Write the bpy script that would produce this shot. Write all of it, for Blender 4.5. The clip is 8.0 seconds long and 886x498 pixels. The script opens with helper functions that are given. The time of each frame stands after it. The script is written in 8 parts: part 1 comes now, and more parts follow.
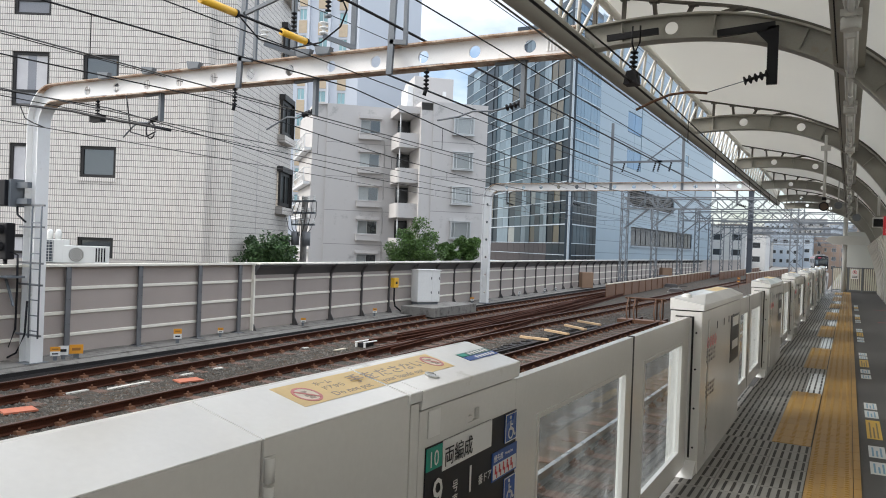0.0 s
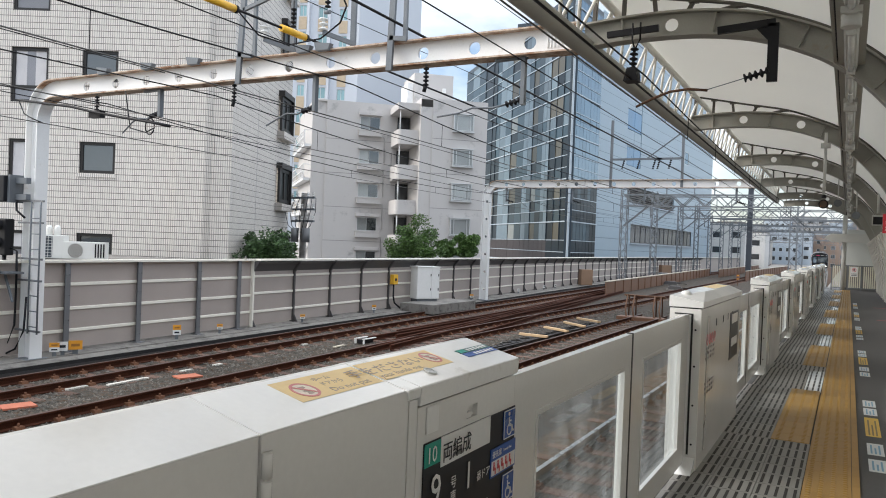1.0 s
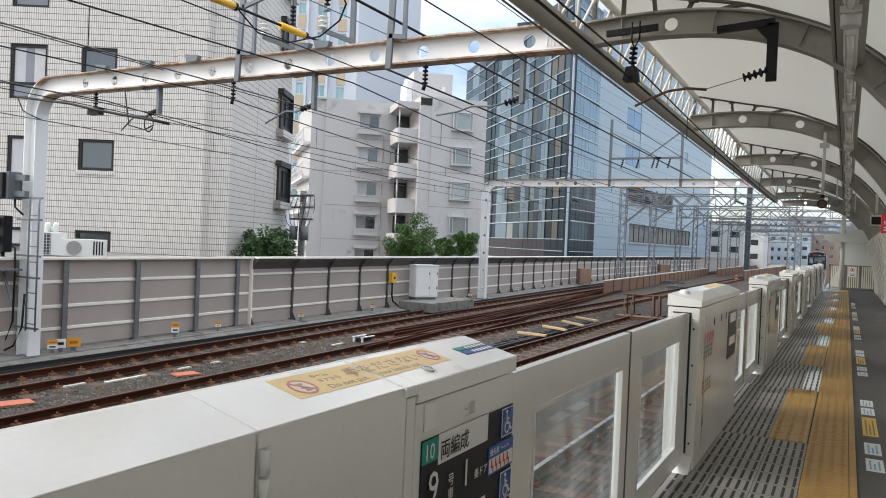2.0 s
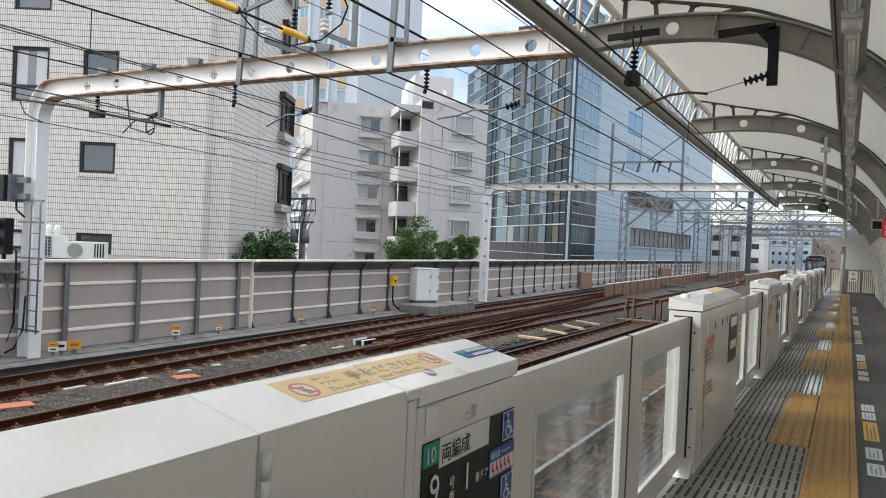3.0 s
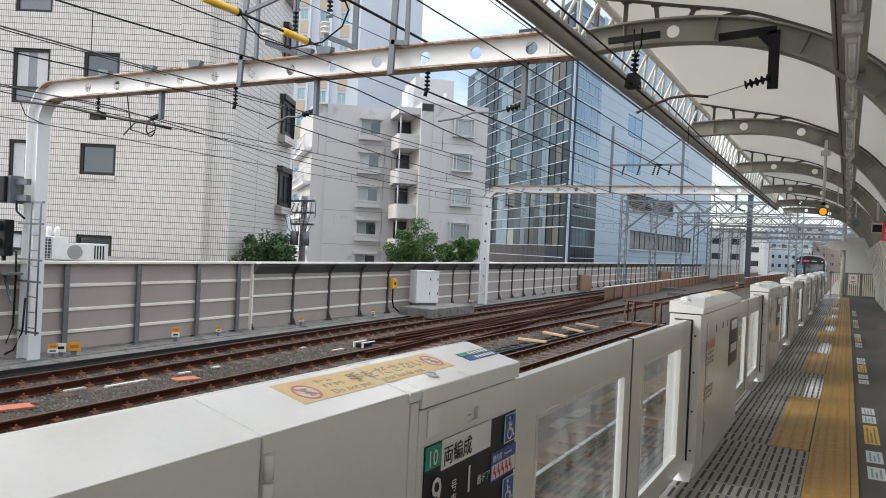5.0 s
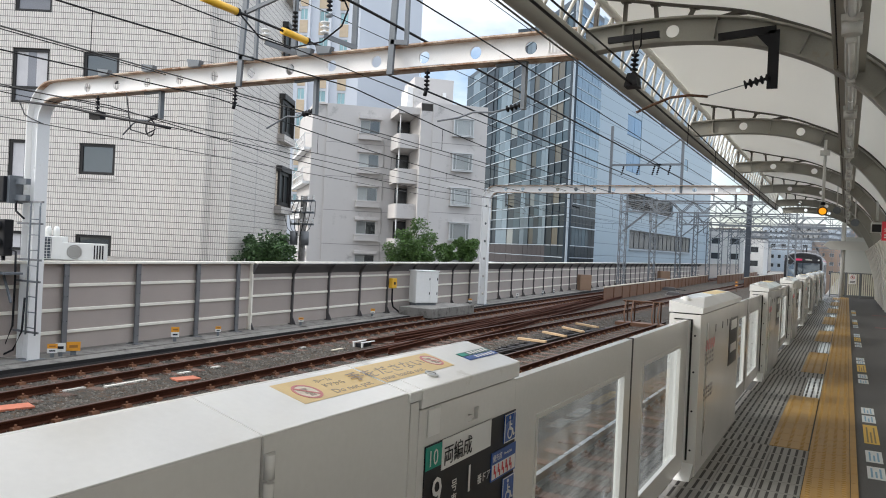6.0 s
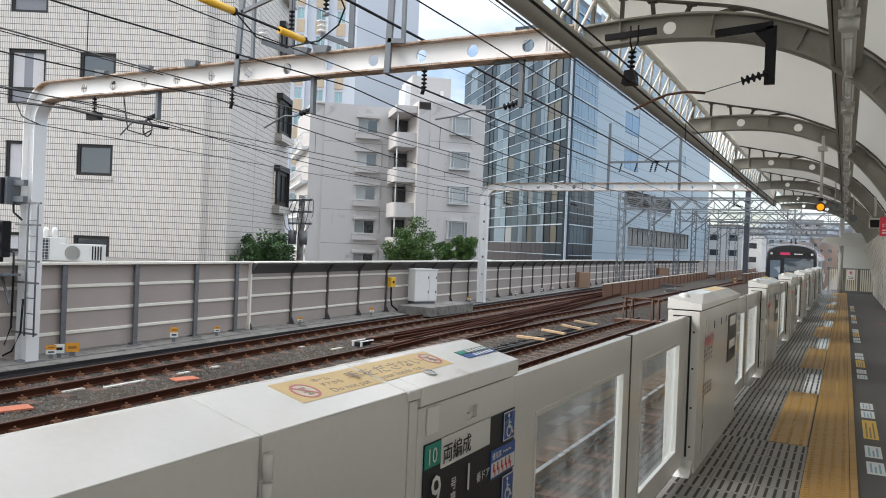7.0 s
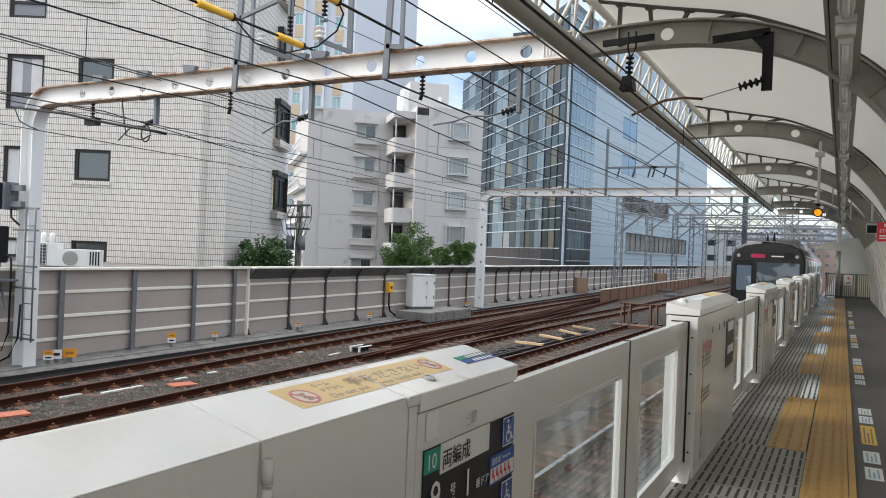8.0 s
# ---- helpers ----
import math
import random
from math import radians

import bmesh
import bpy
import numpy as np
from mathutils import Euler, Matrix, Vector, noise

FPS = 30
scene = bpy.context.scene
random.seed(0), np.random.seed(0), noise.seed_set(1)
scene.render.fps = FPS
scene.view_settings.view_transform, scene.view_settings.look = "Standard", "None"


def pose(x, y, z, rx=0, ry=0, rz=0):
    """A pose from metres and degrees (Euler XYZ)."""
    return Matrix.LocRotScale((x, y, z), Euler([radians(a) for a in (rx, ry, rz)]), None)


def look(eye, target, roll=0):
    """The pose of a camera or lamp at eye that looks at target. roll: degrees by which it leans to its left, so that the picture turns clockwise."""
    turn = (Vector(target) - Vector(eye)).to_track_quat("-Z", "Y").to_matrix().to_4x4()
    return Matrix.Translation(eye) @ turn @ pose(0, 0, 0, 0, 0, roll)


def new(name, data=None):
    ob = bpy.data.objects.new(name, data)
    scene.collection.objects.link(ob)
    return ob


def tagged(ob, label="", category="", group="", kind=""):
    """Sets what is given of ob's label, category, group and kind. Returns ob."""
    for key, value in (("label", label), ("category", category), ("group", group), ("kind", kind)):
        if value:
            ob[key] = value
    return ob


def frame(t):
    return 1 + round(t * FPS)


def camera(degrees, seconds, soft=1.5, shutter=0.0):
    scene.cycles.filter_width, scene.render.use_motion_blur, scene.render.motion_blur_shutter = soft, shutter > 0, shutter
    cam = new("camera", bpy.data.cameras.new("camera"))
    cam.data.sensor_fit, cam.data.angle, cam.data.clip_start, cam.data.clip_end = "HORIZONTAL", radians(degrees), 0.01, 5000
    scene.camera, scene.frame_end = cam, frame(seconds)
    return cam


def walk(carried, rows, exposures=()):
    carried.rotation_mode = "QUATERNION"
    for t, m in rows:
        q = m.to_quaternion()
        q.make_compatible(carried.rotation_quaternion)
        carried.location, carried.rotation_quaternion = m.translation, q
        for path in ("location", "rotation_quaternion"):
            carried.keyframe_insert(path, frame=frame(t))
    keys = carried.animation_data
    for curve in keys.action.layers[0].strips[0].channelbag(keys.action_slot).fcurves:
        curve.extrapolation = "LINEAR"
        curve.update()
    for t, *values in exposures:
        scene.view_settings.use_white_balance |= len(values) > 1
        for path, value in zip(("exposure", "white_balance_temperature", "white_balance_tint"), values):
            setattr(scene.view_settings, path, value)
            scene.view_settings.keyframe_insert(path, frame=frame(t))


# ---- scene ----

# ---------------------------------------------------------------- camera
cam = camera(61.05, 8.0, soft=1.0)


def held(t, x, y, z, turn, tilt, lean):
    a, b = radians(turn), radians(tilt)
    eye = Vector((x, y, 1.68 + z))
    way = Vector((-math.sin(a) * math.cos(b), math.cos(a) * math.cos(b), math.sin(b)))
    return t, look(eye, eye + way * 10, lean)


walk(cam, [
    held(0.0, 0.0, 0.0, 0.0, 28.404, -0.274, 2.1),
    held(0.5, -0.0026, 0.0015, -0.0029, 28.4025, -0.3517, 2.1427),
    held(1.0, -0.0006, 0.0053, -0.003, 28.3574, -0.5068, 2.2333),
    held(1.5, 0.0007, 0.0059, -0.0058, 28.2472, -0.6353, 2.4018),
    held(3.0, -0.0001, 0.0023, -0.0058, 28.3275, -0.3567, 2.5706),
    held(3.5, -0.0026, 0.0006, -0.0049, 28.4379, -0.1665, 2.6674),
    held(4.0, -0.0068, 0.0047, -0.0052, 28.4424, -0.099, 2.7101),
    held(4.5, -0.0065, 0.002, -0.0059, 28.3664, -0.1573, 2.688),
    held(6.0, -0.0089, -0.0008, -0.0072, 28.2815, -0.1808, 2.6816),
    held(6.5, -0.0085, 0.0018, -0.0073, 28.2118, -0.2431, 2.4858),
    held(7.0, -0.0085, 0.004, -0.008, 28.1701, -0.2952, 2.2883),
    held(7.5, -0.0106, 0.0016, -0.0076, 28.1098, -0.1768, 2.2592),
    held(8.0, -0.0109, -0.0005, -0.0079, 28.0279, 0.1204, 2.296),
], exposures=[(0.0, 1.2), (8.0, 1.2)])

# ---------------------------------------------------------------- light
SUN_EL, SUN_AZ = 36.0, 236.0          # azimuth clockwise from +y


def make_world():
    w = bpy.data.worlds.new("sky")
    w.use_nodes = True
    scene.world = w
    n, l = w.node_tree.nodes, w.node_tree.links
    bg = n["Background"]
    sky = n.new("ShaderNodeTexSky")
    sky.sky_type, sky.sun_disc = "NISHITA", False
    sky.sun_elevation, sky.sun_rotation = radians(SUN_EL), radians(SUN_AZ)
    sky.dust_density, sky.air_density = 2.0, 1.0
    # thin bright cloud over the blue
    tc = n.new("ShaderNodeTexCoord")
    mp = n.new("ShaderNodeMapping")
    mp.inputs["Scale"].default_value = (1.0, 1.0, 2.4)
    nz = n.new("ShaderNodeTexNoise")
    nz.inputs["Scale"].default_value, nz.inputs["Detail"].default_value = 2.6, 7.0
    nz.inputs["Roughness"].default_value = 0.55
    rp = n.new("ShaderNodeMapRange")
    rp.inputs["From Min"].default_value, rp.inputs["From Max"].default_value = 0.36, 0.60
    mx = n.new("ShaderNodeMix")
    mx.data_type = "RGBA"
    # overcast brightness: the cloud grows brighter towards the zenith
    se, gr, cl = n.new("ShaderNodeSeparateXYZ"), n.new("ShaderNodeMapRange"), n.new("ShaderNodeVectorMath")
    gr.inputs["From Min"].default_value = 0.3
    gr.inputs["To Min"].default_value, gr.inputs["To Max"].default_value = 0.88, 2.4
    cl.operation = "SCALE"
    cl.inputs[0].default_value = (7.0, 7.35, 7.8)
    l.new(tc.outputs["Generated"], se.inputs[0])
    l.new(se.outputs["Z"], gr.inputs["Value"])
    l.new(gr.outputs["Result"], cl.inputs["Scale"])
    l.new(cl.outputs["Vector"], mx.inputs["B"])
    l.new(tc.outputs["Generated"], mp.inputs["Vector"])
    l.new(mp.outputs["Vector"], nz.inputs["Vector"])
    l.new(nz.outputs["Fac"], rp.inputs["Value"])
    l.new(rp.outputs["Result"], mx.inputs["Factor"])
    l.new(sky.outputs["Color"], mx.inputs["A"])
    l.new(mx.outputs["Result"], bg.inputs["Color"])
    bg.inputs["Strength"].default_value = 0.10


def make_sun():
    d = bpy.data.lights.new("sun", "SUN")
    d.energy, d.angle, d.color = 0.9, radians(20), (1.0, 0.96, 0.9)
    ob = new("sun", d)
    e, a = radians(SUN_EL), radians(SUN_AZ)
    to = Vector((math.sin(a) * math.cos(e), math.cos(a) * math.cos(e), math.sin(e)))
    ob.matrix_world = look(to * 100, (0, 0, 0))


make_world()
make_sun()

# ---------------------------------------------------------------- materials
MATS = {}


def mat(name, color, rough=0.6, metal=0.0, vary=0.12, scale=3.0, bump=0.0, fine=60.0, spot=None, spot_amount=0.0,
        emit=0.0, alpha_glass=False, island=0.0, spec=0.5, stretch=(1, 1, 1)):
    """A painted, mineral or metal surface: colour that drifts at two scales, grain relief, stains of another colour."""
    if name in MATS:
        return MATS[name]
    m = bpy.data.materials.new(name)
    m.use_nodes = True
    n, l = m.node_tree.nodes, m.node_tree.links
    b = n["Principled BSDF"]
    b.inputs["Roughness"].default_value, b.inputs["Metallic"].default_value = rough, metal
    b.inputs["Specular IOR Level"].default_value = spec
    tc = n.new("ShaderNodeTexCoord")
    mp = n.new("ShaderNodeMapping")
    mp.inputs["Scale"].default_value = stretch
    l.new(tc.outputs["Object"], mp.inputs["Vector"])
    n1, n2 = n.new("ShaderNodeTexNoise"), n.new("ShaderNodeTexNoise")
    for k, s, dt in ((n1, scale, 5.0), (n2, fine, 3.0)):
        k.inputs["Scale"].default_value, k.inputs["Detail"].default_value = s, dt
        l.new(mp.outputs["Vector"], k.inputs["Vector"])
    add = n.new("ShaderNodeMath")
    add.operation = "ADD"
    l.new(n1.outputs["Fac"], add.inputs[0])
    l.new(n2.outputs["Fac"], add.inputs[1])
    val = n.new("ShaderNodeMapRange")
    val.inputs["From Min"].default_value, val.inputs["From Max"].default_value = 0.6, 1.4
    val.inputs["To Min"].default_value, val.inputs["To Max"].default_value = 1 - vary, 1 + vary
    l.new(add.outputs[0], val.inputs["Value"])
    last = val.outputs["Result"]
    if island:
        oi = n.new("ShaderNodeObjectInfo")
        ge = n.new("ShaderNodeNewGeometry")
        sm = n.new("ShaderNodeMath")
        sm.operation = "ADD"
        l.new(oi.outputs["Random"], sm.inputs[0])
        l.new(ge.outputs["Random Per Island"], sm.inputs[1])
        wr = n.new("ShaderNodeMath")
        wr.operation = "FRACT"
        l.new(sm.outputs[0], wr.inputs[0])
        ir = n.new("ShaderNodeMapRange")
        ir.inputs["To Min"].default_value, ir.inputs["To Max"].default_value = 1 - island, 1 + island
        l.new(wr.outputs[0], ir.inputs["Value"])
        ml = n.new("ShaderNodeMath")
        ml.operation = "MULTIPLY"
        l.new(last, ml.inputs[0])
        l.new(ir.outputs["Result"], ml.inputs[1])
        last = ml.outputs[0]
    sc = n.new("ShaderNodeVectorMath")
    sc.operation = "SCALE"
    sc.inputs[0].default_value = color
    l.new(last, sc.inputs["Scale"])
    out = sc.outputs["Vector"]
    if spot:
        n3 = n.new("ShaderNodeTexNoise")
        n3.inputs["Scale"].default_value, n3.inputs["Detail"].default_value = scale * 2.3, 8.0
        n3.inputs["Roughness"].default_value = 0.7
        l.new(mp.outputs["Vector"], n3.inputs["Vector"])
        r3 = n.new("ShaderNodeMapRange")
        r3.inputs["From Min"].default_value, r3.inputs["From Max"].default_value = 0.62 - spot_amount * 0.3, 0.74 - spot_amount * 0.2
        l.new(n3.outputs["Fac"], r3.inputs["Value"])
        mx = n.new("ShaderNodeMix")
        mx.data_type = "RGBA"
        mx.inputs["B"].default_value = (*spot, 1)
        l.new(r3.outputs["Result"], mx.inputs["Factor"])
        l.new(out, mx.inputs["A"])
        out = mx.outputs["Result"]
    l.new(out, b.inputs["Base Color"])
    rr = n.new("ShaderNodeMapRange")
    rr.inputs["To Min"].default_value, rr.inputs["To Max"].default_value = max(0.02, rough - 0.08), min(1, rough + 0.08)
    l.new(n1.outputs["Fac"], rr.inputs["Value"])
    l.new(rr.outputs["Result"], b.inputs["Roughness"])
    if bump:
        bp = n.new("ShaderNodeBump")
        bp.inputs["Strength"].default_value, bp.inputs["Distance"].default_value = bump, 0.02
        l.new(n2.outputs["Fac"], bp.inputs["Height"])
        l.new(bp.outputs["Normal"], b.inputs["Normal"])
    if emit:
        l.new(out, b.inputs["Emission Color"])
        b.inputs["Emission Strength"].default_value = emit
    MATS[name] = m
    return m


def glass(name, tint=(0.8, 0.9, 0.9), rough=0.02, see=0.5):
    """Clear pane: part see-through, part mirror-like gloss by angle."""
    if name in MATS:
        return MATS[name]
    m = bpy.data.materials.new(name)
    m.use_nodes = True
    n, l = m.node_tree.nodes, m.node_tree.links
    n.remove(n["Principled BSDF"])
    tr, gl, mx, fr = (n.new(k) for k in ("ShaderNodeBsdfTransparent", "ShaderNodeBsdfGlossy", "ShaderNodeMixShader", "ShaderNodeFresnel"))
    # dusty film with wiped streaks
    df, md, nz, mr, tc, mp = (n.new(k) for k in ("ShaderNodeBsdfDiffuse", "ShaderNodeMixShader", "ShaderNodeTexNoise", "ShaderNodeMapRange", "ShaderNodeTexCoord", "ShaderNodeMapping"))
    df.inputs["Color"].default_value = (0.8, 0.82, 0.82, 1)
    mp.inputs["Scale"].default_value = (1, 1.3, 1.0)
    nz.inputs["Scale"].default_value, nz.inputs["Detail"].default_value = 2.4, 9.0
    nz.inputs["Roughness"].default_value = 0.62
    mr.inputs["From Min"].default_value, mr.inputs["From Max"].default_value = 0.42, 0.74
    mr.inputs["To Min"].default_value, mr.inputs["To Max"].default_value = 0.05, 0.44
    l.new(tc.outputs["Object"], mp.inputs["Vector"])
    l.new(mp.outputs["Vector"], nz.inputs["Vector"])
    l.new(nz.outputs["Fac"], mr.inputs["Value"])
    l.new(mr.outputs["Result"], md.inputs["Fac"])
    tl, dm = n.new("ShaderNodeBsdfTranslucent"), n.new("ShaderNodeMixShader")
    tl.inputs["Color"].default_value = (0.82, 0.88, 0.90, 1)
    dm.inputs["Fac"].default_value = 0.6
    l.new(df.outputs[0], dm.inputs[1])
    l.new(tl.outputs[0], dm.inputs[2])
    l.new(tr.outputs[0], md.inputs[1])
    l.new(dm.outputs[0], md.inputs[2])
    tr.inputs["Color"].default_value = (*tint, 1)
    gl.inputs["Roughness"].default_value = rough
    fr.inputs["IOR"].default_value = 1.0 + see
    l.new(fr.outputs["Fac"], mx.inputs["Fac"])
    l.new(md.outputs[0], mx.inputs[1])
    l.new(gl.outputs[0], mx.inputs[2])
    l.new(mx.outputs[0], n["Material Output"].inputs["Surface"])
    MATS[name] = m
    return m


def mirror_glass(name, tint, rough=0.03, body=(0.02, 0.03, 0.04), amount=0.5):
    """Facade glass: dark body under a coated, sky-reflecting surface."""
    if name in MATS:
        return MATS[name]
    m = mat(name, body, 0.3, 0, 0.3, 0.3, island=0.35, spec=0.1)
    n, l = m.node_tree.nodes, m.node_tree.links
    b = n["Principled BSDF"]
    gl, mx = n.new("ShaderNodeBsdfGlossy"), n.new("ShaderNodeMixShader")
    gl.inputs["Color"].default_value, gl.inputs["Roughness"].default_value = (*tint, 1), rough
    nz, bp, tc = n.new("ShaderNodeTexNoise"), n.new("ShaderNodeBump"), n.new("ShaderNodeTexCoord")
    nz.inputs["Scale"].default_value = 0.6
    bp.inputs["Strength"].default_value, bp.inputs["Distance"].default_value = 0.12, 0.2
    l.new(tc.outputs["Object"], nz.inputs["Vector"])
    l.new(nz.outputs["Fac"], bp.inputs["Height"])
    l.new(bp.outputs["Normal"], gl.inputs["Normal"])
    mx.inputs["Fac"].default_value = amount
    l.new(b.outputs[0], mx.inputs[1])
    l.new(gl.outputs[0], mx.inputs[2])
    l.new(mx.outputs[0], n["Material Output"].inputs["Surface"])
    return m


WHITE = mat("white_enamel", (0.84, 0.845, 0.835), 0.14, 0, 0.03, 1.5, spot=(0.55, 0.54, 0.5), spot_amount=0.05)
DOORGREY = mat("door_panel_enamel", (0.76, 0.755, 0.735), 0.15, 0, 0.03, 1.2)
DARKSEAM = mat("black_rubber", (0.015, 0.015, 0.016), 0.6, 0, 0.1)
CANOPY = mat("canopy_steel_paint", (0.31, 0.30, 0.262), 0.45, 0, 0.08, 1.2, 0.05, spot=(0.30, 0.24, 0.17), spot_amount=0.06)
MEMBRANE = mat("canopy_membrane", (0.78, 0.76, 0.70), 0.7, 0, 0.03, 0.8)
BEAMWHITE = mat("beam_white_paint", (0.78, 0.78, 0.77), 0.45, 0, 0.05, 1.0, spot=(0.60, 0.55, 0.48), spot_amount=0.02)
RUST = mat("rusty_steel", (0.10, 0.05, 0.028), 0.8, 0.1, 0.3, 4, 0.2)
GALV = mat("galvanised_steel", (0.15, 0.165, 0.18), 0.5, 0.1, 0.12, 3, spec=0.3)
RAILSIDE = mat("rail_brown_rust", (0.055, 0.019, 0.010), 0.85, 0.0, 0.4, 3, 0.2, spec=0.12)
RAILTOP = mat("rail_head_worn", (0.07, 0.035, 0.024), 0.6, 0.1, 0.2, 3)
SLEEPER = mat("sleeper_brown", (0.10, 0.058, 0.042), 0.95, 0, 0.25, 5, 0.4, island=0.3)
BALLAST = mat("ballast_stone", (0.125, 0.116, 0.102), 0.95, 0, 0.5, 4, 0.9, 55, spec=0.1, spot=(0.095, 0.062, 0.042), spot_amount=0.42, island=0.5)
CONCRETE = mat("weathered_concrete", (0.21, 0.198, 0.18), 0.9, 0, 0.28, 1.3, 0.5, spot=(0.09, 0.082, 0.074), spot_amount=0.4)
WALLPANEL = mat("noise_wall_panel", (0.39, 0.34, 0.31), 0.5, 0.1, 0.09, 1.1, island=0.04)
WALLDARK = mat("noise_wall_hood", (0.10, 0.096, 0.095), 0.5, 0.2, 0.1, 1.1)
WALLRIB = mat("noise_wall_white_strip", (0.80, 0.77, 0.68), 0.5, 0, 0.05, 2)
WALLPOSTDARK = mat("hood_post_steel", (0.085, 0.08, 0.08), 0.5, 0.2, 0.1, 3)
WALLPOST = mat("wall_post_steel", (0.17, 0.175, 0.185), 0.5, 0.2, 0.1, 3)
BLACK = mat("black_fitting", (0.010, 0.010, 0.012), 0.55, 0, 0.2, spec=0.25)
WIRE = mat("dark_wire", (0.014, 0.013, 0.014), 0.6, 0, 0.2, spec=0.15)
COPPER = mat("contact_wire", (0.08, 0.075, 0.07), 0.5, 0.2, 0.2, spec=0.3)
YELLOWTILE = mat("yellow_tactile_tile", (0.38, 0.215, 0.048), 0.45, 0, 0.08, 2.0, 0.05, island=0.08, spot=(0.33, 0.2, 0.07), spot_amount=0.1)
GREYTILE = mat("grey_platform_tile", (0.25, 0.24, 0.222), 0.42, 0, 0.08, 2.0, 0.05, island=0.1)
WHITETILE = mat("white_platform_tile", (0.80, 0.80, 0.80), 0.2, 0, 0.05, 2.0, island=0.05)
ASPHALT = mat("platform_asphalt", (0.078, 0.076, 0.074), 0.75, 0, 0.14, 1.5, 0.3, 120)
BARDARK = mat("tile_dark_bar", (0.030, 0.027, 0.025), 0.7, 0, 0.1)
RAILBRIGHT = mat("rail_head_polished", (0.55, 0.55, 0.54), 0.28, 0.9, 0.08, 3)
RAILGREY = mat("rail_side_dusty", (0.17, 0.165, 0.16), 0.7, 0.1, 0.2, 3)
TIMBER = mat("new_timber", (0.55, 0.38, 0.22), 0.7, 0, 0.15, 6, 0.2)
CABINETBROWN = mat("cabinet_brown", (0.26, 0.165, 0.105), 0.6, 0, 0.12, 1.5)
BROWNPAINT = mat("brown_paint", (0.16, 0.075, 0.038), 0.6, 0, 0.15, 1.5, spot=(0.16, 0.09, 0.05), spot_amount=0.2)
ORANGE = mat("orange_plate", (0.75, 0.33, 0.03), 0.5, 0, 0.08, 8)
PLATEWHITE = mat("white_plate", (0.75, 0.75, 0.73), 0.5, 0, 0.05, 8)
YELLOWTUBE = mat("yellow_cable_guard", (0.80, 0.45, 0.03), 0.4, 0, 0.08, 3)

# ---------------------------------------------------------------- building blocks


def box(bm, x0, x1, y0, y1, z0, z1):
    v = [bm.verts.new((x, y, z)) for z in (z0, z1) for x, y in ((x0, y0), (x1, y0), (x1, y1), (x0, y1))]
    for f in ((3, 2, 1, 0), (4, 5, 6, 7), (0, 1, 5, 4), (1, 2, 6, 5), (2, 3, 7, 6), (3, 0, 4, 7)):
        bm.faces.new([v[i] for i in f])
    return v


def beam(bm, a, b, w, h, up=(0, 0, 1)):
    """A bar of section w x h from a to b."""
    a, b = Vector(a), Vector(b)
    d = (b - a).normalized()
    s = d.cross(Vector(up))
    s = s.normalized() if s.length > 1e-4 else d.cross(Vector((1, 0, 0))).normalized()
    u = s.cross(d)
    v = [bm.verts.new(p + s * i * w / 2 + u * j * h / 2) for p in (a, b) for i, j in ((-1, -1), (1, -1), (1, 1), (-1, 1))]
    for f in ((3, 2, 1, 0), (4, 5, 6, 7), (0, 1, 5, 4), (1, 2, 6, 5), (2, 3, 7, 6), (3, 0, 4, 7)):
        bm.faces.new([v[i] for i in f])


def tube(bm, pts, r, n=6, caps=True):
    """A round bar of radius r (or radii) along the points."""
    pts = [Vector(p) for p in pts]
    rs = r if isinstance(r, (list, tuple)) else [r] * len(pts)
    rings, s = [], None
    for i, p in enumerate(pts):
        d = (pts[min(i + 1, len(pts) - 1)] - pts[max(i - 1, 0)]).normalized()
        ref = Vector((0, 0, 1)) if abs(d.z) < 0.9 else Vector((1, 0, 0))
        s = d.cross(ref).normalized()
        u = s.cross(d)
        rings.append([bm.verts.new(p + (s * math.cos(k * math.tau / n) + u * math.sin(k * math.tau / n)) * rs[i]) for k in range(n)])
    for a, b in zip(rings, rings[1:]):
        for k in range(n):
            f = bm.faces.new((a[k], a[(k + 1) % n], b[(k + 1) % n], b[k]))
            f.smooth = n > 5
    if caps:
        bm.faces.new(list(reversed(rings[0])))
        bm.faces.new(rings[-1])


def prism(bm, poly, axis, a, b):
    """A 2D outline drawn out along an axis from a to b. Outline axes: x->(y,z), y->(x,z), z->(x,y)."""
    put = {"x": lambda p, t: (t, p[0], p[1]), "y": lambda p, t: (p[0], t, p[1]), "z": lambda p, t: (p[0], p[1], t)}[axis]
    A, B = [bm.verts.new(put(p, a)) for p in poly], [bm.verts.new(put(p, b)) for p in poly]
    bm.faces.new(list(reversed(A)))
    bm.faces.new(B)
    for i in range(len(poly)):
        j = (i + 1) % len(poly)
        bm.faces.new((A[i], A[j], B[j], B[i]))


def sweep(bm, path, outline, closed=True):
    """An outline (sideways, up) carried along a path in plan; path points are (x, y, z)."""
    path = [Vector(p) for p in path]
    rings = []
    for i, p in enumerate(path):
        d = path[min(i + 1, len(path) - 1)] - path[max(i - 1, 0)]
        d.z = 0
        d.normalize()
        s = Vector((d.y, -d.x, 0))
        rings.append([bm.verts.new(p + s * a + Vector((0, 0, b))) for a, b in outline])
    n = len(outline)
    for a, b in zip(rings, rings[1:]):
        for k in range(n if closed else n - 1):
            bm.faces.new((a[k], b[k], b[(k + 1) % n], a[(k + 1) % n]))
    if closed:
        bm.faces.new(list(reversed(rings[0])))
        bm.faces.new(rings[-1])


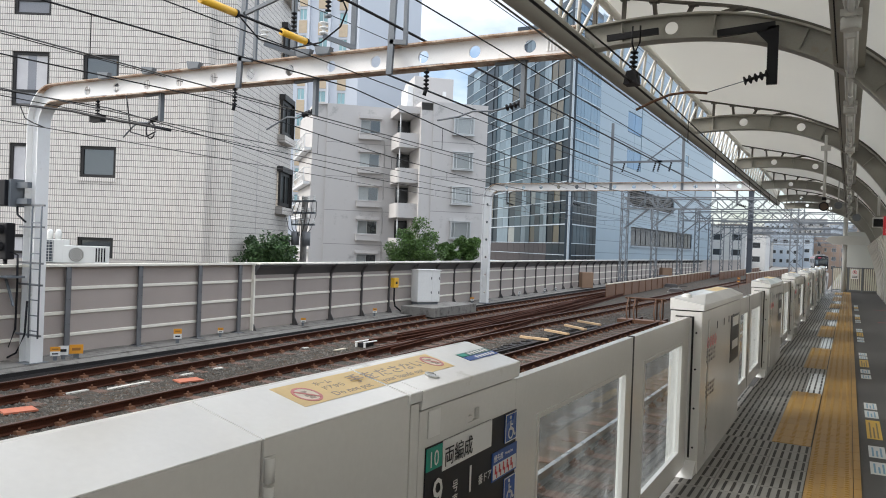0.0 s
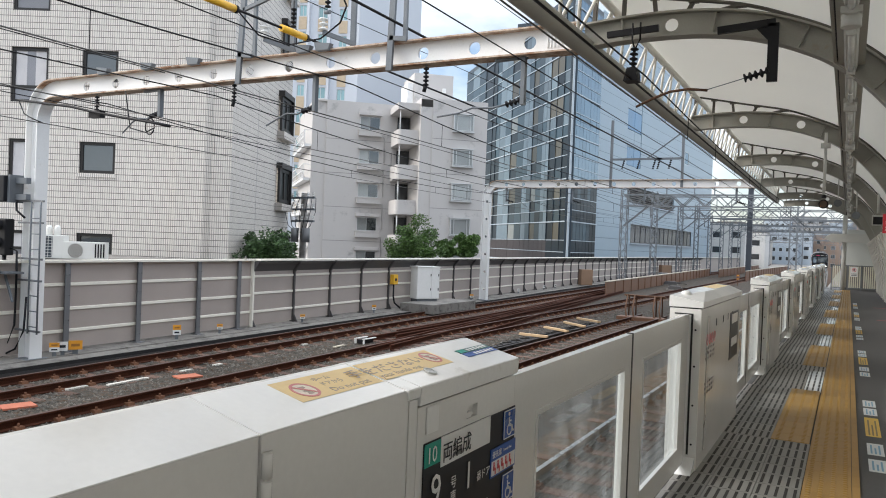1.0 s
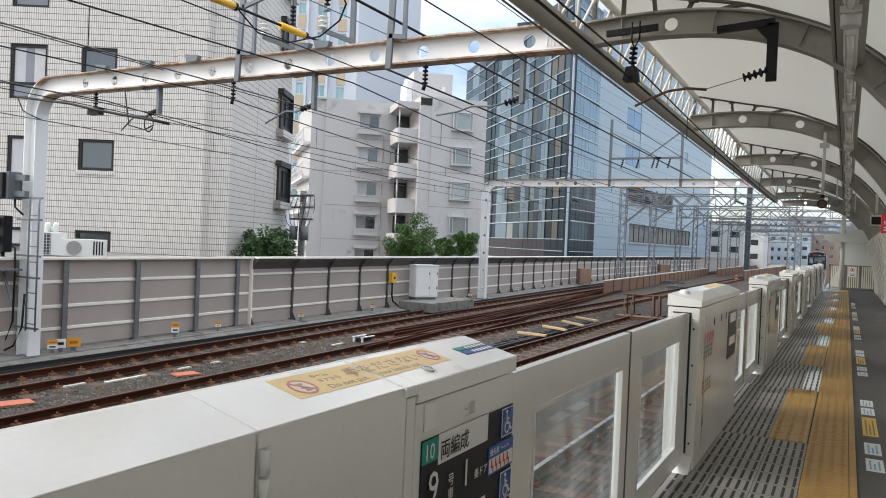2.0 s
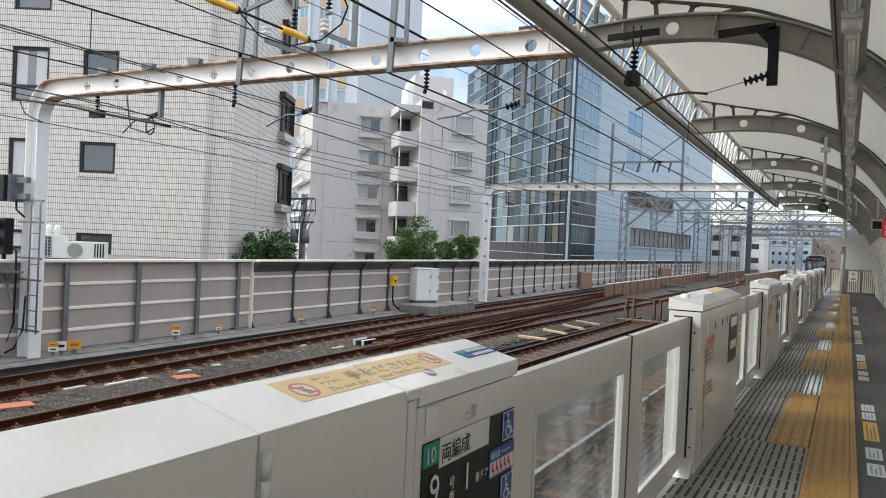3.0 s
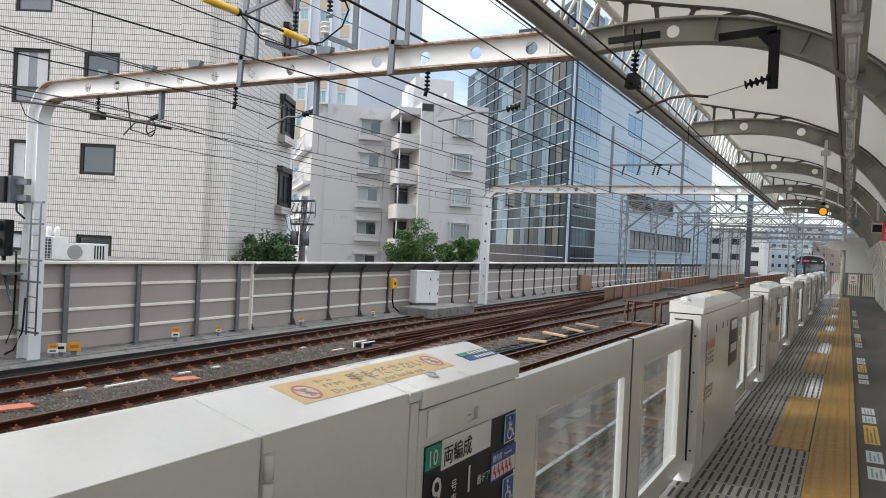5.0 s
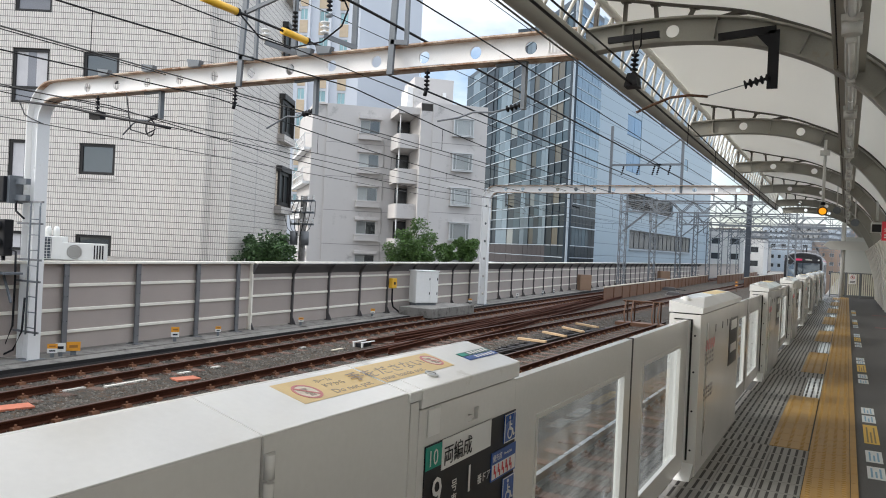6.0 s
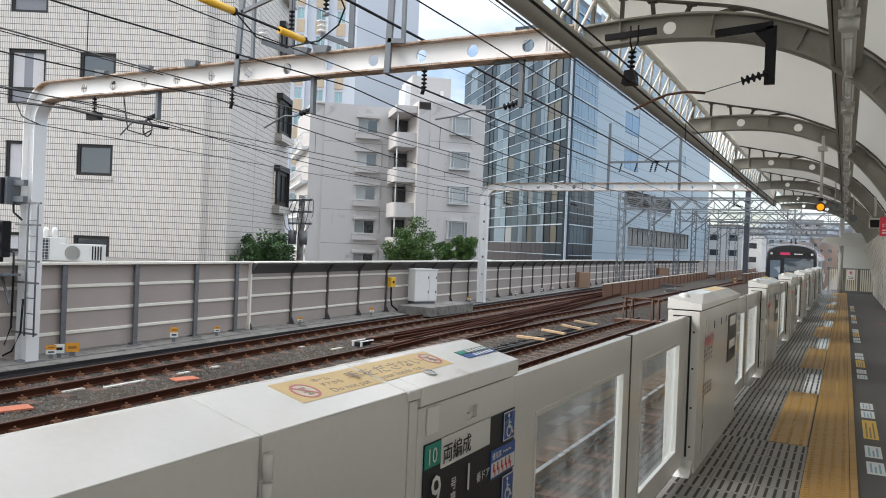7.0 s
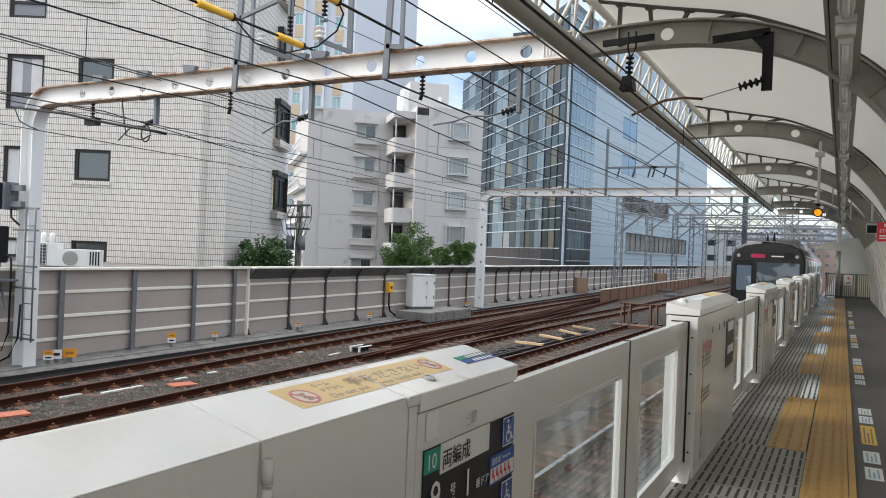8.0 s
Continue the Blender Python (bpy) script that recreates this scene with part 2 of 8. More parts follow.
def fresh(bm, soften=0.0):
    if soften:
        bmesh.ops.bevel(bm, geom=list(bm.edges), offset=soften, segments=2, affect="EDGES", profile=0.6)
    bmesh.ops.recalc_face_normals(bm, faces=bm.faces)


def mesh_of(name, bm, material, soften=0.0):
    fresh(bm, soften)
    me = bpy.data.meshes.new(name)
    bm.to_mesh(me)
    bm.free()
    for m in material if isinstance(material, (list, tuple)) else [material]:
        me.materials.append(m)
    return me


def part(name, bm, material, parent, label="", soften=0.0, at=None):
    ob = new(name, mesh_of(name, bm, material, soften))
    ob.parent = parent
    if at is not None:
        ob.matrix_basis = at
    if label:
        ob["label"] = label
    return ob


def piece(name, me, parent, at):
    ob = new(name, me)
    ob.parent = parent
    ob.matrix_basis = at
    return ob


def thing(name, label, category, m=None, group="", kind=""):
    ob = tagged(new(name), label, category, group, kind)
    ob.empty_display_size = 0.2
    if m is not None:
        ob.matrix_basis = m
    return ob


def solid(name, bm, material, label, category, group="", kind="", soften=0.0, m=None):
    """A thing, or a piece of the setting, of one mesh."""
    ob = tagged(new(name, mesh_of(name, bm, material, soften)), label, category, group, kind)
    if m is not None:
        ob.matrix_basis = m
    return ob


def along(pts, y):
    """x on a plan line at y; points (y, x), smoothed."""
    if y <= pts[0][0]:
        a, b = pts[0], pts[1]
    elif y >= pts[-1][0]:
        a, b = pts[-2], pts[-1]
    else:
        i = max(k for k in range(len(pts) - 1) if pts[k][0] <= y)
        a, b = pts[i], pts[i + 1]
    return a[1] + (b[1] - a[1]) * (y - a[0]) / (b[0] - a[0])


def bend(pts, y):
    return sum(along(pts, y + d) for d in (-6, -3, 0, 3, 6)) / 5

# ---------------------------------------------------------------- plan lines (y, x)
WALL_LINE = [(-12, -15.0), (0, -15.15), (10.8, -15.45), (12.9, -15.6), (18.3, -15.95), (23.3, -16.25), (31, -16.6), (39.6, -17.1), (51.8, -17.9),
             (67.6, -18.6), (90, -19.2), (130, -19.0), (180, -19.0), (260, -24)]
TRACK_FAR = [(-12, -12.0), (7, -12.75), (11.5, -13.1), (18.5, -13.9), (25, -14.2), (33, -14.5), (49, -15.2), (70, -16.0), (100, -16.4), (190, -17.4), (320, -26)]
TRACK_MID = [(-12, -9.3), (6, -9.85), (12, -10.25), (17, -10.6), (23, -10.6), (32, -10.5), (41, -10.35), (60, -10.4), (100, -10.6), (190, -12.2), (320, -20)]
TRACK_STUB = [(-12, -7.3), (33, -7.3)]
TRACK_NEAR = [(-12, -2.76), (22, -2.78), (50, -2.97), (73, -3.3), (97, -3.65), (190, -5.5), (320, -13)]
CROSS_A = [(16, -10.2), (24, -11.0), (32, -11.9), (44, -13.2), (58, -14.6), (70, -15.4)]
RAIL_Z = -1.1
FACE_X = -0.97                        # platform side of the screen doors
DOOR_Y = [0.0, 6.0, 11.5, 17.0, 22.5, 28.0, 33.5, 39.0]

# ---------------------------------------------------------------- setting: ground, deck, platform


def make_ground():
    bm = bmesh.new()
    box(bm, -2500, 2500, -2500, 2500, -9.0, -8.5)
    solid("ground", bm, mat("street_asphalt", (0.09, 0.09, 0.09), 0.9, 0, 0.2, 0.02), "grey street ground far below the viaduct", "ground", kind="structure")
    bm = bmesh.new()
    ys = [-14 + 2.0 * i for i in range(160)]
    rows = []
    for y in ys:
        xl = bend(WALL_LINE, y) - 0.35
        xr = bend(TRACK_NEAR, y) + 1.55
        rows.append([bm.verts.new((x, y, z)) for x, z in ((xl, -2.6), (xl, -1.33), (xr, -1.33), (xr, -2.6))])
    for a, b in zip(rows, rows[1:]):
        for k in range(4):
            bm.faces.new((a[k], b[k], b[(k + 1) % 4], a[(k + 1) % 4]))
    bm.faces.new(rows[0])
    bm.faces.new(list(reversed(rows[-1])))
    solid("viaduct_deck", bm, CONCRETE, "weathered concrete deck of the railway viaduct", "viaduct", kind="structure")


def make_ballast():
    rnd = random.Random(4)
    bm = bmesh.new()
    nx = 44
    rows = []
    y = -6.0
    while y < 150:
        xl, xr = bend(WALL_LINE, y) + 0.95, bend(TRACK_NEAR, y) + 1.42
        rows.append([bm.verts.new((xl + (xr - xl) * i / nx, y, -1.262 + 0.018 * noise.noise(Vector((xl + (xr - xl) * i / nx, y, 0)) * 1.3) + rnd.uniform(-0.012, 0.012))) for i in range(nx + 1)])
        y += 0.3 if y < 40 else 1.5
    for a, b in zip(rows, rows[1:]):
        for i in range(nx):
            bm.faces.new((a[i], b[i], b[i + 1], a[i + 1]))
    ob = solid("ballast", bm, BALLAST, "grey-brown crushed stone ballast between the tracks", "ballast", kind="stuff")
    # loose stones on top, where the view is nearest
    verts, faces = [], []
    for i in range(42000):
        y = 5 + 32 * rnd.random() ** 1.5
        xl = bend(WALL_LINE, y) + 1.0
        x = rnd.uniform(xl, -5.0)
        r = rnd.uniform(0.02, 0.045)
        b = len(verts)
        for d in ((1, 0, 0), (0, 1, 0), (-1, 0, 0), (0, -1, 0), (0, 0, 0.8)):
            verts.append((x + d[0] * r * rnd.uniform(.7, 1.2), y + d[1] * r * rnd.uniform(.7, 1.2), -1.262 + d[2] * r))
        faces += [(b, b + 1, b + 4), (b + 1, b + 2, b + 4), (b + 2, b + 3, b + 4), (b + 3, b, b + 4)]
    me = bpy.data.meshes.new("stones")
    me.from_pydata(verts, [], faces)
    me.materials.append(BALLAST)
    tagged(new("loose_stones", me), "loose grey ballast stones lying over the track bed", "stones", kind="stuff")


def make_kerb():
    bm = bmesh.new()
    ys = [-8 + 1.5 * i for i in range(74)]
    sweep(bm, [(bend(WALL_LINE, y), y, 0) for y in ys], [(-0.3, -1.34), (0.95, -1.34), (0.95, -1.16), (0.55, -1.14), (0.55, -1.12), (-0.3, -1.10)])
    solid("wall_kerb", bm, CONCRETE, "stained concrete kerb under the noise wall", "kerb", kind="structure")
    # black strip: the kerb face's shade is put into its colour, with oily edging
    bm = bmesh.new()
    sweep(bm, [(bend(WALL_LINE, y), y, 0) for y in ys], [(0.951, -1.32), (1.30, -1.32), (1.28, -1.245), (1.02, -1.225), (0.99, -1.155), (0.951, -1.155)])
    solid("kerb_toe", bm, mat("oil_shade_toe", (0.012, 0.011, 0.011), 0.8, 0, 0.3, 3, 0.3, spec=0.15), "black edging strip at the kerb foot, oil and shade in its colour", "edging", kind="structure")
    bm = bmesh.new()
    box(bm, -15.9, -14.35, 26.0, 29.8, -1.2, -0.82)
    solid("cabinet_plinth", bm, CONCRETE, "low weathered concrete plinth carrying the white cabinet", "plinth", kind="structure", soften=0.02)


def rail_outline():
    return [(-0.062, -0.15), (0.062, -0.15), (0.062, -0.138), (0.012, -0.12), (0.012, -0.04), (0.034, -0.03), (0.034, -0.004), (0.028, 0),
            (-0.028, 0), (-0.034, -0.004), (-0.034, -0.03), (-0.012, -0.04), (-0.012, -0.12), (-0.062, -0.138)]


SLEEPER_ME = None
CLIPRUST = mat("clip_rust", (0.14, 0.065, 0.035), 0.8, 0, 0.3, spec=0.2)


def make_track(line, y0, y1, label, sleepers_from=2.0, near_end=46.0, steel=None):
    global SLEEPER_ME, CLIP_ME
    t = thing("railway_track", label, "railway track")
    ys = [y0]
    while ys[-1] < y1:
        ys.append(min(y1, ys[-1] + 2.5))
    for side in (-0.5335, 0.5335):
        bm = bmesh.new()
        sweep(bm, [(bend(line, y) + side, y, RAIL_Z) for y in ys], rail_outline())
        fresh(bm)
        for f in bm.faces:
            if f.normal.z > 0.7 and f.calc_center_median().z > RAIL_Z - 0.01:
                f.material_index = 1
        part("rail", bm, steel or [RAILSIDE, RAILTOP], t)
    if SLEEPER_ME is None:
        bm = bmesh.new()
        box(bm, -1.05, 1.05, -0.11, 0.11, -1.33, -1.247)
        SLEEPER_ME = mesh_of("sleeper", bm, SLEEPER, 0.012)
        bm = bmesh.new()
        prism(bm, [(-0.07, -1.247), (0.07, -1.247), (0.045, -1.20), (-0.045, -1.20)], "y", -0.065, 0.065)
        tube(bm, [(0, 0, -1.205), (0, 0, -1.16)], 0.02, 6)
        CLIP_ME = mesh_of("rail_clip", bm, CLIPRUST)
    y = max(y0, sleepers_from)
    rnd = random.Random(int(abs(line[0][1]) * 10))
    far = bmesh.new()
    while y < min(y1, 130):
        m = pose(bend(line, y), y, 0, 0, 0, rnd.uniform(-1.2, 1.2))
        if y < near_end:
            piece("sleeper", SLEEPER_ME, t, m)
            for s in (-0.6335, -0.4335, 0.4335, 0.6335):
                piece("rail_clip", CLIP_ME, t, m @ pose(s, 0, 0))
        else:
            box(far, bend(line, y) - 1.05, bend(line, y) + 1.05, y - 0.11, y + 0.11, -1.33, -1.247)
        y += 0.66
    if far.verts:
        tagged(part("far_sleepers", far, SLEEPER, t), kind="stuff")
    else:
        far.free()
    return t


def make_tracks():
    make_track(TRACK_FAR, -8, 300, "rusty brown railway track beside the noise wall")
    make_track(TRACK_MID, -8, 300, "rusty brown railway track in the middle of the viaduct")
    make_track(TRACK_STUB, -8, 33, "short disused middle track with dark rails")
    make_track(TRACK_NEAR, -8, 300, "railway track along the platform with polished rails and brown sleepers", steel=[RAILGREY, RAILBRIGHT])
    t = thing("crossover_track", "rusty crossover rails joining the two far tracks", "railway track")
    for off in (-0.5335, 0.5335):
        bm = bmesh.new()
        sweep(bm, [(along(CROSS_A, y) + off, y, RAIL_Z) for y in range(16, 71, 2)], rail_outline())
        part("rail", bm, [RAILSIDE, RAILTOP], t)
    for line in ([(18, -12.05), (26, -12.15), (36, -12.8), (46, -13.6), (60, -14.8)], [(19, -11.72), (30, -11.75), (42, -12.6), (54, -13.7)], [(20, -12.3), (28, -12.5), (38, -13.2), (50, -14.3)]):
        bm = bmesh.new()
        sweep(bm, [(bend(line, line[0][0] + (line[-1][0] - line[0][0]) * k / 16), line[0][0] + (line[-1][0] - line[0][0]) * k / 16, RAIL_Z - 0.006) for k in range(17)], rail_outline())
        part("closure_rail", bm, [RAILSIDE, RAILTOP], t)
    # timbers under the crossing
    bm = bmesh.new()
    box(bm, -1.5, 1.5, -0.11, 0.11, -1.33, -1.244)
    long_sleeper = mesh_of("sleeper", bm, SLEEPER, 0.012)
    for k in range(40):
        y = 18.3 + 0.66 * k
        piece("sleeper", long_sleeper, t, pose(along(CROSS_A, y) - 0.9, y, 0, 0, 0, 3))
    for off in (-0.2, 0.25):
        bm = bmesh.new()
        sweep(bm, [(along(CROSS_A, y) + off - 0.6, y, RAIL_Z - 0.01) for y in range(17, 40, 2)], rail_outline())
        part("guard_rail", bm, RAILSIDE, t)


def make_platform():
    bm = bmesh.new()
    prism(bm, [(-1.42, -0.16), (-1.42, -0.012), (4.2, -0.012), (4.2, -2.0), (-1.0, -2.0), (-1.0, -0.16)], "y", -12, 47.5)
    solid("platform", bm, ASPHALT, "dark grey asphalt platform with a concrete edge", "platform", kind="structure")
    bm = bmesh.new()
    box(bm, -1.0, 4.2, 47.5, 120, -2.0, -0.02)
    solid("platform_end", bm, CONCRETE, "concrete platform extension behind the gate", "platform", kind="structure")

# ---------------------------------------------------------------- noise wall


def make_noise_wall():
    w = thing("wall_noise", "grey-brown panelled noise wall with white strips along the viaduct", "noise wall", kind="structure")
    step = 2.1
    # bays: flat panels near the post, then bays under a curved hood
    flat = [10.87 - 2.05 * k for k in range(9, 0, -1)] + [10.87, 12.91, 14.98, 16.62, 17.27]
    hooded = [17.27 + step * k for k in range(48)]
    bays = [(a, b, False) for a, b in zip(flat, flat[1:])] + [(a, b, True) for a, b in zip(hooded, hooded[1:])]
    mesh = {}
    for y0, y1, hood in bays:
        a, b = Vector((bend(WALL_LINE, y0), y0, 0)), Vector((bend(WALL_LINE, y1), y1, 0))
        ang = math.degrees(math.atan2(b.y - a.y, b.x - a.x))
        m = pose(a.x, a.y, 0, 0, 0, ang)
        run = m @ Matrix.Diagonal(((b - a).length / step, 1, 1, 1))
        if hood not in mesh:
            # local x along the wall, local -y towards the tracks
            bm = bmesh.new()
            box(bm, 0.05, step, -0.02, 0.05, -1.06, 0.57 if hood else 0.89)
            p = mesh_of("panel", bm, WALLPANEL, 0.004)
            bm = bmesh.new()
            for z in ((-0.66, -0.10, 0.42) if hood else (-0.65, -0.15, 0.40)):
                prism(bm, [(-0.045, z - 0.03), (-0.02, z - 0.038), (-0.02, z + 0.038), (-0.045, z + 0.03)], "x", 0.07, step - 0.03)
            st = mesh_of("white_strip", bm, WALLRIB)
            bm = bmesh.new()
            if hood:
                box(bm, -0.032, 0.032, -0.09, 0.06, -1.12, 0.57)
                prism(bm, [(-0.11, 0.55), (0.06, 0.55), (-0.12, 0.86), (-0.31, 0.91), (-0.31, 0.85)], "x", -0.03, 0.03)
                prism(bm, [(-0.10, -1.10), (-0.24, -1.10), (-0.10, -0.85)], "x", -0.015, 0.015)
            else:
                box(bm, -0.065, 0.065, -0.12, -0.10, -1.12, 0.89)
                box(bm, -0.015, 0.015, -0.10, 0.06, -1.12, 0.89)
                box(bm, -0.065, 0.065, 0.06, 0.08, -1.12, 0.89)
                box(bm, -0.12, 0.12, -0.22, 0.1, -1.12, -1.095)
                for zz in (0.85, 0.62, 0.16, -0.4, -0.9):
                    for xx in (-0.04, 0.04):
                        tube(bm, [(xx, -0.12, zz), (xx, -0.14, zz)], 0.014, 6)
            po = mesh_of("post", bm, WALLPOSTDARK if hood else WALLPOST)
            bm = bmesh.new()
            if hood:
                prism(bm, [(0.03, 0.57), (-0.02, 0.57), (-0.17, 0.79), (-0.30, 0.87), (-0.29, 0.89), (-0.15, 0.82)], "x", 0.05, step)
                hd = mesh_of("hood", bm, WALLDARK)
                bm = bmesh.new()
                box(bm, 0, step + 0.01, -0.34, 0.08, 0.905, 0.95)
            else:
                hd = None
                box(bm, 0, step + 0.01, -0.14, 0.10, 0.895, 0.95)
            cp = mesh_of("cap", bm, WALLRIB)
            mesh[hood] = (p, st, po, hd, cp)
        p, st, po, hd, cp = mesh[hood]
        piece("panel", p, w, run)
        piece("white_strip", st, w, run)
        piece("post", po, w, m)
        piece("cap", cp, w, run)
        if hd:
            piece("hood", hd, w, run)
    # pale end post where the hooded bays begin
    bm = bmesh.new()
    box(bm, -0.03, 0.03, -0.13, 0.05, -1.1, 0.9)
    part("end_post", bm, WALLRIB, w, at=pose(bend(WALL_LINE, 17.25), 17.25, 0, 0, 0, 92))
    # far run, beyond the gantries
    bm, bc = bmesh.new(), bmesh.new()
    ys = [115 + 5 * i for i in range(30)]
    sweep(bm, [(bend(WALL_LINE, y), y, 0) for y in ys], [(-0.05, -1.2), (0.05, -1.2), (0.05, 0.89), (-0.05, 0.89)])
    sweep(bc, [(bend(WALL_LINE, y), y, 0) for y in ys], [(-0.1, 0.9), (0.3, 0.9), (0.3, 0.95), (-0.1, 0.95)])
    part("far_panel", bm, WALLPANEL, w)
    part("far_cap", bc, WALLRIB, w)


# ---------------------------------------------------------------- platform screen doors


def rounded(x0, x1, z0, z1, r, n=4):
    out = []
    for cx, cz, a0 in ((x1 - r, z1 - r, 0), (x0 + r, z1 - r, 90), (x0 + r, z0 + r, 180), (x1 - r, z0 + r, 270)):
        out += [(cx + r * math.cos(radians(a0 + 90 * k / n)), cz + r * math.sin(radians(a0 + 90 * k / n))) for k in range(n + 1)]
    return out


BOX_LEN = 2.36
SIGNBLUE = mat("sign_blue", (0.02, 0.09, 0.36), 0.3, 0, 0.03)
SIGNGREEN = mat("sign_green", (0.0, 0.30, 0.22), 0.3, 0, 0.03)
SIGNBLACK = mat("sign_black", (0.018, 0.02, 0.026), 0.4, 0, 0.05, spec=0.25)
SIGNWHITE = mat("sign_white", (0.78, 0.78, 0.77), 0.3, 0, 0.02)
SIGNRED = mat("sign_red", (0.62, 0.03, 0.05), 0.3, 0, 0.03)
STICKER = mat("warning_sticker_yellow", (0.78, 0.58, 0.26), 0.35, 0, 0.05, 6)
STICKERINK = mat("sticker_ink_brown", (0.40, 0.33, 0.28), 0.5, 0, 0.05)
STAINLESS = mat("brushed_stainless", (0.62, 0.62, 0.60), 0.3, 0.9, 0.06, 8)


def door_box_meshes():
    """Housing of the sliding leaves: y from 0 to BOX_LEN, platform face at x = FACE_X."""
    x1, x0 = FACE_X, FACE_X - 0.245
    bm = bmesh.new()
    box(bm, x0 + 0.006, x1, 0.0, BOX_LEN, 0.0, 1.24)
    body = mesh_of("body", bm, DOORGREY, 0.006)
    bm = bmesh.new()
    # lid: front lip, sloped top with a flat ridge and hipped ends
    lo = [(x0, 0.0), (x1 + 0.012, 0.0), (x1 + 0.012, BOX_LEN), (x0, BOX_LEN)]
    A = [bm.verts.new((x, y, 1.25)) for x, y in lo]
    B = [bm.verts.new((x, y, 1.338 if x == x0 else 1.294)) for x, y in lo]
    C = [bm.verts.new((x, y, z)) for x, y, z in ((x1 - 0.21, 0.80, 1.362), (x1 - 0.08, 0.62, 1.350), (x1 - 0.08, BOX_LEN - 0.20, 1.350), (x1 - 0.21, BOX_LEN - 0.20, 1.362))]
    for P, Q in ((A, B), (B, C)):
        for k in range(4):
            bm.faces.new((P[k], P[(k + 1) % 4], Q[(k + 1) % 4], Q[k]))
    bm.faces.new(C)
    bm.faces.new(list(reversed(A)))
    lid = mesh_of("lid", bm, WHITE, 0.003)
    bm = bmesh.new()
    box(bm, x0 + 0.03, x1 - 0.02, 0.03, BOX_LEN - 0.03, 1.23, 1.26)
    seam = mesh_of("seam", bm, DARKSEAM)
    bm = bmesh.new()
    prism(bm, [(-0.16, 0.0), (0.0, 0.0), (0.0, 0.10)], "x", x0 + 0.03, x1 - 0.01)
    foot = mesh_of("foot", bm, WHITE)
    bm = bmesh.new()
    box(bm, x1 - 0.004, x1 + 0.004, 0.30, 0.36, 0.10, 1.16)
    strip = mesh_of("end_strip", bm, STAINLESS)
    return body, lid, seam, foot, strip


def leaf_meshes(length, lead=0.30, trail=0.16):
    """A sliding leaf, y 0..length, with a window."""
    x1, x0 = FACE_X - 0.09, FACE_X - 0.128
    bm = bmesh.new()
    w0, w1, z0, z1 = lead, length - trail, 0.2, 1.03
    box(bm, x0, x1, 0, w0, 0.06, 1.20)
    box(bm, x0, x1, w1, length, 0.06, 1.20)
    box(bm, x0, x1, w0, w1, 0.06, z0)
    box(bm, x0, x1, w0, w1, z1, 1.20)
    frame_me = mesh_of("leaf_frame", bm, DOORGREY)
    bm = bmesh.new()
    for a, b, c, d in ((w0, w0 + 0.02, z0, z1), (w1 - 0.02, w1, z0, z1), (w0 + 0.02, w1 - 0.02, z0, z0 + 0.02), (w0 + 0.02, w1 - 0.02, z1 - 0.02, z1)):
        box(bm, x1 - 0.02, x1 + 0.004, a, b, c, d)
    trim_me = mesh_of("window_trim", bm, DOORGREY)
    bm = bmesh.new()
    xm = (x0 + x1) / 2
    bm.faces.new([bm.verts.new((xm, a, b)) for a, b in ((w0, z0), (w1, z0), (w1, z1), (w0, z1))])
    pane_me = mesh_of("pane", bm, glass("door_glass", (0.80, 0.85, 0.85), 0.03, 0.3))
    bm = bmesh.new()
    box(bm, x0 + 0.005, x1 + 0.002, length - 0.004, length + 0.022, 0.06, 1.204)
    edge_me = mesh_of("edge_seal", bm, DARKSEAM)
    return frame_me, trim_me, pane_me, edge_me


def face_plate(parent, name, y0, y1, z0, z1, material, lift=0.004, label="", x=None):
    bm = bmesh.new()
    x = FACE_X if x is None else x
    box(bm, x + lift - 0.003, x + lift, y0, y1, z0, z1)
    return part(name, bm, material, parent, label)


def make_doors():
    body, lid, seam, foot, strip = door_box_meshes()
    boxes = []
    for i, y in enumerate(DOOR_Y):
        if i == 0:
            boxes.append(None)
        t = None if i == 0 else thing("door_housing", "white enamel half-height platform door housing with a sloped lid", "platform door", pose(0, y, 0), "platform screen doors")
        if t:
            for nm, me in (("body", body), ("lid", lid), ("seam", seam), ("foot", foot), ("end_strip", strip)):
                piece(nm, me, t, pose(0, 0, 0))
            boxes.append(t)
        if i + 1 < len(DOOR_Y):
            gap = DOOR_Y[i + 1] - y - BOX_LEN
            half = gap / 2 - 0.012
            if i == 0:
                pairs = ((0.0, leaf_meshes(1.91, 0.43, 0.13)), (1.93, leaf_meshes(1.70, 0.26, 0.27)))
            else:
                pairs = ((0.0, leaf_meshes(half, 0.30, 0.16)), (half + 0.022, leaf_meshes(half, 0.18, 0.28)))
            for k, (dy, me) in enumerate(pairs):
                lf = thing("sliding_door_leaf", "grey-white sliding platform door leaf with a large window", "platform door",
                           pose(0, y + BOX_LEN + dy, 0), "platform screen doors")
                for nm, m2 in zip(("leaf_frame", "window_trim", "pane", "edge_seal"), me):
                    if nm == "edge_seal" and k:
                        continue
                    ob = piece(nm, m2, lf, pose(0, 0, 0))
    return boxes


# ---------------------------------------------------------------- canopy


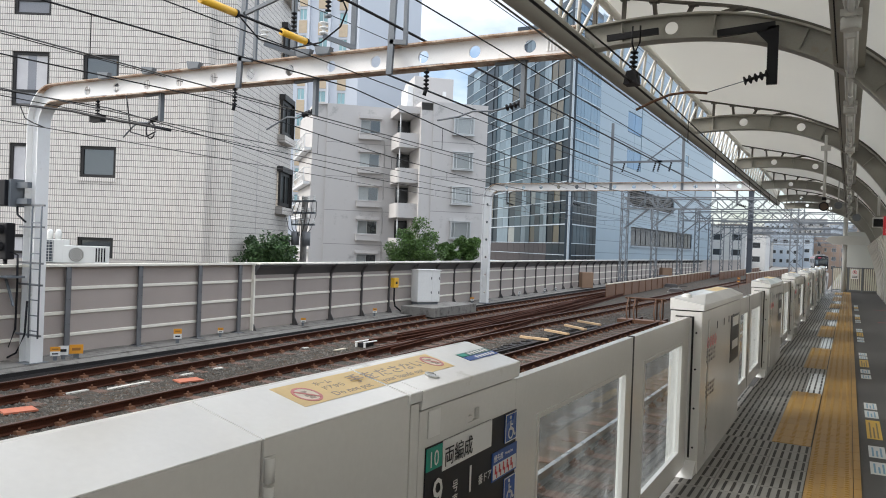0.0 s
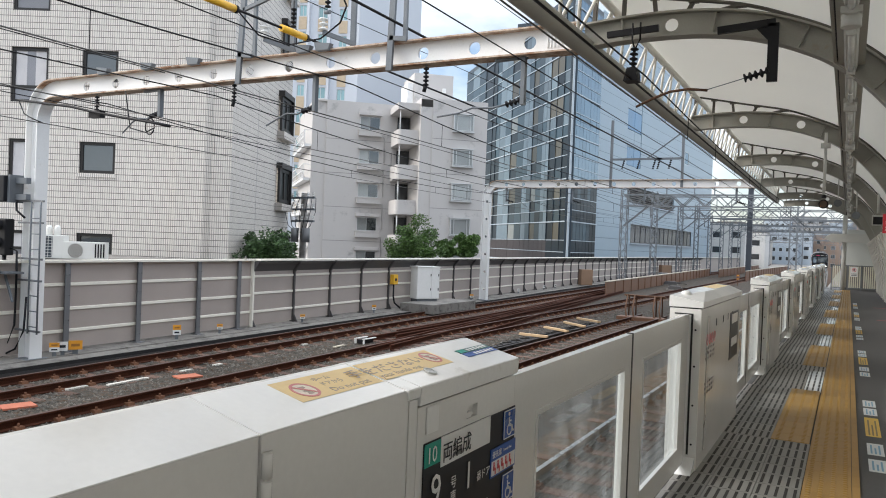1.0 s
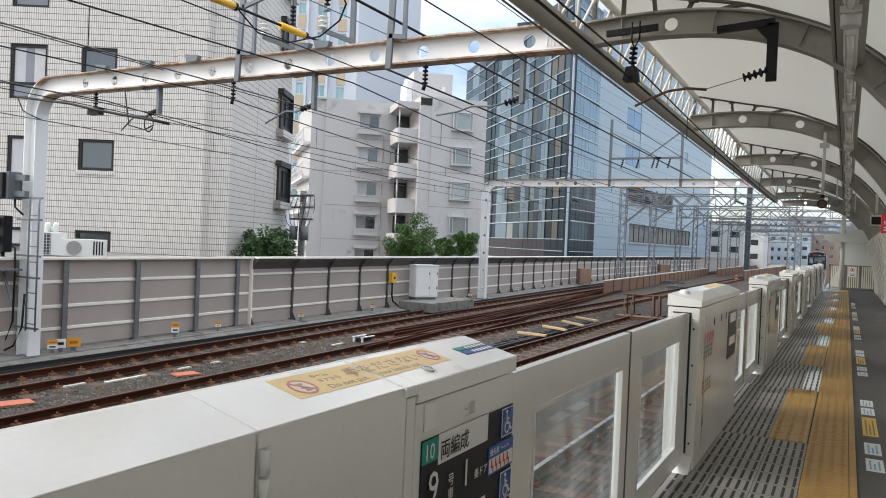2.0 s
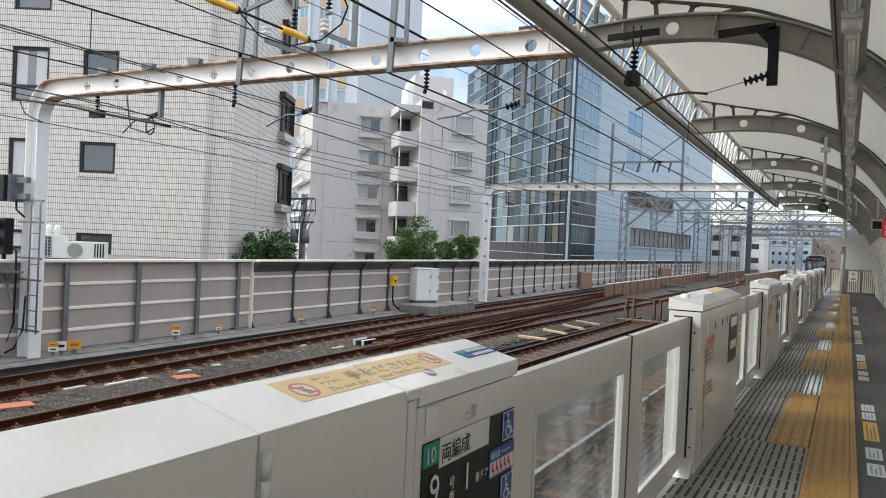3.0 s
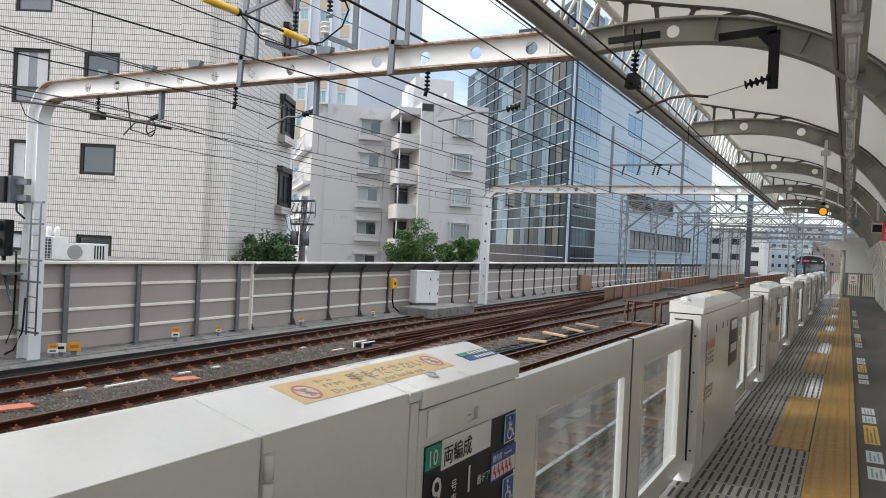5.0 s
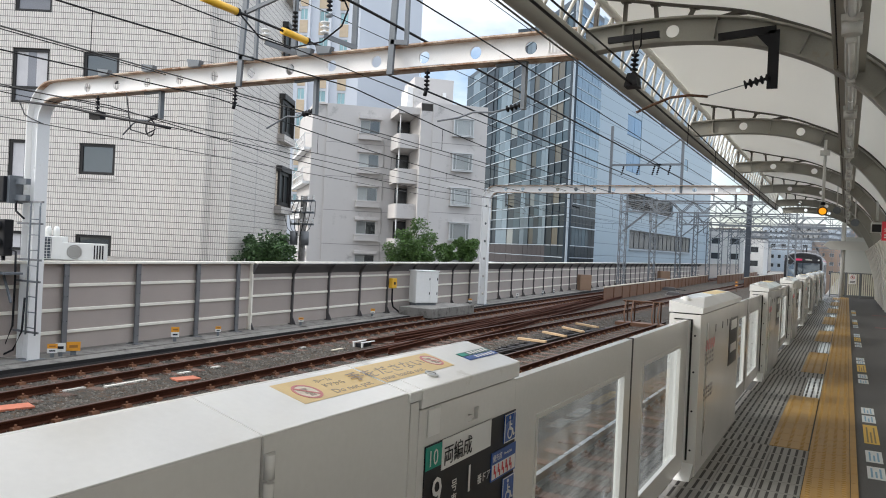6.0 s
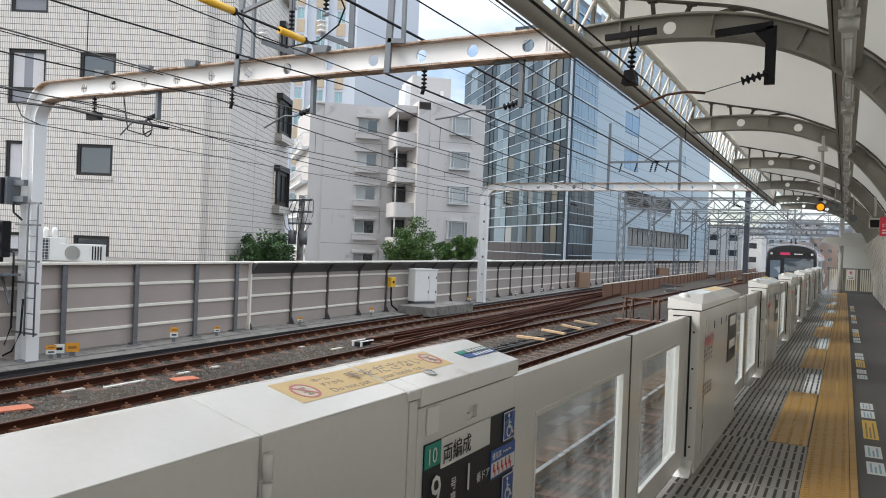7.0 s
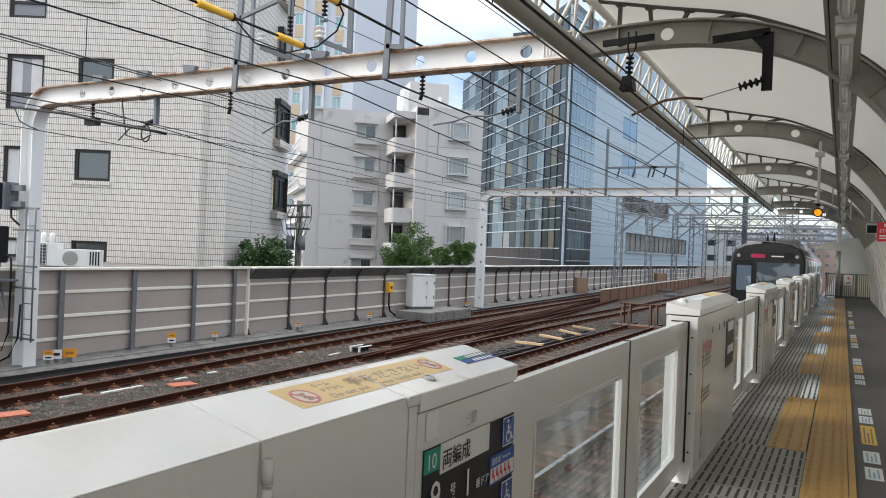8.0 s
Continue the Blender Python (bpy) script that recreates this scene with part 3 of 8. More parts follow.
def cloth_mat():
    m = mat("translucent_membrane", (0.80, 0.78, 0.73), 0.7, 0, 0.03, 0.8)
    n, l = m.node_tree.nodes, m.node_tree.links
    b = n["Principled BSDF"]
    tl, mx = n.new("ShaderNodeBsdfTranslucent"), n.new("ShaderNodeMixShader")
    tl.inputs["Color"].default_value = (0.86, 0.84, 0.79, 1)
    mx.inputs["Fac"].default_value = 0.42
    l.new(b.outputs[0], mx.inputs[1])
    l.new(tl.outputs[0], mx.inputs[2])
    l.new(mx.outputs[0], n["Material Output"].inputs["Surface"])
    return m


CLOTH = cloth_mat()
CANOPYDARK = mat("dark_brown_rail", (0.085, 0.075, 0.062), 0.6, 0, 0.1)
RIB = [(-3.3, 4.57), (-2.77, 4.61), (-2.14, 4.62), (-1.6, 4.585), (-1.08, 4.49), (-0.57, 4.31), (-0.14, 4.08), (0.28, 3.72), (0.72, 3.15), (1.08, 2.42), (1.35, 1.55), (1.52, 0.75), (1.58, 0.0)]
# the membrane's own line: flatter than the ribs
SKIN = [(-3.3, 5.20), (-2.77, 5.09), (-2.15, 4.96), (-1.3, 4.79), (-0.73, 4.585), (-0.24, 4.36), (0.22, 4.04), (0.62, 3.62), (0.98, 3.10), (1.30, 2.45), (1.58, 1.60), (1.74, 0.78), (1.80, 0.0)]
RIB_Y = [2.3, 10.0, 17.6, 25.2, 32.8, 40.4, 46.0]


def offset_line(pts, d):
    out = []
    for i, p in enumerate(pts):
        a, b = Vector(pts[max(i - 1, 0)]), Vector(pts[min(i + 1, len(pts) - 1)])
        t = (b - a).normalized()
        out.append((p[0] - t.y * d, p[1] + t.x * d))
    return out


def dense(pts, n=6):
    """A smooth curve through plan points."""
    out = []
    for i in range(len(pts) - 1):
        p0, p1, p2, p3 = (Vector(pts[min(max(k, 0), len(pts) - 1)]) for k in (i - 1, i, i + 1, i + 2))
        for k in range(n):
            t = k / n
            out.append(tuple(0.5 * (2 * p1 + (p2 - p0) * t + (2 * p0 - 5 * p1 + 4 * p2 - p3) * t * t + (3 * p1 - p0 - 3 * p2 + p3) * t ** 3)))
    return out + [tuple(pts[-1])]


def strip_xz(bm, lo, hi, y0, y1):
    """A solid between two lines in the cross-section, from y0 to y1."""
    A = [[bm.verts.new((p[0], y, p[1])) for y in (y0, y1)] for p in lo]
    B = [[bm.verts.new((p[0], y, p[1])) for y in (y0, y1)] for p in hi]
    for i in range(len(lo) - 1):
        bm.faces.new((A[i][0], A[i + 1][0], B[i + 1][0], B[i][0]))
        bm.faces.new((A[i][1], B[i][1], B[i + 1][1], A[i + 1][1]))
        bm.faces.new((A[i][0], A[i][1], A[i + 1][1], A[i + 1][0]))
        bm.faces.new((B[i][0], B[i + 1][0], B[i + 1][1], B[i][1]))
    bm.faces.new((A[0][0], B[0][0], B[0][1], A[0][1]))
    bm.faces.new((A[-1][0], A[-1][1], B[-1][1], B[-1][0]))


def make_canopy():
    c = thing("canopy", "beige steel platform canopy with arched ribs and a white membrane", "canopy", kind="structure")
    mid, skin = dense(RIB), dense(SKIN)
    up, lo = offset_line(mid, 0.15), offset_line(mid, -0.15)
    # ribs: webs with round holes, and flanges
    for y in RIB_Y:
        bm = bmesh.new()
        strip_xz(bm, lo, up, y - 0.012, y + 0.012)
        rib = part("rib_web", bm, CANOPY, c)
        bm = bmesh.new()
        strip_xz(bm, offset_line(lo, -0.014), offset_line(lo, 0.012), y - 0.11, y + 0.11)
        part("rib_flange", bm, CANOPY, c)
        bm = bmesh.new()
        strip_xz(bm, offset_line(up, -0.012), offset_line(up, 0.014), y - 0.11, y + 0.11)
        part("rib_flange", bm, CANOPY, c)
        cut = bmesh.new()
        for hx in (-2.14, -1.02) if y > 11 else (-2.14,):
            p = min(mid, key=lambda q: abs(q[0] - hx))
            tube(cut, [(p[0], y - 0.1, p[1]), (p[0], y + 0.1, p[1])], 0.085, 16)
        cutter(rib, cut)
        # stiffeners and stubs up to the purlins
        bm = bmesh.new()
        for k in range(6, len(mid) - 8, 12):
            beam(bm, (lo[k][0], y - 0.05, lo[k][1]), (up[k][0], y - 0.05, up[k][1]), 0.08, 0.012, (1, 0, 0))
        part("stiffener", bm, CANOPY, c)
        bm = bmesh.new()
        for k in range(2, 40, 4):
            if skin[k][1] - up[k][1] > 0.05:
                beam(bm, (up[k][0], y, up[k][1]), (skin[k][0], y, skin[k][1]), 0.05, 0.05, (1, 0, 0))
                box(bm, skin[k][0] - 0.06, skin[k][0] + 0.06, y - 0.05, y + 0.05, skin[k][1] - 0.03, skin[k][1] - 0.012)
        part("strut", bm, CANOPYDARK, c)
        bm = bmesh.new()
        strip_xz(bm, offset_line(skin, -0.012), offset_line(skin, 0.02), y - 0.03, y + 0.03)
        part("membrane_rail", bm, CANOPYDARK, c)
    # skin
    bm = bmesh.new()
    strip_xz(bm, offset_line(skin, 0.03), offset_line(skin, 0.045), -12, 46.2)
    sk = part("membrane", bm, CLOTH, c, "white translucent canopy membrane")
    for f in sk.data.polygons:
        f.use_smooth = True
    # edge girder: lower tube, upper chord, lattice
    bm = bmesh.new()
    tube(bm, [(-3.28, -12, 4.42), (-3.28, 41.2, 4.42)], 0.13, 16)
    et = part("edge_tube", bm, CANOPY, c)
    bm = bmesh.new()
    tube(bm, [(-3.12, -12, 5.13), (-3.12, 41.2, 5.13)], 0.055, 10)
    part("edge_chord", bm, MEMBRANE, c)
    bm = bmesh.new()
    y, k = -10.0, 0
    while y < 41:
        a, b = (-3.28, y, 4.48), (-3.13, y + 0.35, 5.11)
        tube(bm, [a, b], 0.024, 6)
        tube(bm, [b, (-3.28, y + 0.7, 4.48)], 0.024, 6)
        y += 0.7
    part("edge_lattice", bm, MEMBRANE, c)


def cutter(ob, cut):
    """Bores holes: a boolean with a helper mesh, applied at once."""
    me = mesh_of("cut", cut, BLACK)
    h = new("cut", me)
    h.parent = ob.parent
    bpy.context.view_layer.update()
    md = ob.modifiers.new("holes", "BOOLEAN")
    md.object, md.solver = h, "EXACT"
    dg = bpy.context.evaluated_depsgraph_get()
    res = bpy.data.meshes.new_from_object(ob.evaluated_get(dg))
    ob.modifiers.clear()
    ob.data = res
    bpy.data.objects.remove(h)

# ---------------------------------------------------------------- gantries and wires


def white_gantry(y, xl, xr, zt, depth, r, label, first, step):
    """A rounded white portal beam with round holes; it stands on one post and rests on the canopy edge."""
    g = thing("gantry", label, "gantry", pose(0, y, 0))
    zm = zt - depth / 2
    n = 10
    arc_o = [(xl - depth / 2 + r - r * math.cos(radians(90 * k / n)), zt - r + r * math.sin(radians(90 * k / n))) for k in range(n + 1)]
    ri = r - depth * 0.8
    arc_i = [(xl + depth / 2 + ri - ri * math.cos(radians(90 * k / n)), zt - depth - ri + ri * math.sin(radians(90 * k / n))) for k in range(n + 1)]
    outer = [(xl - depth / 2, -1.12)] + arc_o + [(xr, zt)]
    inner = [(xl + depth / 2, -1.12)] + arc_i + [(xr, zt - depth)]
    bm = bmesh.new()
    strip_xz(bm, inner, outer, -0.012, 0.012)
    web = part("web", bm, BEAMWHITE, g)
    cut = bmesh.new()
    x = first
    while x < xr - 0.5:
        tube(cut, [(x, -0.2, zm), (x, 0.2, zm)], depth * 0.26, 16)
        x += step
    for k in range(6):
        z = 3.81 - 0.88 * k
        tube(cut, [(xl, -0.2, z), (xl, 0.2, z)], depth * 0.18, 12)
    cutter(web, cut)
    for line in (outer, inner):
        for run, mt in ((line[:n - 2], BEAMWHITE), (line[n - 3:], RUSTWHITE)):
            bm = bmesh.new()
            strip_xz(bm, offset_line(run, -0.012), offset_line(run, 0.012), -0.14, 0.14)
            part("flange", bm, mt, g)
    bm = bmesh.new()
    for k in range(-2, 3):
        beam(bm, (xr - 0.35 + 0.05 * k, -0.03, zm - 0.1), (xr - 0.35 + 0.05 * k, -0.03, zm + 0.1), 0.02, 0.02)
    box(bm, xr - 0.42, xr - 0.15, -0.02, -0.013, zt - depth + 0.02, zt - 0.02)
    part("splice_plate", bm, BEAMWHITE, g)
    bm = bmesh.new()
    box(bm, xl - depth * 0.7, xl + depth * 0.7, -0.25, 0.25, -1.16, -1.11)
    part("base_plate", bm, GALV, g)
    return g


RUSTWHITE = mat("white_paint_rust_edges", (0.55, 0.45, 0.36), 0.7, 0, 0.15, 1.5, 0.1, spot=(0.24, 0.115, 0.05), spot_amount=0.6)


def insulator(bm, a, b, r=0.045, n=4):
    a, b = Vector(a), Vector(b)
    k = 2 * n + 1
    tube(bm, [a + (b - a) * i / (2 * k) for i in range(2 * k + 1)], [r if i % 4 in (1, 2) else r * 0.35 for i in range(2 * k + 1)], 8)


def lattice_post(y, x, z0, z1, w=0.45, parent=None):
    bm = bmesh.new()
    for i in (-1, 1):
        for j in (-1, 1):
            beam(bm, (x + i * w / 2, y + j * w / 2, z0), (x + i * w / 2, y + j * w / 2, z1), 0.06, 0.06, (1, 0, 0))
    z, k = z0, 0
    while z < z1 - 0.1:
        s = 1 if k % 2 else -1
        for j in (-1, 1):
            beam(bm, (x - s * w / 2, y + j * w / 2, z), (x + s * w / 2, y + j * w / 2, z + 0.5), 0.035, 0.035)
            beam(bm, (x + j * w / 2, y - s * w / 2, z), (x + j * w / 2, y + s * w / 2, z + 0.5), 0.035, 0.035)
        z += 0.5
        k += 1
    return part("lattice_post", bm, GALV, parent)


def lattice_gantry(y, xl, xr, zb, h=0.9, skip_right=False):
    g = thing("lattice_gantry", "grey steel lattice gantry spanning the tracks with braced posts", "gantry", group="lattice gantries")
    for x in (xl,) if skip_right else (xl, xr):
        lattice_post(y, x, -1.2, zb + h + 0.4, 0.5, g)
    bm = bmesh.new()
    for yy in (y - 0.25, y + 0.25):
        for z in (zb, zb + h):
            beam(bm, (xl, yy, z), (xr, yy, z), 0.08, 0.08)
        x, k = xl, 0
        while x < xr - 0.3:
            x2 = min(xr, x + h)
            beam(bm, (x, yy, zb if k % 2 else zb + h), (x2, yy, zb + h if k % 2 else zb), 0.05, 0.05)
            x, k = x2, k + 1
    part("truss", bm, GALV, g)
    for x, s in ((xl, 1), (xr, -1)):
        for yy in (y - 0.2, y + 0.2):
            bm = bmesh.new()
            beam(bm, (x, yy, zb - 1.6), (x + s * 1.9, yy, zb), 0.07, 0.07)
            part("knee_brace", bm, GALV, g)
    bm = bmesh.new()
    for x in (-14.0, -10.4, -3.3):
        if xl < x < xr:
            beam(bm, (x, y, zb), (x, y, zb - 0.9), 0.07, 0.07, (1, 0, 0))
            insulator(bm, (x, y, zb - 0.9), (x + 0.6, y, zb - 1.0))
            beam(bm, (x + 1.2, y, zb + h), (x + 1.2, y, zb + h + 1.3), 0.08, 0.08, (1, 0, 0))
    part("dropper_arms", bm, GALV, g)
    return g


def wire(pts, r=0.011, label="dark overhead line wire strung along the tracks", material=None, sag=0.0):
    bm = bmesh.new()
    tube(bm, pts, r, 5)
    return solid("overhead_wire", bm, material or WIRE, label, "overhead wire", group="overhead wires")


SPANS = [-28, 9.9, 34.2, 58, 85, 112, 140, 170, 200, 240]


def catenary(line, zc, zm, off=0.0, droop=0.45):
    """A contact wire with its sagging messenger and droppers."""
    c = thing("catenary", "contact wire hung by thin droppers from a sagging messenger wire", "overhead wire", group="overhead wires")
    bm = bmesh.new()
    tube(bm, [(along(line, y) + off, y, zc) for y in SPANS], 0.009, 5)
    part("contact_wire", bm, COPPER, c)
    bm, bd = bmesh.new(), bmesh.new()
    pts = []
    for a, b in zip(SPANS, SPANS[1:]):
        for k in range(8):
            t = k / 8
            y = a + (b - a) * t
            z = zm - 4 * droop * t * (1 - t)
            x = along(line, a) * (1 - t) + along(line, b) * t + off
            pts.append((x, y, z))
            if k and y < 150:
                tube(bd, [(x, y, zc), (x, y, z)], 0.006, 4)
    tube(bm, pts, 0.011, 5)
    part("messenger_wire", bm, WIRE, c)
    part("droppers", bd, WIRE, c)

# ---------------------------------------------------------------- buildings


def tile_mat(name, c1, c2, mortar, w, h, m, rough=0.5, bump=0.4, bed=(0.34, 0.29, 0.265)):
    """Facing tiles: courses of narrow upright tiles with joints, laid in the wall's own x-z plane."""
    if name in MATS:
        return MATS[name]
    mt = mat(name, c1, rough, 0, 0.07, 0.5)
    n, l = mt.node_tree.nodes, mt.node_tree.links
    b = n["Principled BSDF"]
    old = b.inputs["Base Color"].links[0].from_socket
    tc, se, co, br = (n.new(k) for k in ("ShaderNodeTexCoord", "ShaderNodeSeparateXYZ", "ShaderNodeCombineXYZ", "ShaderNodeTexBrick"))
    l.new(tc.outputs["Object"], se.inputs[0])
    l.new(se.outputs["X"], co.inputs["X"])
    l.new(se.outputs["Z"], co.inputs["Y"])
    l.new(co.outputs[0], br.inputs["Vector"])
    br.offset, br.squash = 0.0, 1.0
    br.inputs["Scale"].default_value = 1.0
    br.inputs["Brick Width"].default_value, br.inputs["Row Height"].default_value, br.inputs["Mortar Size"].default_value = w, h * 0.5, m * 1.3
    br.inputs["Mortar Smooth"].default_value = 0.0
    br.inputs["Color1"].default_value, br.inputs["Color2"].default_value = (1, 1, 1, 1), (*[b2 / a2 for a2, b2 in zip(c1, c2)], 1)
    br.inputs["Mortar"].default_value = (*[0.25 + 0.55 * b2 / a2 for a2, b2 in zip(c1, mortar)], 1)
    # deeper, dirtier bed joints between the courses
    bd, m2 = n.new("ShaderNodeTexBrick"), n.new("ShaderNodeMix")
    l.new(co.outputs[0], bd.inputs["Vector"])
    bd.offset = 0.0
    bd.inputs["Scale"].default_value, bd.inputs["Brick Width"].default_value = 1.0, 900.0
    bd.inputs["Row Height"].default_value, bd.inputs["Mortar Size"].default_value, bd.inputs["Mortar Smooth"].default_value = h * 0.5, m * 0.9, 0.0
    bd.inputs["Color1"].default_value, bd.inputs["Color2"].default_value, bd.inputs["Mortar"].default_value = (1, 1, 1, 1), (1, 1, 1, 1), (*bed, 1)
    m2.data_type, m2.blend_type = "RGBA", "MULTIPLY"
    m2.inputs["Factor"].default_value = 1.0
    l.new(br.outputs["Color"], m2.inputs["A"])
    l.new(bd.outputs["Color"], m2.inputs["B"])
    mx = n.new("ShaderNodeMix")
    mx.data_type, mx.blend_type = "RGBA", "MULTIPLY"
    mx.inputs["Factor"].default_value = 1.0
    l.new(old, mx.inputs["A"])
    l.new(m2.outputs["Result"], mx.inputs["B"])
    l.new(mx.outputs["Result"], b.inputs["Base Color"])
    bp = n.new("ShaderNodeBump")
    bp.invert = True
    bp.inputs["Strength"].default_value, bp.inputs["Distance"].default_value = bump, 0.03
    l.new(br.outputs["Fac"], bp.inputs["Height"])
    l.new(bp.outputs["Normal"], b.inputs["Normal"])
    return mt


WINFRAME = mat("dark_bronze_frame", (0.03, 0.028, 0.027), 0.4, 0.4, 0.1)
ALUFRAME = mat("aluminium_frame", (0.55, 0.56, 0.56), 0.4, 0.6, 0.06)
PANE = mirror_glass("window_glass", (0.75, 0.82, 0.88), 0.02, (0.03, 0.034, 0.034), 0.13)
PANEDARK = mirror_glass("window_glass_dark", (0.6, 0.65, 0.7), 0.02, (0.03, 0.03, 0.03), 0.10)
SHEER = mirror_glass("sheer_curtain_glass", (0.6, 0.68, 0.72), 0.02, (0.27, 0.255, 0.27), 0.10)
CURTAINED = mirror_glass("curtained_glass", (0.6, 0.68, 0.72), 0.02, (0.33, 0.345, 0.34), 0.08)
CURTAIN = mat("pale_curtain", (0.62, 0.60, 0.60), 0.9, 0, 0.1, 3.0)


def facade(parent, p0, p1, z0, z1, holes, material, reveal=0.22):
    """A wall face from p0 to p1 in plan, outward on its right-hand side looking along it from p0 to p1; holes are (u0, u1, z0, z1)."""
    p0, p1 = Vector((*p0, 0)), Vector((*p1, 0))
    ln = (p1 - p0).length
    m = Matrix.Translation(p0) @ Matrix.Rotation(math.atan2(p1.y - p0.y, p1.x - p0.x), 4, "Z")
    us = sorted({0.0, ln, *[u for h in holes for u in h[:2] if 0 < u < ln]})
    zs = sorted({z0, z1, *[z for h in holes for z in h[2:] if z0 < z < z1]})
    bm = bmesh.new()
    vs = {}

    def v(x, y, z):
        k = (round(x, 4), y, round(z, 4))
        if k not in vs:
            vs[k] = bm.verts.new((x, y, z))
        return vs[k]

    for a, b in zip(us, us[1:]):
        for c, d in zip(zs, zs[1:]):
            mu, mz = (a + b) / 2, (c + d) / 2
            if not any(h[0] < mu < h[1] and h[2] < mz < h[3] for h in holes):
                bm.faces.new((v(a, 0, c), v(b, 0, c), v(b, 0, d), v(a, 0, d)))
    for a, b, c, d in holes:
        a, b = max(a, 0), min(b, ln)
        for e in (((a, c), (b, c)), ((b, c), (b, d)), ((b, d), (a, d)), ((a, d), (a, c))):
            (ua, za), (ub, zb) = e
            q = [v(ua, 0, za), v(ua, reveal, za), v(ub, reveal, zb), v(ub, 0, zb)]
            bm.faces.new(q)
    me = bpy.data.meshes.new("wall")
    bm.to_mesh(me)
    bm.free()
    me.materials.append(material)
    ob = new("wall", me)
    ob.parent, ob.matrix_basis = parent, m
    return ob, m


def window(parent, m, u0, u1, z0, z1, frame_mat=None, pane_mat=None, inset=0.12, t=0.06, mull=(1,), sill=False, curtain=None):
    """Framed window in a facade: m is the facade's pose; mull: the number of panes across."""
    w = new("window")
    w.parent, w.matrix_basis = parent, m
    bm = bmesh.new()
    y0, y1 = inset - 0.05, inset + 0.04
    box(bm, u0, u0 + t, y0, y1, z0, z1)
    box(bm, u1 - t, u1, y0, y1, z0, z1)
    box(bm, u0 + t, u1 - t, y0, y1, z0, z0 + t)
    box(bm, u0 + t, u1 - t, y0, y1, z1 - t, z1)
    n = mull[0]
    for k in range(1, n):
        x = u0 + (u1 - u0) * k / n
        box(bm, x - t / 2, x + t / 2, y0, y1, z0 + t, z1 - t)
    part("frame", bm, frame_mat or WINFRAME, w)
    bm = bmesh.new()
    box(bm, u0 + t, u1 - t, inset, inset + 0.02, z0 + t, z1 - t)
    part("pane", bm, pane_mat or PANE, w)
    if sill:
        bm = bmesh.new()
        box(bm, u0 - 0.08, u1 + 0.08, -0.06, inset, z0 - 0.08, z0)
        part("sill", bm, mat("pale_sill", (0.66, 0.65, 0.63), 0.6), w)
    return w


def lid_of(parent, pts, z, material, name="roof", h=0.3):
    bm = bmesh.new()
    prism(bm, pts, "z", z, z + h)
    return part(name, bm, material, parent)


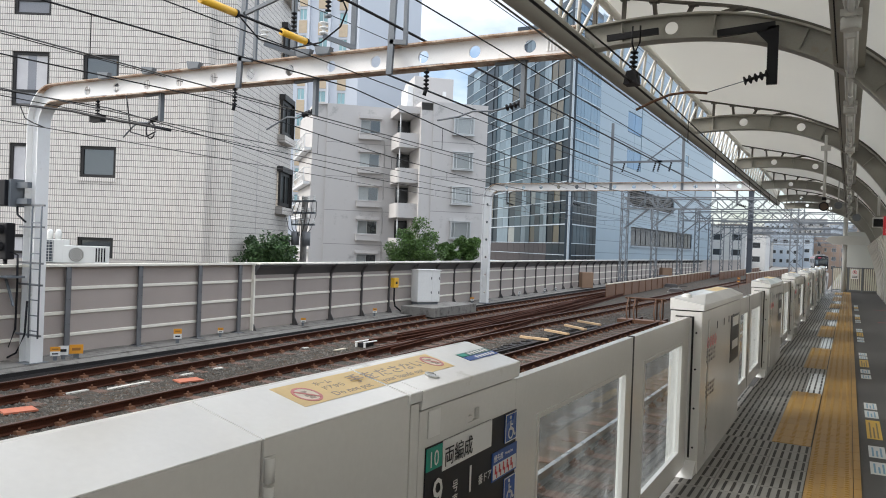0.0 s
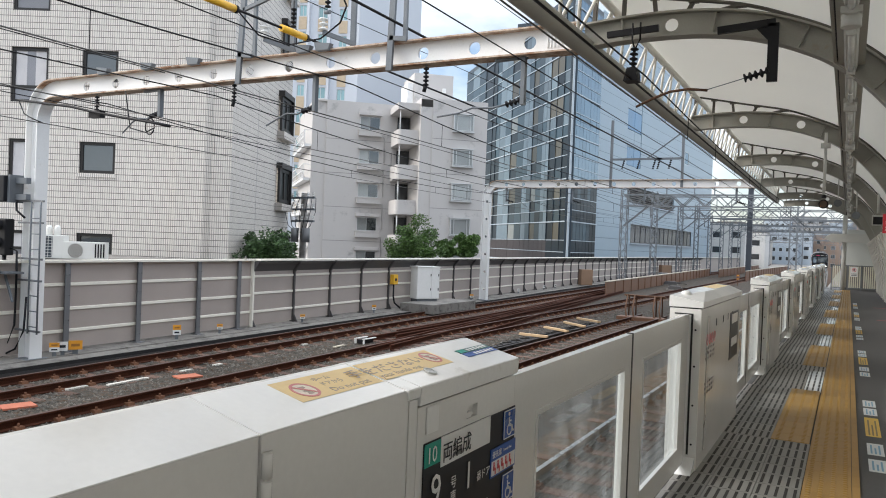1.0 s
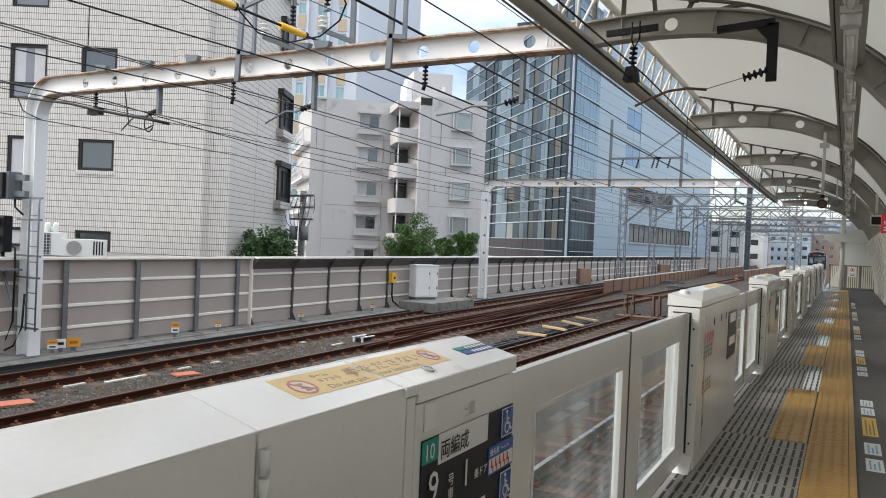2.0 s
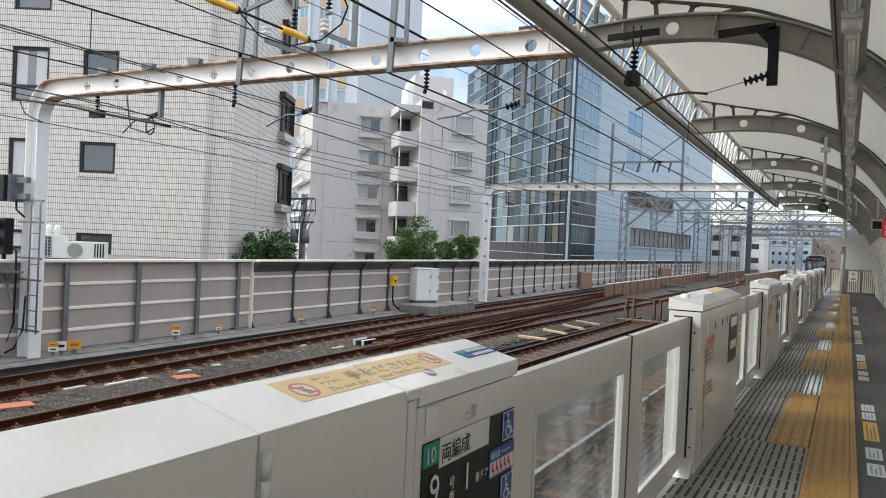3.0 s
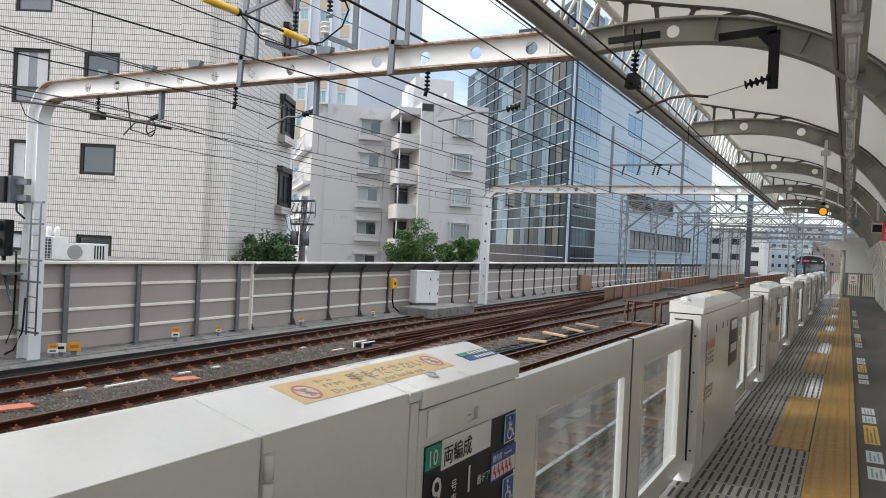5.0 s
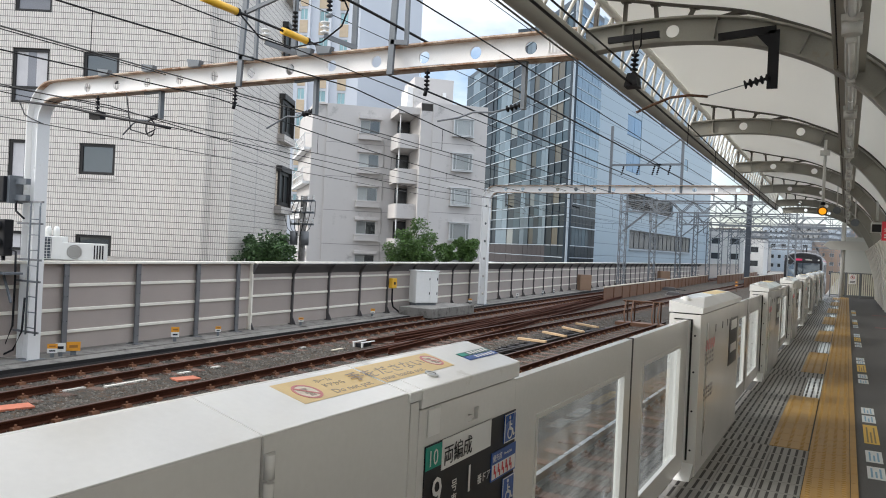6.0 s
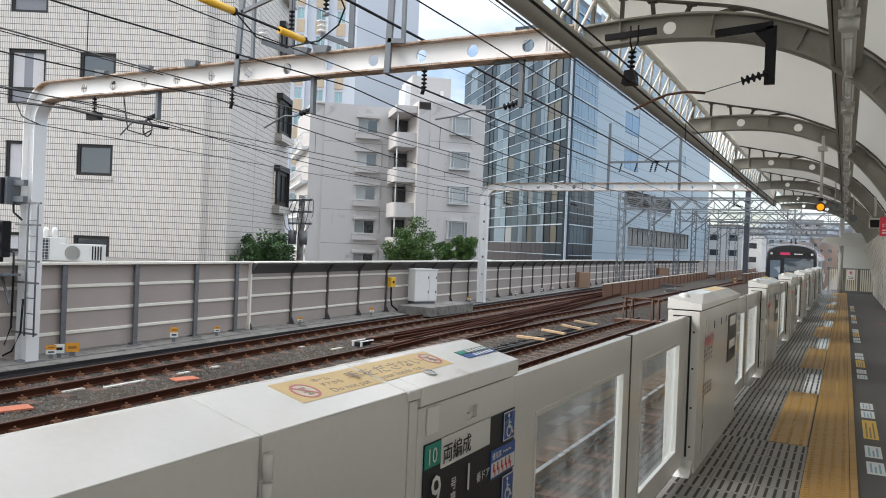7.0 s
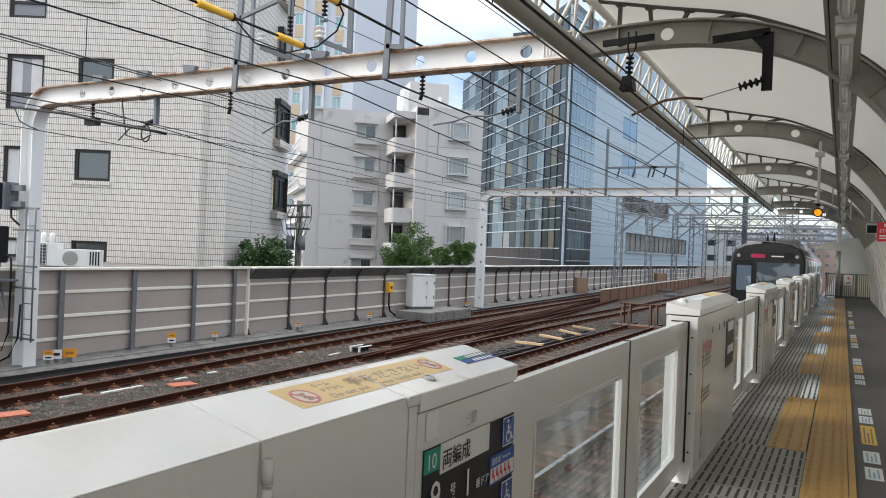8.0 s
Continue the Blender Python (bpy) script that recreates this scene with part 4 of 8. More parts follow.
def make_tile_building():
    b = thing("tiled_office_building", "cream-tiled multi-storey building with dark framed windows and a stepped corner", "building")
    tile = tile_mat("cream_facing_tile", (0.74, 0.69, 0.635), (0.67, 0.625, 0.575), (0.22, 0.20, 0.18), 0.074, 0.412, 0.008, bed=(0.36, 0.32, 0.29))
    c = Vector((-24.94, 14.95))
    u = Vector((0.8797, 0.4756))
    out = Vector((u.y, -u.x))
    at = lambda s, o: tuple(c + u * (s - 12) + out * o)
    side = Vector((math.cos(radians(116)), math.sin(radians(116))))
    corner = Vector(at(19.66, -0.12))
    P = [at(0, 0), at(17.86, 0), at(17.86, 0.10), at(18.86, 0.10), at(19.02, -0.12), tuple(corner), tuple(corner + side * 7.9), (-40, 36), (-46, 22)]
    zt = 19.0
    fl = 3.04
    holes = []
    for k in range(-2, 5):
        dz = fl * k
        for a, bb, z0, z1 in ((12.27, 13.52, 5.80, 7.62), (14.63, 15.83, 6.56, 7.60), (9.9, 11.1, 5.80, 7.62), (7.4, 8.6, 6.56, 7.60)):
            holes.append((a, bb, (z0 if k >= -1 else 6.5) + dz, z1 + dz))
    w, m = facade(b, P[0], P[1], -8.5, zt, holes, tile)
    lintel = tile_mat("cream_sill_tile", (0.76, 0.71, 0.66), (0.72, 0.67, 0.62), (0.3, 0.27, 0.25), 0.072, 3.0, 0.010)
    for i, h in enumerate(holes):
        tall = i % 2 == 0
        wn = window(b, m, *h, t=0.10, mull=(1,), sill=False, pane_mat=SHEER if tall else PANE)
        if tall:
            bm = bmesh.new()
            box(bm, h[0] + 0.10, h[1] - 0.10, 0.07, 0.118, h[2] + 0.48, h[2] + 0.57)
            part("transom", bm, WINFRAME, wn)
            for x, q in ((h[0] + 0.12, 1), (h[1] - 0.12, -1)):
                bm = bmesh.new()
                near = [(x + q * 0.045 * k, 0.1195 - 0.002 * (k % 2)) for k in range(9)]
                prism(bm, near + [(a2, 0.128) for a2, b2 in reversed(near)], "z", h[2] + 0.57, h[3] - 0.1)
                part("curtain", bm, CURTAIN, wn, "pale drawn-back curtain")
        else:
            bm = bmesh.new()
            prism(bm, [(0.10, h[2]), (-0.035, h[2] - 0.015), (-0.035, h[2] - 0.13), (0.0, h[2] - 0.13)], "x", h[0] - 0.04, h[1] + 0.04)
            part("sill", bm, lintel, wn)
    for q, r in zip(P[1:5], P[2:6]):
        facade(b, q, r, -8.5, zt, [], tile)
    holes = [(5.75, 7.35, 6.02 - 2.95 * k, 7.42 - 2.95 * k) for k in range(-4, 4)]
    w, m = facade(b, P[5], P[6], -8.5, zt, holes, tile)
    for h in holes:
        wn = window(b, m, *h, t=0.14, mull=(2,), inset=-0.10, pane_mat=PANE)
        bm = bmesh.new()
        box(bm, h[0] - 0.05, h[1] + 0.05, -0.25, 0.0, h[3], h[3] + 0.22)
        box(bm, h[1] - 0.02, h[1] + 0.05, -0.25, 0.0, h[2] - 0.05, h[3])
        part("hood", bm, WINFRAME, wn)
        bm = bmesh.new()
        box(bm, h[0] - 0.12, h[1] + 0.12, -0.30, 0.0, h[2] - 0.34, h[2] - 0.06)
        part("planter_ledge", bm, tile, wn)
    # expansion joint on the flank
    bm = bmesh.new()
    box(bm, 2.95, 2.98, -0.004, 0.0, -8.5, zt)
    part("joint", bm, mat("joint_grey", (0.27, 0.26, 0.25), 0.8), b, at=m)
    facade(b, P[6], P[7], -8.5, zt, [], tile)
    facade(b, P[7], P[8], -8.5, zt, [], tile)
    lid_of(b, P, zt, CONCRETE)


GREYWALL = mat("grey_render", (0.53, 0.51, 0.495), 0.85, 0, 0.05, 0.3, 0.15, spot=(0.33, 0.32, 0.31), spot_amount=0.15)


def make_apartments():
    """Built in its own frame: x along the front, y into the house."""
    b = thing("apartment_building", "grey rendered apartment building with balconies and planter windows", "building", pose(-39.1, 49.4, 0, 0, 0, 43))
    zr, fl = 13.0, 2.82
    pale = mat("pale_railing", (0.72, 0.72, 0.71), 0.6)
    metal = mat("pale_pipe", (0.55, 0.54, 0.53), 0.5)
    line = mat("joint_grey", (0.27, 0.26, 0.25), 0.8)
    # front with hooded windows over planter boxes
    facade(b, (-0.2, 0.2), (0.95, 0.2), -8.5, zr, [], GREYWALL)
    facade(b, (0.95, 0.2), (0.95, 0.0), -8.5, zr, [], GREYWALL)
    holes = [(2.80, 4.48, 10.86 - fl * k, 11.98 - fl * k) for k in range(7)]
    w, m = facade(b, (0.95, 0), (7.05, 0), -8.5, zr, holes, GREYWALL)
    for h in holes:
        wn = window(b, m, *h, frame_mat=ALUFRAME, pane_mat=CURTAINED, t=0.05, mull=(2,), inset=0.12)
        bm = bmesh.new()
        box(bm, (h[0] + h[1]) / 2, h[1] - 0.05, 0.05, 0.09, h[2] + 0.05, h[3] - 0.05)
        part("dark_sash", bm, PANE, wn)
        bm = bmesh.new()
        box(bm, h[0] - 0.15, h[1] + 0.12, -0.50, 0, h[2] - 0.56, h[2] - 0.10)
        box(bm, h[0] - 0.19, h[1] + 0.16, -0.54, 0, h[2] - 0.10, h[2] - 0.05)
        part("planter_box", bm, GREYWALL, wn, soften=0.015)
        bm = bmesh.new()
        box(bm, h[0] - 0.15, h[1] + 0.12, -0.40, 0, h[3] + 0.06, h[3] + 0.32)
        part("window_hood", bm, GREYWALL, wn, soften=0.015)
        bm = bmesh.new()
        tube(bm, [(h[1] + 0.16, -0.45, h[2] - 0.5), (h[1] + 0.42, -0.07, h[2] - 0.62), (h[1] + 0.42, -0.07, h[2] - fl + 0.1)], 0.035, 7)
        part("downpipe", bm, metal, wn)
    for k in range(7):
        bm = bmesh.new()
        box(bm, 0.95, 6.6, -0.006, 0.0, 9.93 - fl * k, 9.975 - fl * k)
        part("joint_line", bm, line, b)
    # corner balconies between the front and the projecting wing
    facade(b, (7.05, 0), (8.0, 0), -8.5, 12.9, [], GREYWALL)
    for k in range(7):
        z = 10.60 - fl * k
        bm = bmesh.new()
        arc = [(6.60 - 0.32 * math.sin(radians(a)), -3.30 - 0.32 * math.cos(radians(a))) for a in range(0, 91, 15)]
        inner = [(6.60 - 0.2 * math.sin(radians(a)), -3.30 - 0.2 * math.cos(radians(a))) for a in range(0, 91, 15)]
        prism(bm, [(7.99, -3.62)] + arc + [(6.28, -0.62), (6.40, -0.62)] + inner[::-1] + [(7.99, -3.50)], "z", z - 1.16, z)
        part("balcony_parapet", bm, GREYWALL, b)
        bm = bmesh.new()
        box(bm, 6.42, 7.98, -3.48, -0.003, z - 1.15, z - 1.0)
        part("balcony_floor", bm, GREYWALL, b)
        bm = bmesh.new()
        tube(bm, [(6.52, -3.2, z), (6.52, -3.2, z + 1.64)], 0.05, 8)
        part("downpipe", bm, pale, b)
        window(b, Matrix.Identity(4), 6.9, 7.95, z - 1.0, z + 1.5, frame_mat=WINFRAME, pane_mat=PANEDARK, inset=-0.06, t=0.05)
    bm = bmesh.new()
    box(bm, 6.25, 7.99, -3.66, -0.003, 12.2, 12.75)
    part("balcony_roof", bm, GREYWALL, b)
    # projecting wing with boxed-out bay windows
    x0, x1, y = 8.0, 13.52, -4.16
    facade(b, (x0, 0), (x0, y), -8.5, 13.05, [], GREYWALL)
    holes = [(x0 + 2.66, x0 + 4.27, 10.68 - 2.79 * k, 11.95 - 2.79 * k) for k in range(7)]
    facade(b, (x0, y), (x0 + 0.95, y), -8.5, 12.45, [], GREYWALL)
    facade(b, (x0 + 0.95, y), (x0 + 0.95, y - 0.12), -8.5, 13.05, [], GREYWALL)
    w, m = facade(b, (x0 + 0.95, y - 0.12), (x1, y - 0.12), -8.5, 13.05, [(h[0] - x0 - 0.95, h[1] - x0 - 0.95, h[2], h[3]) for h in holes], GREYWALL)
    for h in holes:
        a, c, z0, z1 = h[0] - x0 - 0.95, h[1] - x0 - 0.95, h[2], h[3]
        wn = window(b, m, a, c, z0, z1, frame_mat=ALUFRAME, pane_mat=CURTAINED, mull=(1,), t=0.05, inset=-0.24)
        bm = bmesh.new()
        for s in (a - 0.04, c - 0.04):
            box(bm, s, s + 0.08, -0.34, 0.0, z0 - 0.04, z1 + 0.04)
        for s in (a + 0.24, c - 0.28):
            box(bm, s, s + 0.05, -0.31, -0.2, z0, z1)
        box(bm, a - 0.1, c + 0.1, -0.38, 0, z0 - 0.12, z0 - 0.04)
        box(bm, a - 0.1, c + 0.1, -0.38, 0, z1 + 0.04, z1 + 0.10)
        part("bay_frame", bm, ALUFRAME, wn)
        bm = bmesh.new()
        box(bm, a + 0.3, c - 0.3, -0.20, -0.17, z0 + 0.05, z1 - 0.05)
        part("curtain", bm, CURTAIN, wn)
    for k in range(6):
        bm = bmesh.new()
        box(bm, x0 + 0.96, x1, y - 0.126, y - 0.12, 9.95 - 2.79 * k, 9.995 - 2.79 * k)
        part("joint_line", bm, line, b)
    facade(b, (x1, y - 0.12), (x1, 8), -8.5, 13.05, [], GREYWALL)
    lid_of(b, [(-0.2, 0.2), (0.95, 0.0), (x0, 0.0), (x0, 9), (-0.2, 9)], zr, GREYWALL, h=0.12)
    lid_of(b, [(x0, y), (x1, y - 0.12), (x1, 9), (x0, 9)], 13.05, GREYWALL, h=0.12)
    bm = bmesh.new()
    box(bm, 8.65, 12.2, 2.0, 6.5, 13.1, 16.5)
    part("roof_house", bm, GREYWALL, b, soften=0.03)
    bm = bmesh.new()
    box(bm, 8.1, 8.63, 2.2, 5.0, 13.1, 15.6)
    box(bm, 8.0, 8.1, 2.0, 5.2, 13.1, 14.2)
    part("roof_stair", bm, pale, b)
    bm = bmesh.new()
    tube(bm, [(9.2, 2.4, 16.5), (9.2, 2.4, 18.2)], 0.03, 6)
    part("aerial", bm, pale, b)
    bm = bmesh.new()
    box(bm, 11.2, 11.5, 1.8, 2.0, 14.9, 15.3)
    part("roof_lamp", bm, pale, b)
    # open stair landings on the flank
    facade(b, (-0.6, 10), (-0.2, 0.2), -8.5, zr, [], GREYWALL)
    for k in range(7):
        z = 10.55 - fl * k
        bm = bmesh.new()
        prism(bm, [(-0.25, 0.4), (-0.8, 0.4), (-1.15, 10), (-0.65, 10)], "z", z - 1.35, z - 1.12)
        ln = part("landing", bm, pale, b)
        bm = bmesh.new()
        for zz in (0.0, -0.55, -1.05):
            beam(bm, (-0.8, 0.4, z + zz), (-1.15, 10, z + zz), 0.06, 0.06)
        beam(bm, (-0.8, 0.4, z), (-0.25, 0.4, z), 0.06, 0.06)
        part("railing", bm, pale, ln)
        bm = bmesh.new()
        for s in range(9):
            beam(bm, (-0.8 - 0.35 * s / 8, 0.4 + 9.6 * s / 8, z - 1.2), (-0.8 - 0.35 * s / 8, 0.4 + 9.6 * s / 8, z), 0.07, 0.07, (1, 0, 0))
        part("baluster", bm, pale, ln)
        bm = bmesh.new()
        beam(bm, (-0.55, 3.0, z - 1.15), (-0.8, 8.2, z + 0.2), 0.4, 0.18)
        part("stair_flight", bm, GREYWALL, ln)


def make_tower():
    b = thing("residential_tower", "pale residential tower with beige balcony panels behind the apartments", "building")
    wallm = mat("tower_pale_wall", (0.60, 0.63, 0.68), 0.7, 0, 0.04, 0.2)
    beige = mat("tower_beige_panel", (0.55, 0.44, 0.31), 0.7)
    teal = mirror_glass("tower_teal_glass", (0.6, 0.8, 0.85), 0.03, (0.20, 0.34, 0.36), 0.15)
    P0, P1, P2 = (-60.9, 66.0), (-50.0, 70.5), (-47.5, 80)
    cols = ((1.6, 2.8, 17.95), (4.75, 5.62, 17.85), (7.0, 8.1, 17.6), (9.45, 10.4, 17.4))
    holes = [(a, c, z + 3.05 * k, z + 3.05 * k + 1.3) for k in range(-4, 6) for a, c, z in cols]
    w, m = facade(b, P0, P1, -8.5, 38, holes, wallm, 0.6)
    for h in holes:
        wn = window(b, m, *h, frame_mat=ALUFRAME, pane_mat=teal, inset=0.12, mull=(2,))
        bm = bmesh.new()
        box(bm, h[0] - 0.03, h[1] + 0.03, -0.06, 0.0, h[2] - 1.5, h[2] - 0.06)
        part("beige_panel", bm, beige, wn)
    for a, c, z in cols[:-1]:
        bm = bmesh.new()
        box(bm, c + 0.25, c + 0.45, -0.5, 0.0, -8.5, 38)
        part("fin", bm, wallm, b, at=m)
    facade(b, P1, P2, -8.5, 38, [], wallm)
    lid_of(b, [P0, P1, P2, (-58, 78)], 38, wallm)


def make_glass_building():
    b = thing("glass_office_building", "dark blue glass curtain-wall office building with pale floor bands", "building")
    pale = mirror_glass("curtain_glass_pale", (0.55, 0.66, 0.75), 0.03, (0.125, 0.17, 0.20), 0.07)
    mid = mirror_glass("curtain_glass", (0.42, 0.56, 0.68), 0.03, (0.022, 0.044, 0.058), 0.07)
    dark = mirror_glass("curtain_glass_dark", (0.30, 0.44, 0.56), 0.03, (0.004, 0.010, 0.016), 0.035)
    warm = mirror_glass("curtain_glass_warm", (0.4, 0.5, 0.55), 0.03, (0.085, 0.075, 0.055), 0.05)
    curtain = mirror_glass("curtain_glass_blind", (0.5, 0.6, 0.66), 0.03, (0.19, 0.20, 0.19), 0.10)
    sky = mirror_glass("curtain_glass_sky", (0.46, 0.62, 0.76), 0.03, (0.03, 0.06, 0.085), 0.30)
    band = mat("floor_band_pale", (0.44, 0.50, 0.55), 0.4, 0.1, 0.05)
    fin = mat("facade_fin", (0.03, 0.045, 0.06), 0.4, 0.3, 0.08)
    stone = mat("brown_stone_base", (0.032, 0.022, 0.022), 0.5, 0, 0.1)
    P0, P1, P2 = (-55.0, 108.0), (-26.4, 76.7), (-26.1, 85.6)
    zt, fl, z0 = 28.5, 4.6, -0.15
    rows = ((0.0, 1.27), (1.27, 2.57), (2.57, 4.6))
    rnd = random.Random(8)
    # bays of the long face: ends along it, and the glass of its rows
    long_bays = [(0.0, 3.6, "mid"), (3.6, 7.2, "pale"), (7.2, 10.6, "mid"), (10.6, 14.3, "dark"), (14.3, 16.1, "dark"), (16.1, 17.9, "navy"), (17.9, 20.3, "pale"), (20.3, 22.7, "pale"),
                 (22.7, 25.1, "window"), (25.1, 27.5, "mid"), (27.5, 29.1, "pale"), (29.1, 30.7, "pale"), (30.7, 32.3, "window"), (32.3, 33.9, "mid"),
                 (33.9, 35.1, "pale"), (35.1, 36.2, "pale"), (36.2, 38.1, "navy"), (38.1, 40.0, "window"), (40.0, 41.9, "navy")]
    side_bays = [(0.35 + 1.07 * k, 0.35 + 1.07 * (k + 1), "side") for k in range(8)]
    for A, B, bays in ((P0, P1, long_bays), (P1, P2, side_bays)):
        a, c = Vector((*A, 0)), Vector((*B, 0))
        ln = (c - a).length
        m = Matrix.Translation(a) @ Matrix.Rotation(math.atan2(c.y - a.y, c.x - a.x), 4, "Z")
        bm = bmesh.new()
        box(bm, 0, ln, 0.16, 0.4, -8.5, zt)
        part("wall", bm, fin, b, at=m)
        meshes = {}
        for k in range(-1, 7):
            for i, (r0, r1) in enumerate(rows):
                z = z0 + fl * k + r0
                if z > zt - 0.6:
                    continue
                for u0, u1, kind in bays:
                    if kind == "side":
                        mt = sky if z > 8.5 else (dark if i < 2 or rnd.random() < 0.5 else mid)
                    elif z < 2.2:
                        mt = stone if u0 < 36 else dark
                    elif kind == "navy" and k >= 3:
                        mt = (mid, pale, mid)[i] if rnd.random() < 0.8 else warm
                    elif kind == "navy":
                        mt = dark
                    elif kind == "window":
                        mt = (mid, dark, rnd.choice((warm, curtain, warm)))[i]
                    elif kind == "pale":
                        mt = pale if rnd.random() < 0.85 else mid
                    else:
                        mt = {"mid": mid, "dark": dark}[kind] if rnd.random() < 0.8 else rnd.choice((mid, warm, dark))
                    key = (mt.name, round(u1 - u0, 2), i)
                    if key not in meshes:
                        bm = bmesh.new()
                        box(bm, 0.025, u1 - u0 - 0.025, 0.0, 0.12, 0.05, r1 - r0 - 0.04)
                        meshes[key] = mesh_of("pane", bm, mt)
                    piece("pane", meshes[key], b, m @ pose(u0, rnd.uniform(-0.012, 0.012), z, rnd.uniform(-0.12, 0.12), 0, rnd.uniform(-0.12, 0.12)))
                bm = bmesh.new()
                hh = 0.06 if i == 0 else 0.036
                box(bm, -0.14 if i == 0 else 0, ln + (0.14 if i == 0 else 0), -0.12 if i == 0 else -0.06, 0.1, z - hh, z + hh)
                part("floor_band" if i == 0 else "transom", bm, band, b, at=m)
        for u0, u1, kind in bays:
            if kind in ("navy", "dark", "window"):
                bm = bmesh.new()
                box(bm, u0 - 0.03, u0 + 0.03, -0.07, 0.1, 2.3, zt)
                part("mullion", bm, fin, b, at=m)
        if bays is long_bays:
            bm = bmesh.new()
            box(bm, ln - 0.32, ln + 0.02, -0.08, 0.14, -8.5, zt)
            part("corner_column", bm, band, b, at=m)
    lid_of(b, [P0, P1, P2, (-45, 112)], zt, fin, h=0.6)
    # roof plant room
    bm = bmesh.new()
    box(bm, -41, -34, 95, 103, zt + 0.6, zt + 3.4)
    part("roof_plant", bm, fin, b)


PALEBLUE = tile_mat("pale_blue_cladding", (0.30, 0.385, 0.45), (0.29, 0.375, 0.44), (0.19, 0.25, 0.30), 40.0, 3.0, 0.03, 0.4, 0.2, (0.8, 0.82, 0.84))


def make_pale_building():
    b = thing("pale_blue_building", "pale blue panelled office building with ribbon windows", "building")
    P0, P1 = (-26.9, 88.2), (-23.4, 150.0)
    ribbon = mat("ribbon_glass", (0.035, 0.045, 0.055), 0.12, 0, 0.5, 0.4, spec=0.25)
    blue = mirror_glass("stair_glass_blue", (0.45, 0.65, 0.85), 0.03, (0.09, 0.18, 0.30), 0.18)
    holes = [(13.5, 47.5, 2.6, 5.15), (11.5, 35.2, 8.0, 10.2), (10.6, 16.8, 12.9, 29.5), (26.0, 29.0, 21.0, 23.4), (41.0, 43.5, 16.2, 18.4)]
    w, m = facade(b, P0, P1, -8.5, 30, holes, PALEBLUE, 0.4)
    window(b, m, *holes[0], frame_mat=WINFRAME, pane_mat=ribbon, t=0.12, mull=(14,), inset=0.12)
    window(b, m, *holes[1], frame_mat=WINFRAME, pane_mat=ribbon, t=0.12, mull=(9,), inset=0.3)
    for h in holes[3:]:
        window(b, m, *h, frame_mat=ALUFRAME, pane_mat=mirror_glass("curtain_glass_sky", (0.5, 0.64, 0.76)), t=0.1, inset=0.06)
    # recessed sills and a slatted screen on the upper ribbon
    for h in holes[:2]:
        bm = bmesh.new()
        box(bm, h[0] - 0.2, h[1] + 0.2, -0.25, 0.0, h[2] - 0.18, h[2])
        box(bm, h[0] - 0.2, h[1] + 0.2, -0.12, 0.0, h[3], h[3] + 0.12)
        part("ledge", bm, mat("pale_ledge", (0.42, 0.47, 0.52), 0.6), b, at=m)
    bm = bmesh.new()
    for k in range(7):
        box(bm, holes[1][0] + 0.2, holes[1][1] - 0.2, 0.02, 0.08, 8.15 + 0.28 * k, 8.24 + 0.28 * k)
    part("screen", bm, mat("screen_brown", (0.11, 0.095, 0.085), 0.7), b, at=m)
    # stair strip: blue panes between pale ones
    for z0, z1, mt in ((12.9, 15.4, blue), (15.4, 17.7, PALEBLUE), (17.7, 20.4, blue), (20.4, 23.0, PALEBLUE), (23.0, 25.6, blue), (25.6, 29.5, PALEBLUE)):
        bm = bmesh.new()
        box(bm, 10.7, 13.65, 0.05, 0.2, z0 + 0.06, z1 - 0.06)
        box(bm, 13.75, 16.7, 0.05, 0.2, z0 + 0.06, z1 - 0.06)
        part("stair_pane", bm, mt, b, at=m)
    facade(b, P1, (-48, 155), -8.5, 30, [], PALEBLUE)
    facade(b, (-48, 120), P0, -8.5, 30, [], PALEBLUE)
    lid_of(b, [P0, P1, (-48, 155), (-48, 120)], 30, PALEBLUE)


def small_building(x, y, w, d, z1, rz, wallm, nx, nz, label, fl=3.0):
    b = thing("house", label, "building", pose(x, y, 0, 0, 0, rz), group="far buildings")
    z0 = -8.5
    holes = []
    for k in range(nz):
        for i in range(nx):
            u = w * (i + 0.25) / nx
            z = z1 - 1.2 - fl * (k + 0.55)
            if z > z0 + 0.5:
                holes.append((u, u + w * 0.5 / nx, z, z + 1.3))
    wl, m = facade(b, (0, 0), (w, 0), z0, z1, holes, wallm, 0.2)
    for h in holes:
        window(b, m, *h, frame_mat=ALUFRAME, pane_mat=PANEDARK, t=0.07)
    facade(b, (w, 0), (w, d), z0, z1, [], wallm)
    facade(b, (w, d), (0, d), z0, z1, [], wallm)
    facade(b, (0, d), (0, 0), z0, z1, [], wallm)
    lid_of(b, [(0, 0), (w, 0), (w, d), (0, d)], z1, CONCRETE)
    return b


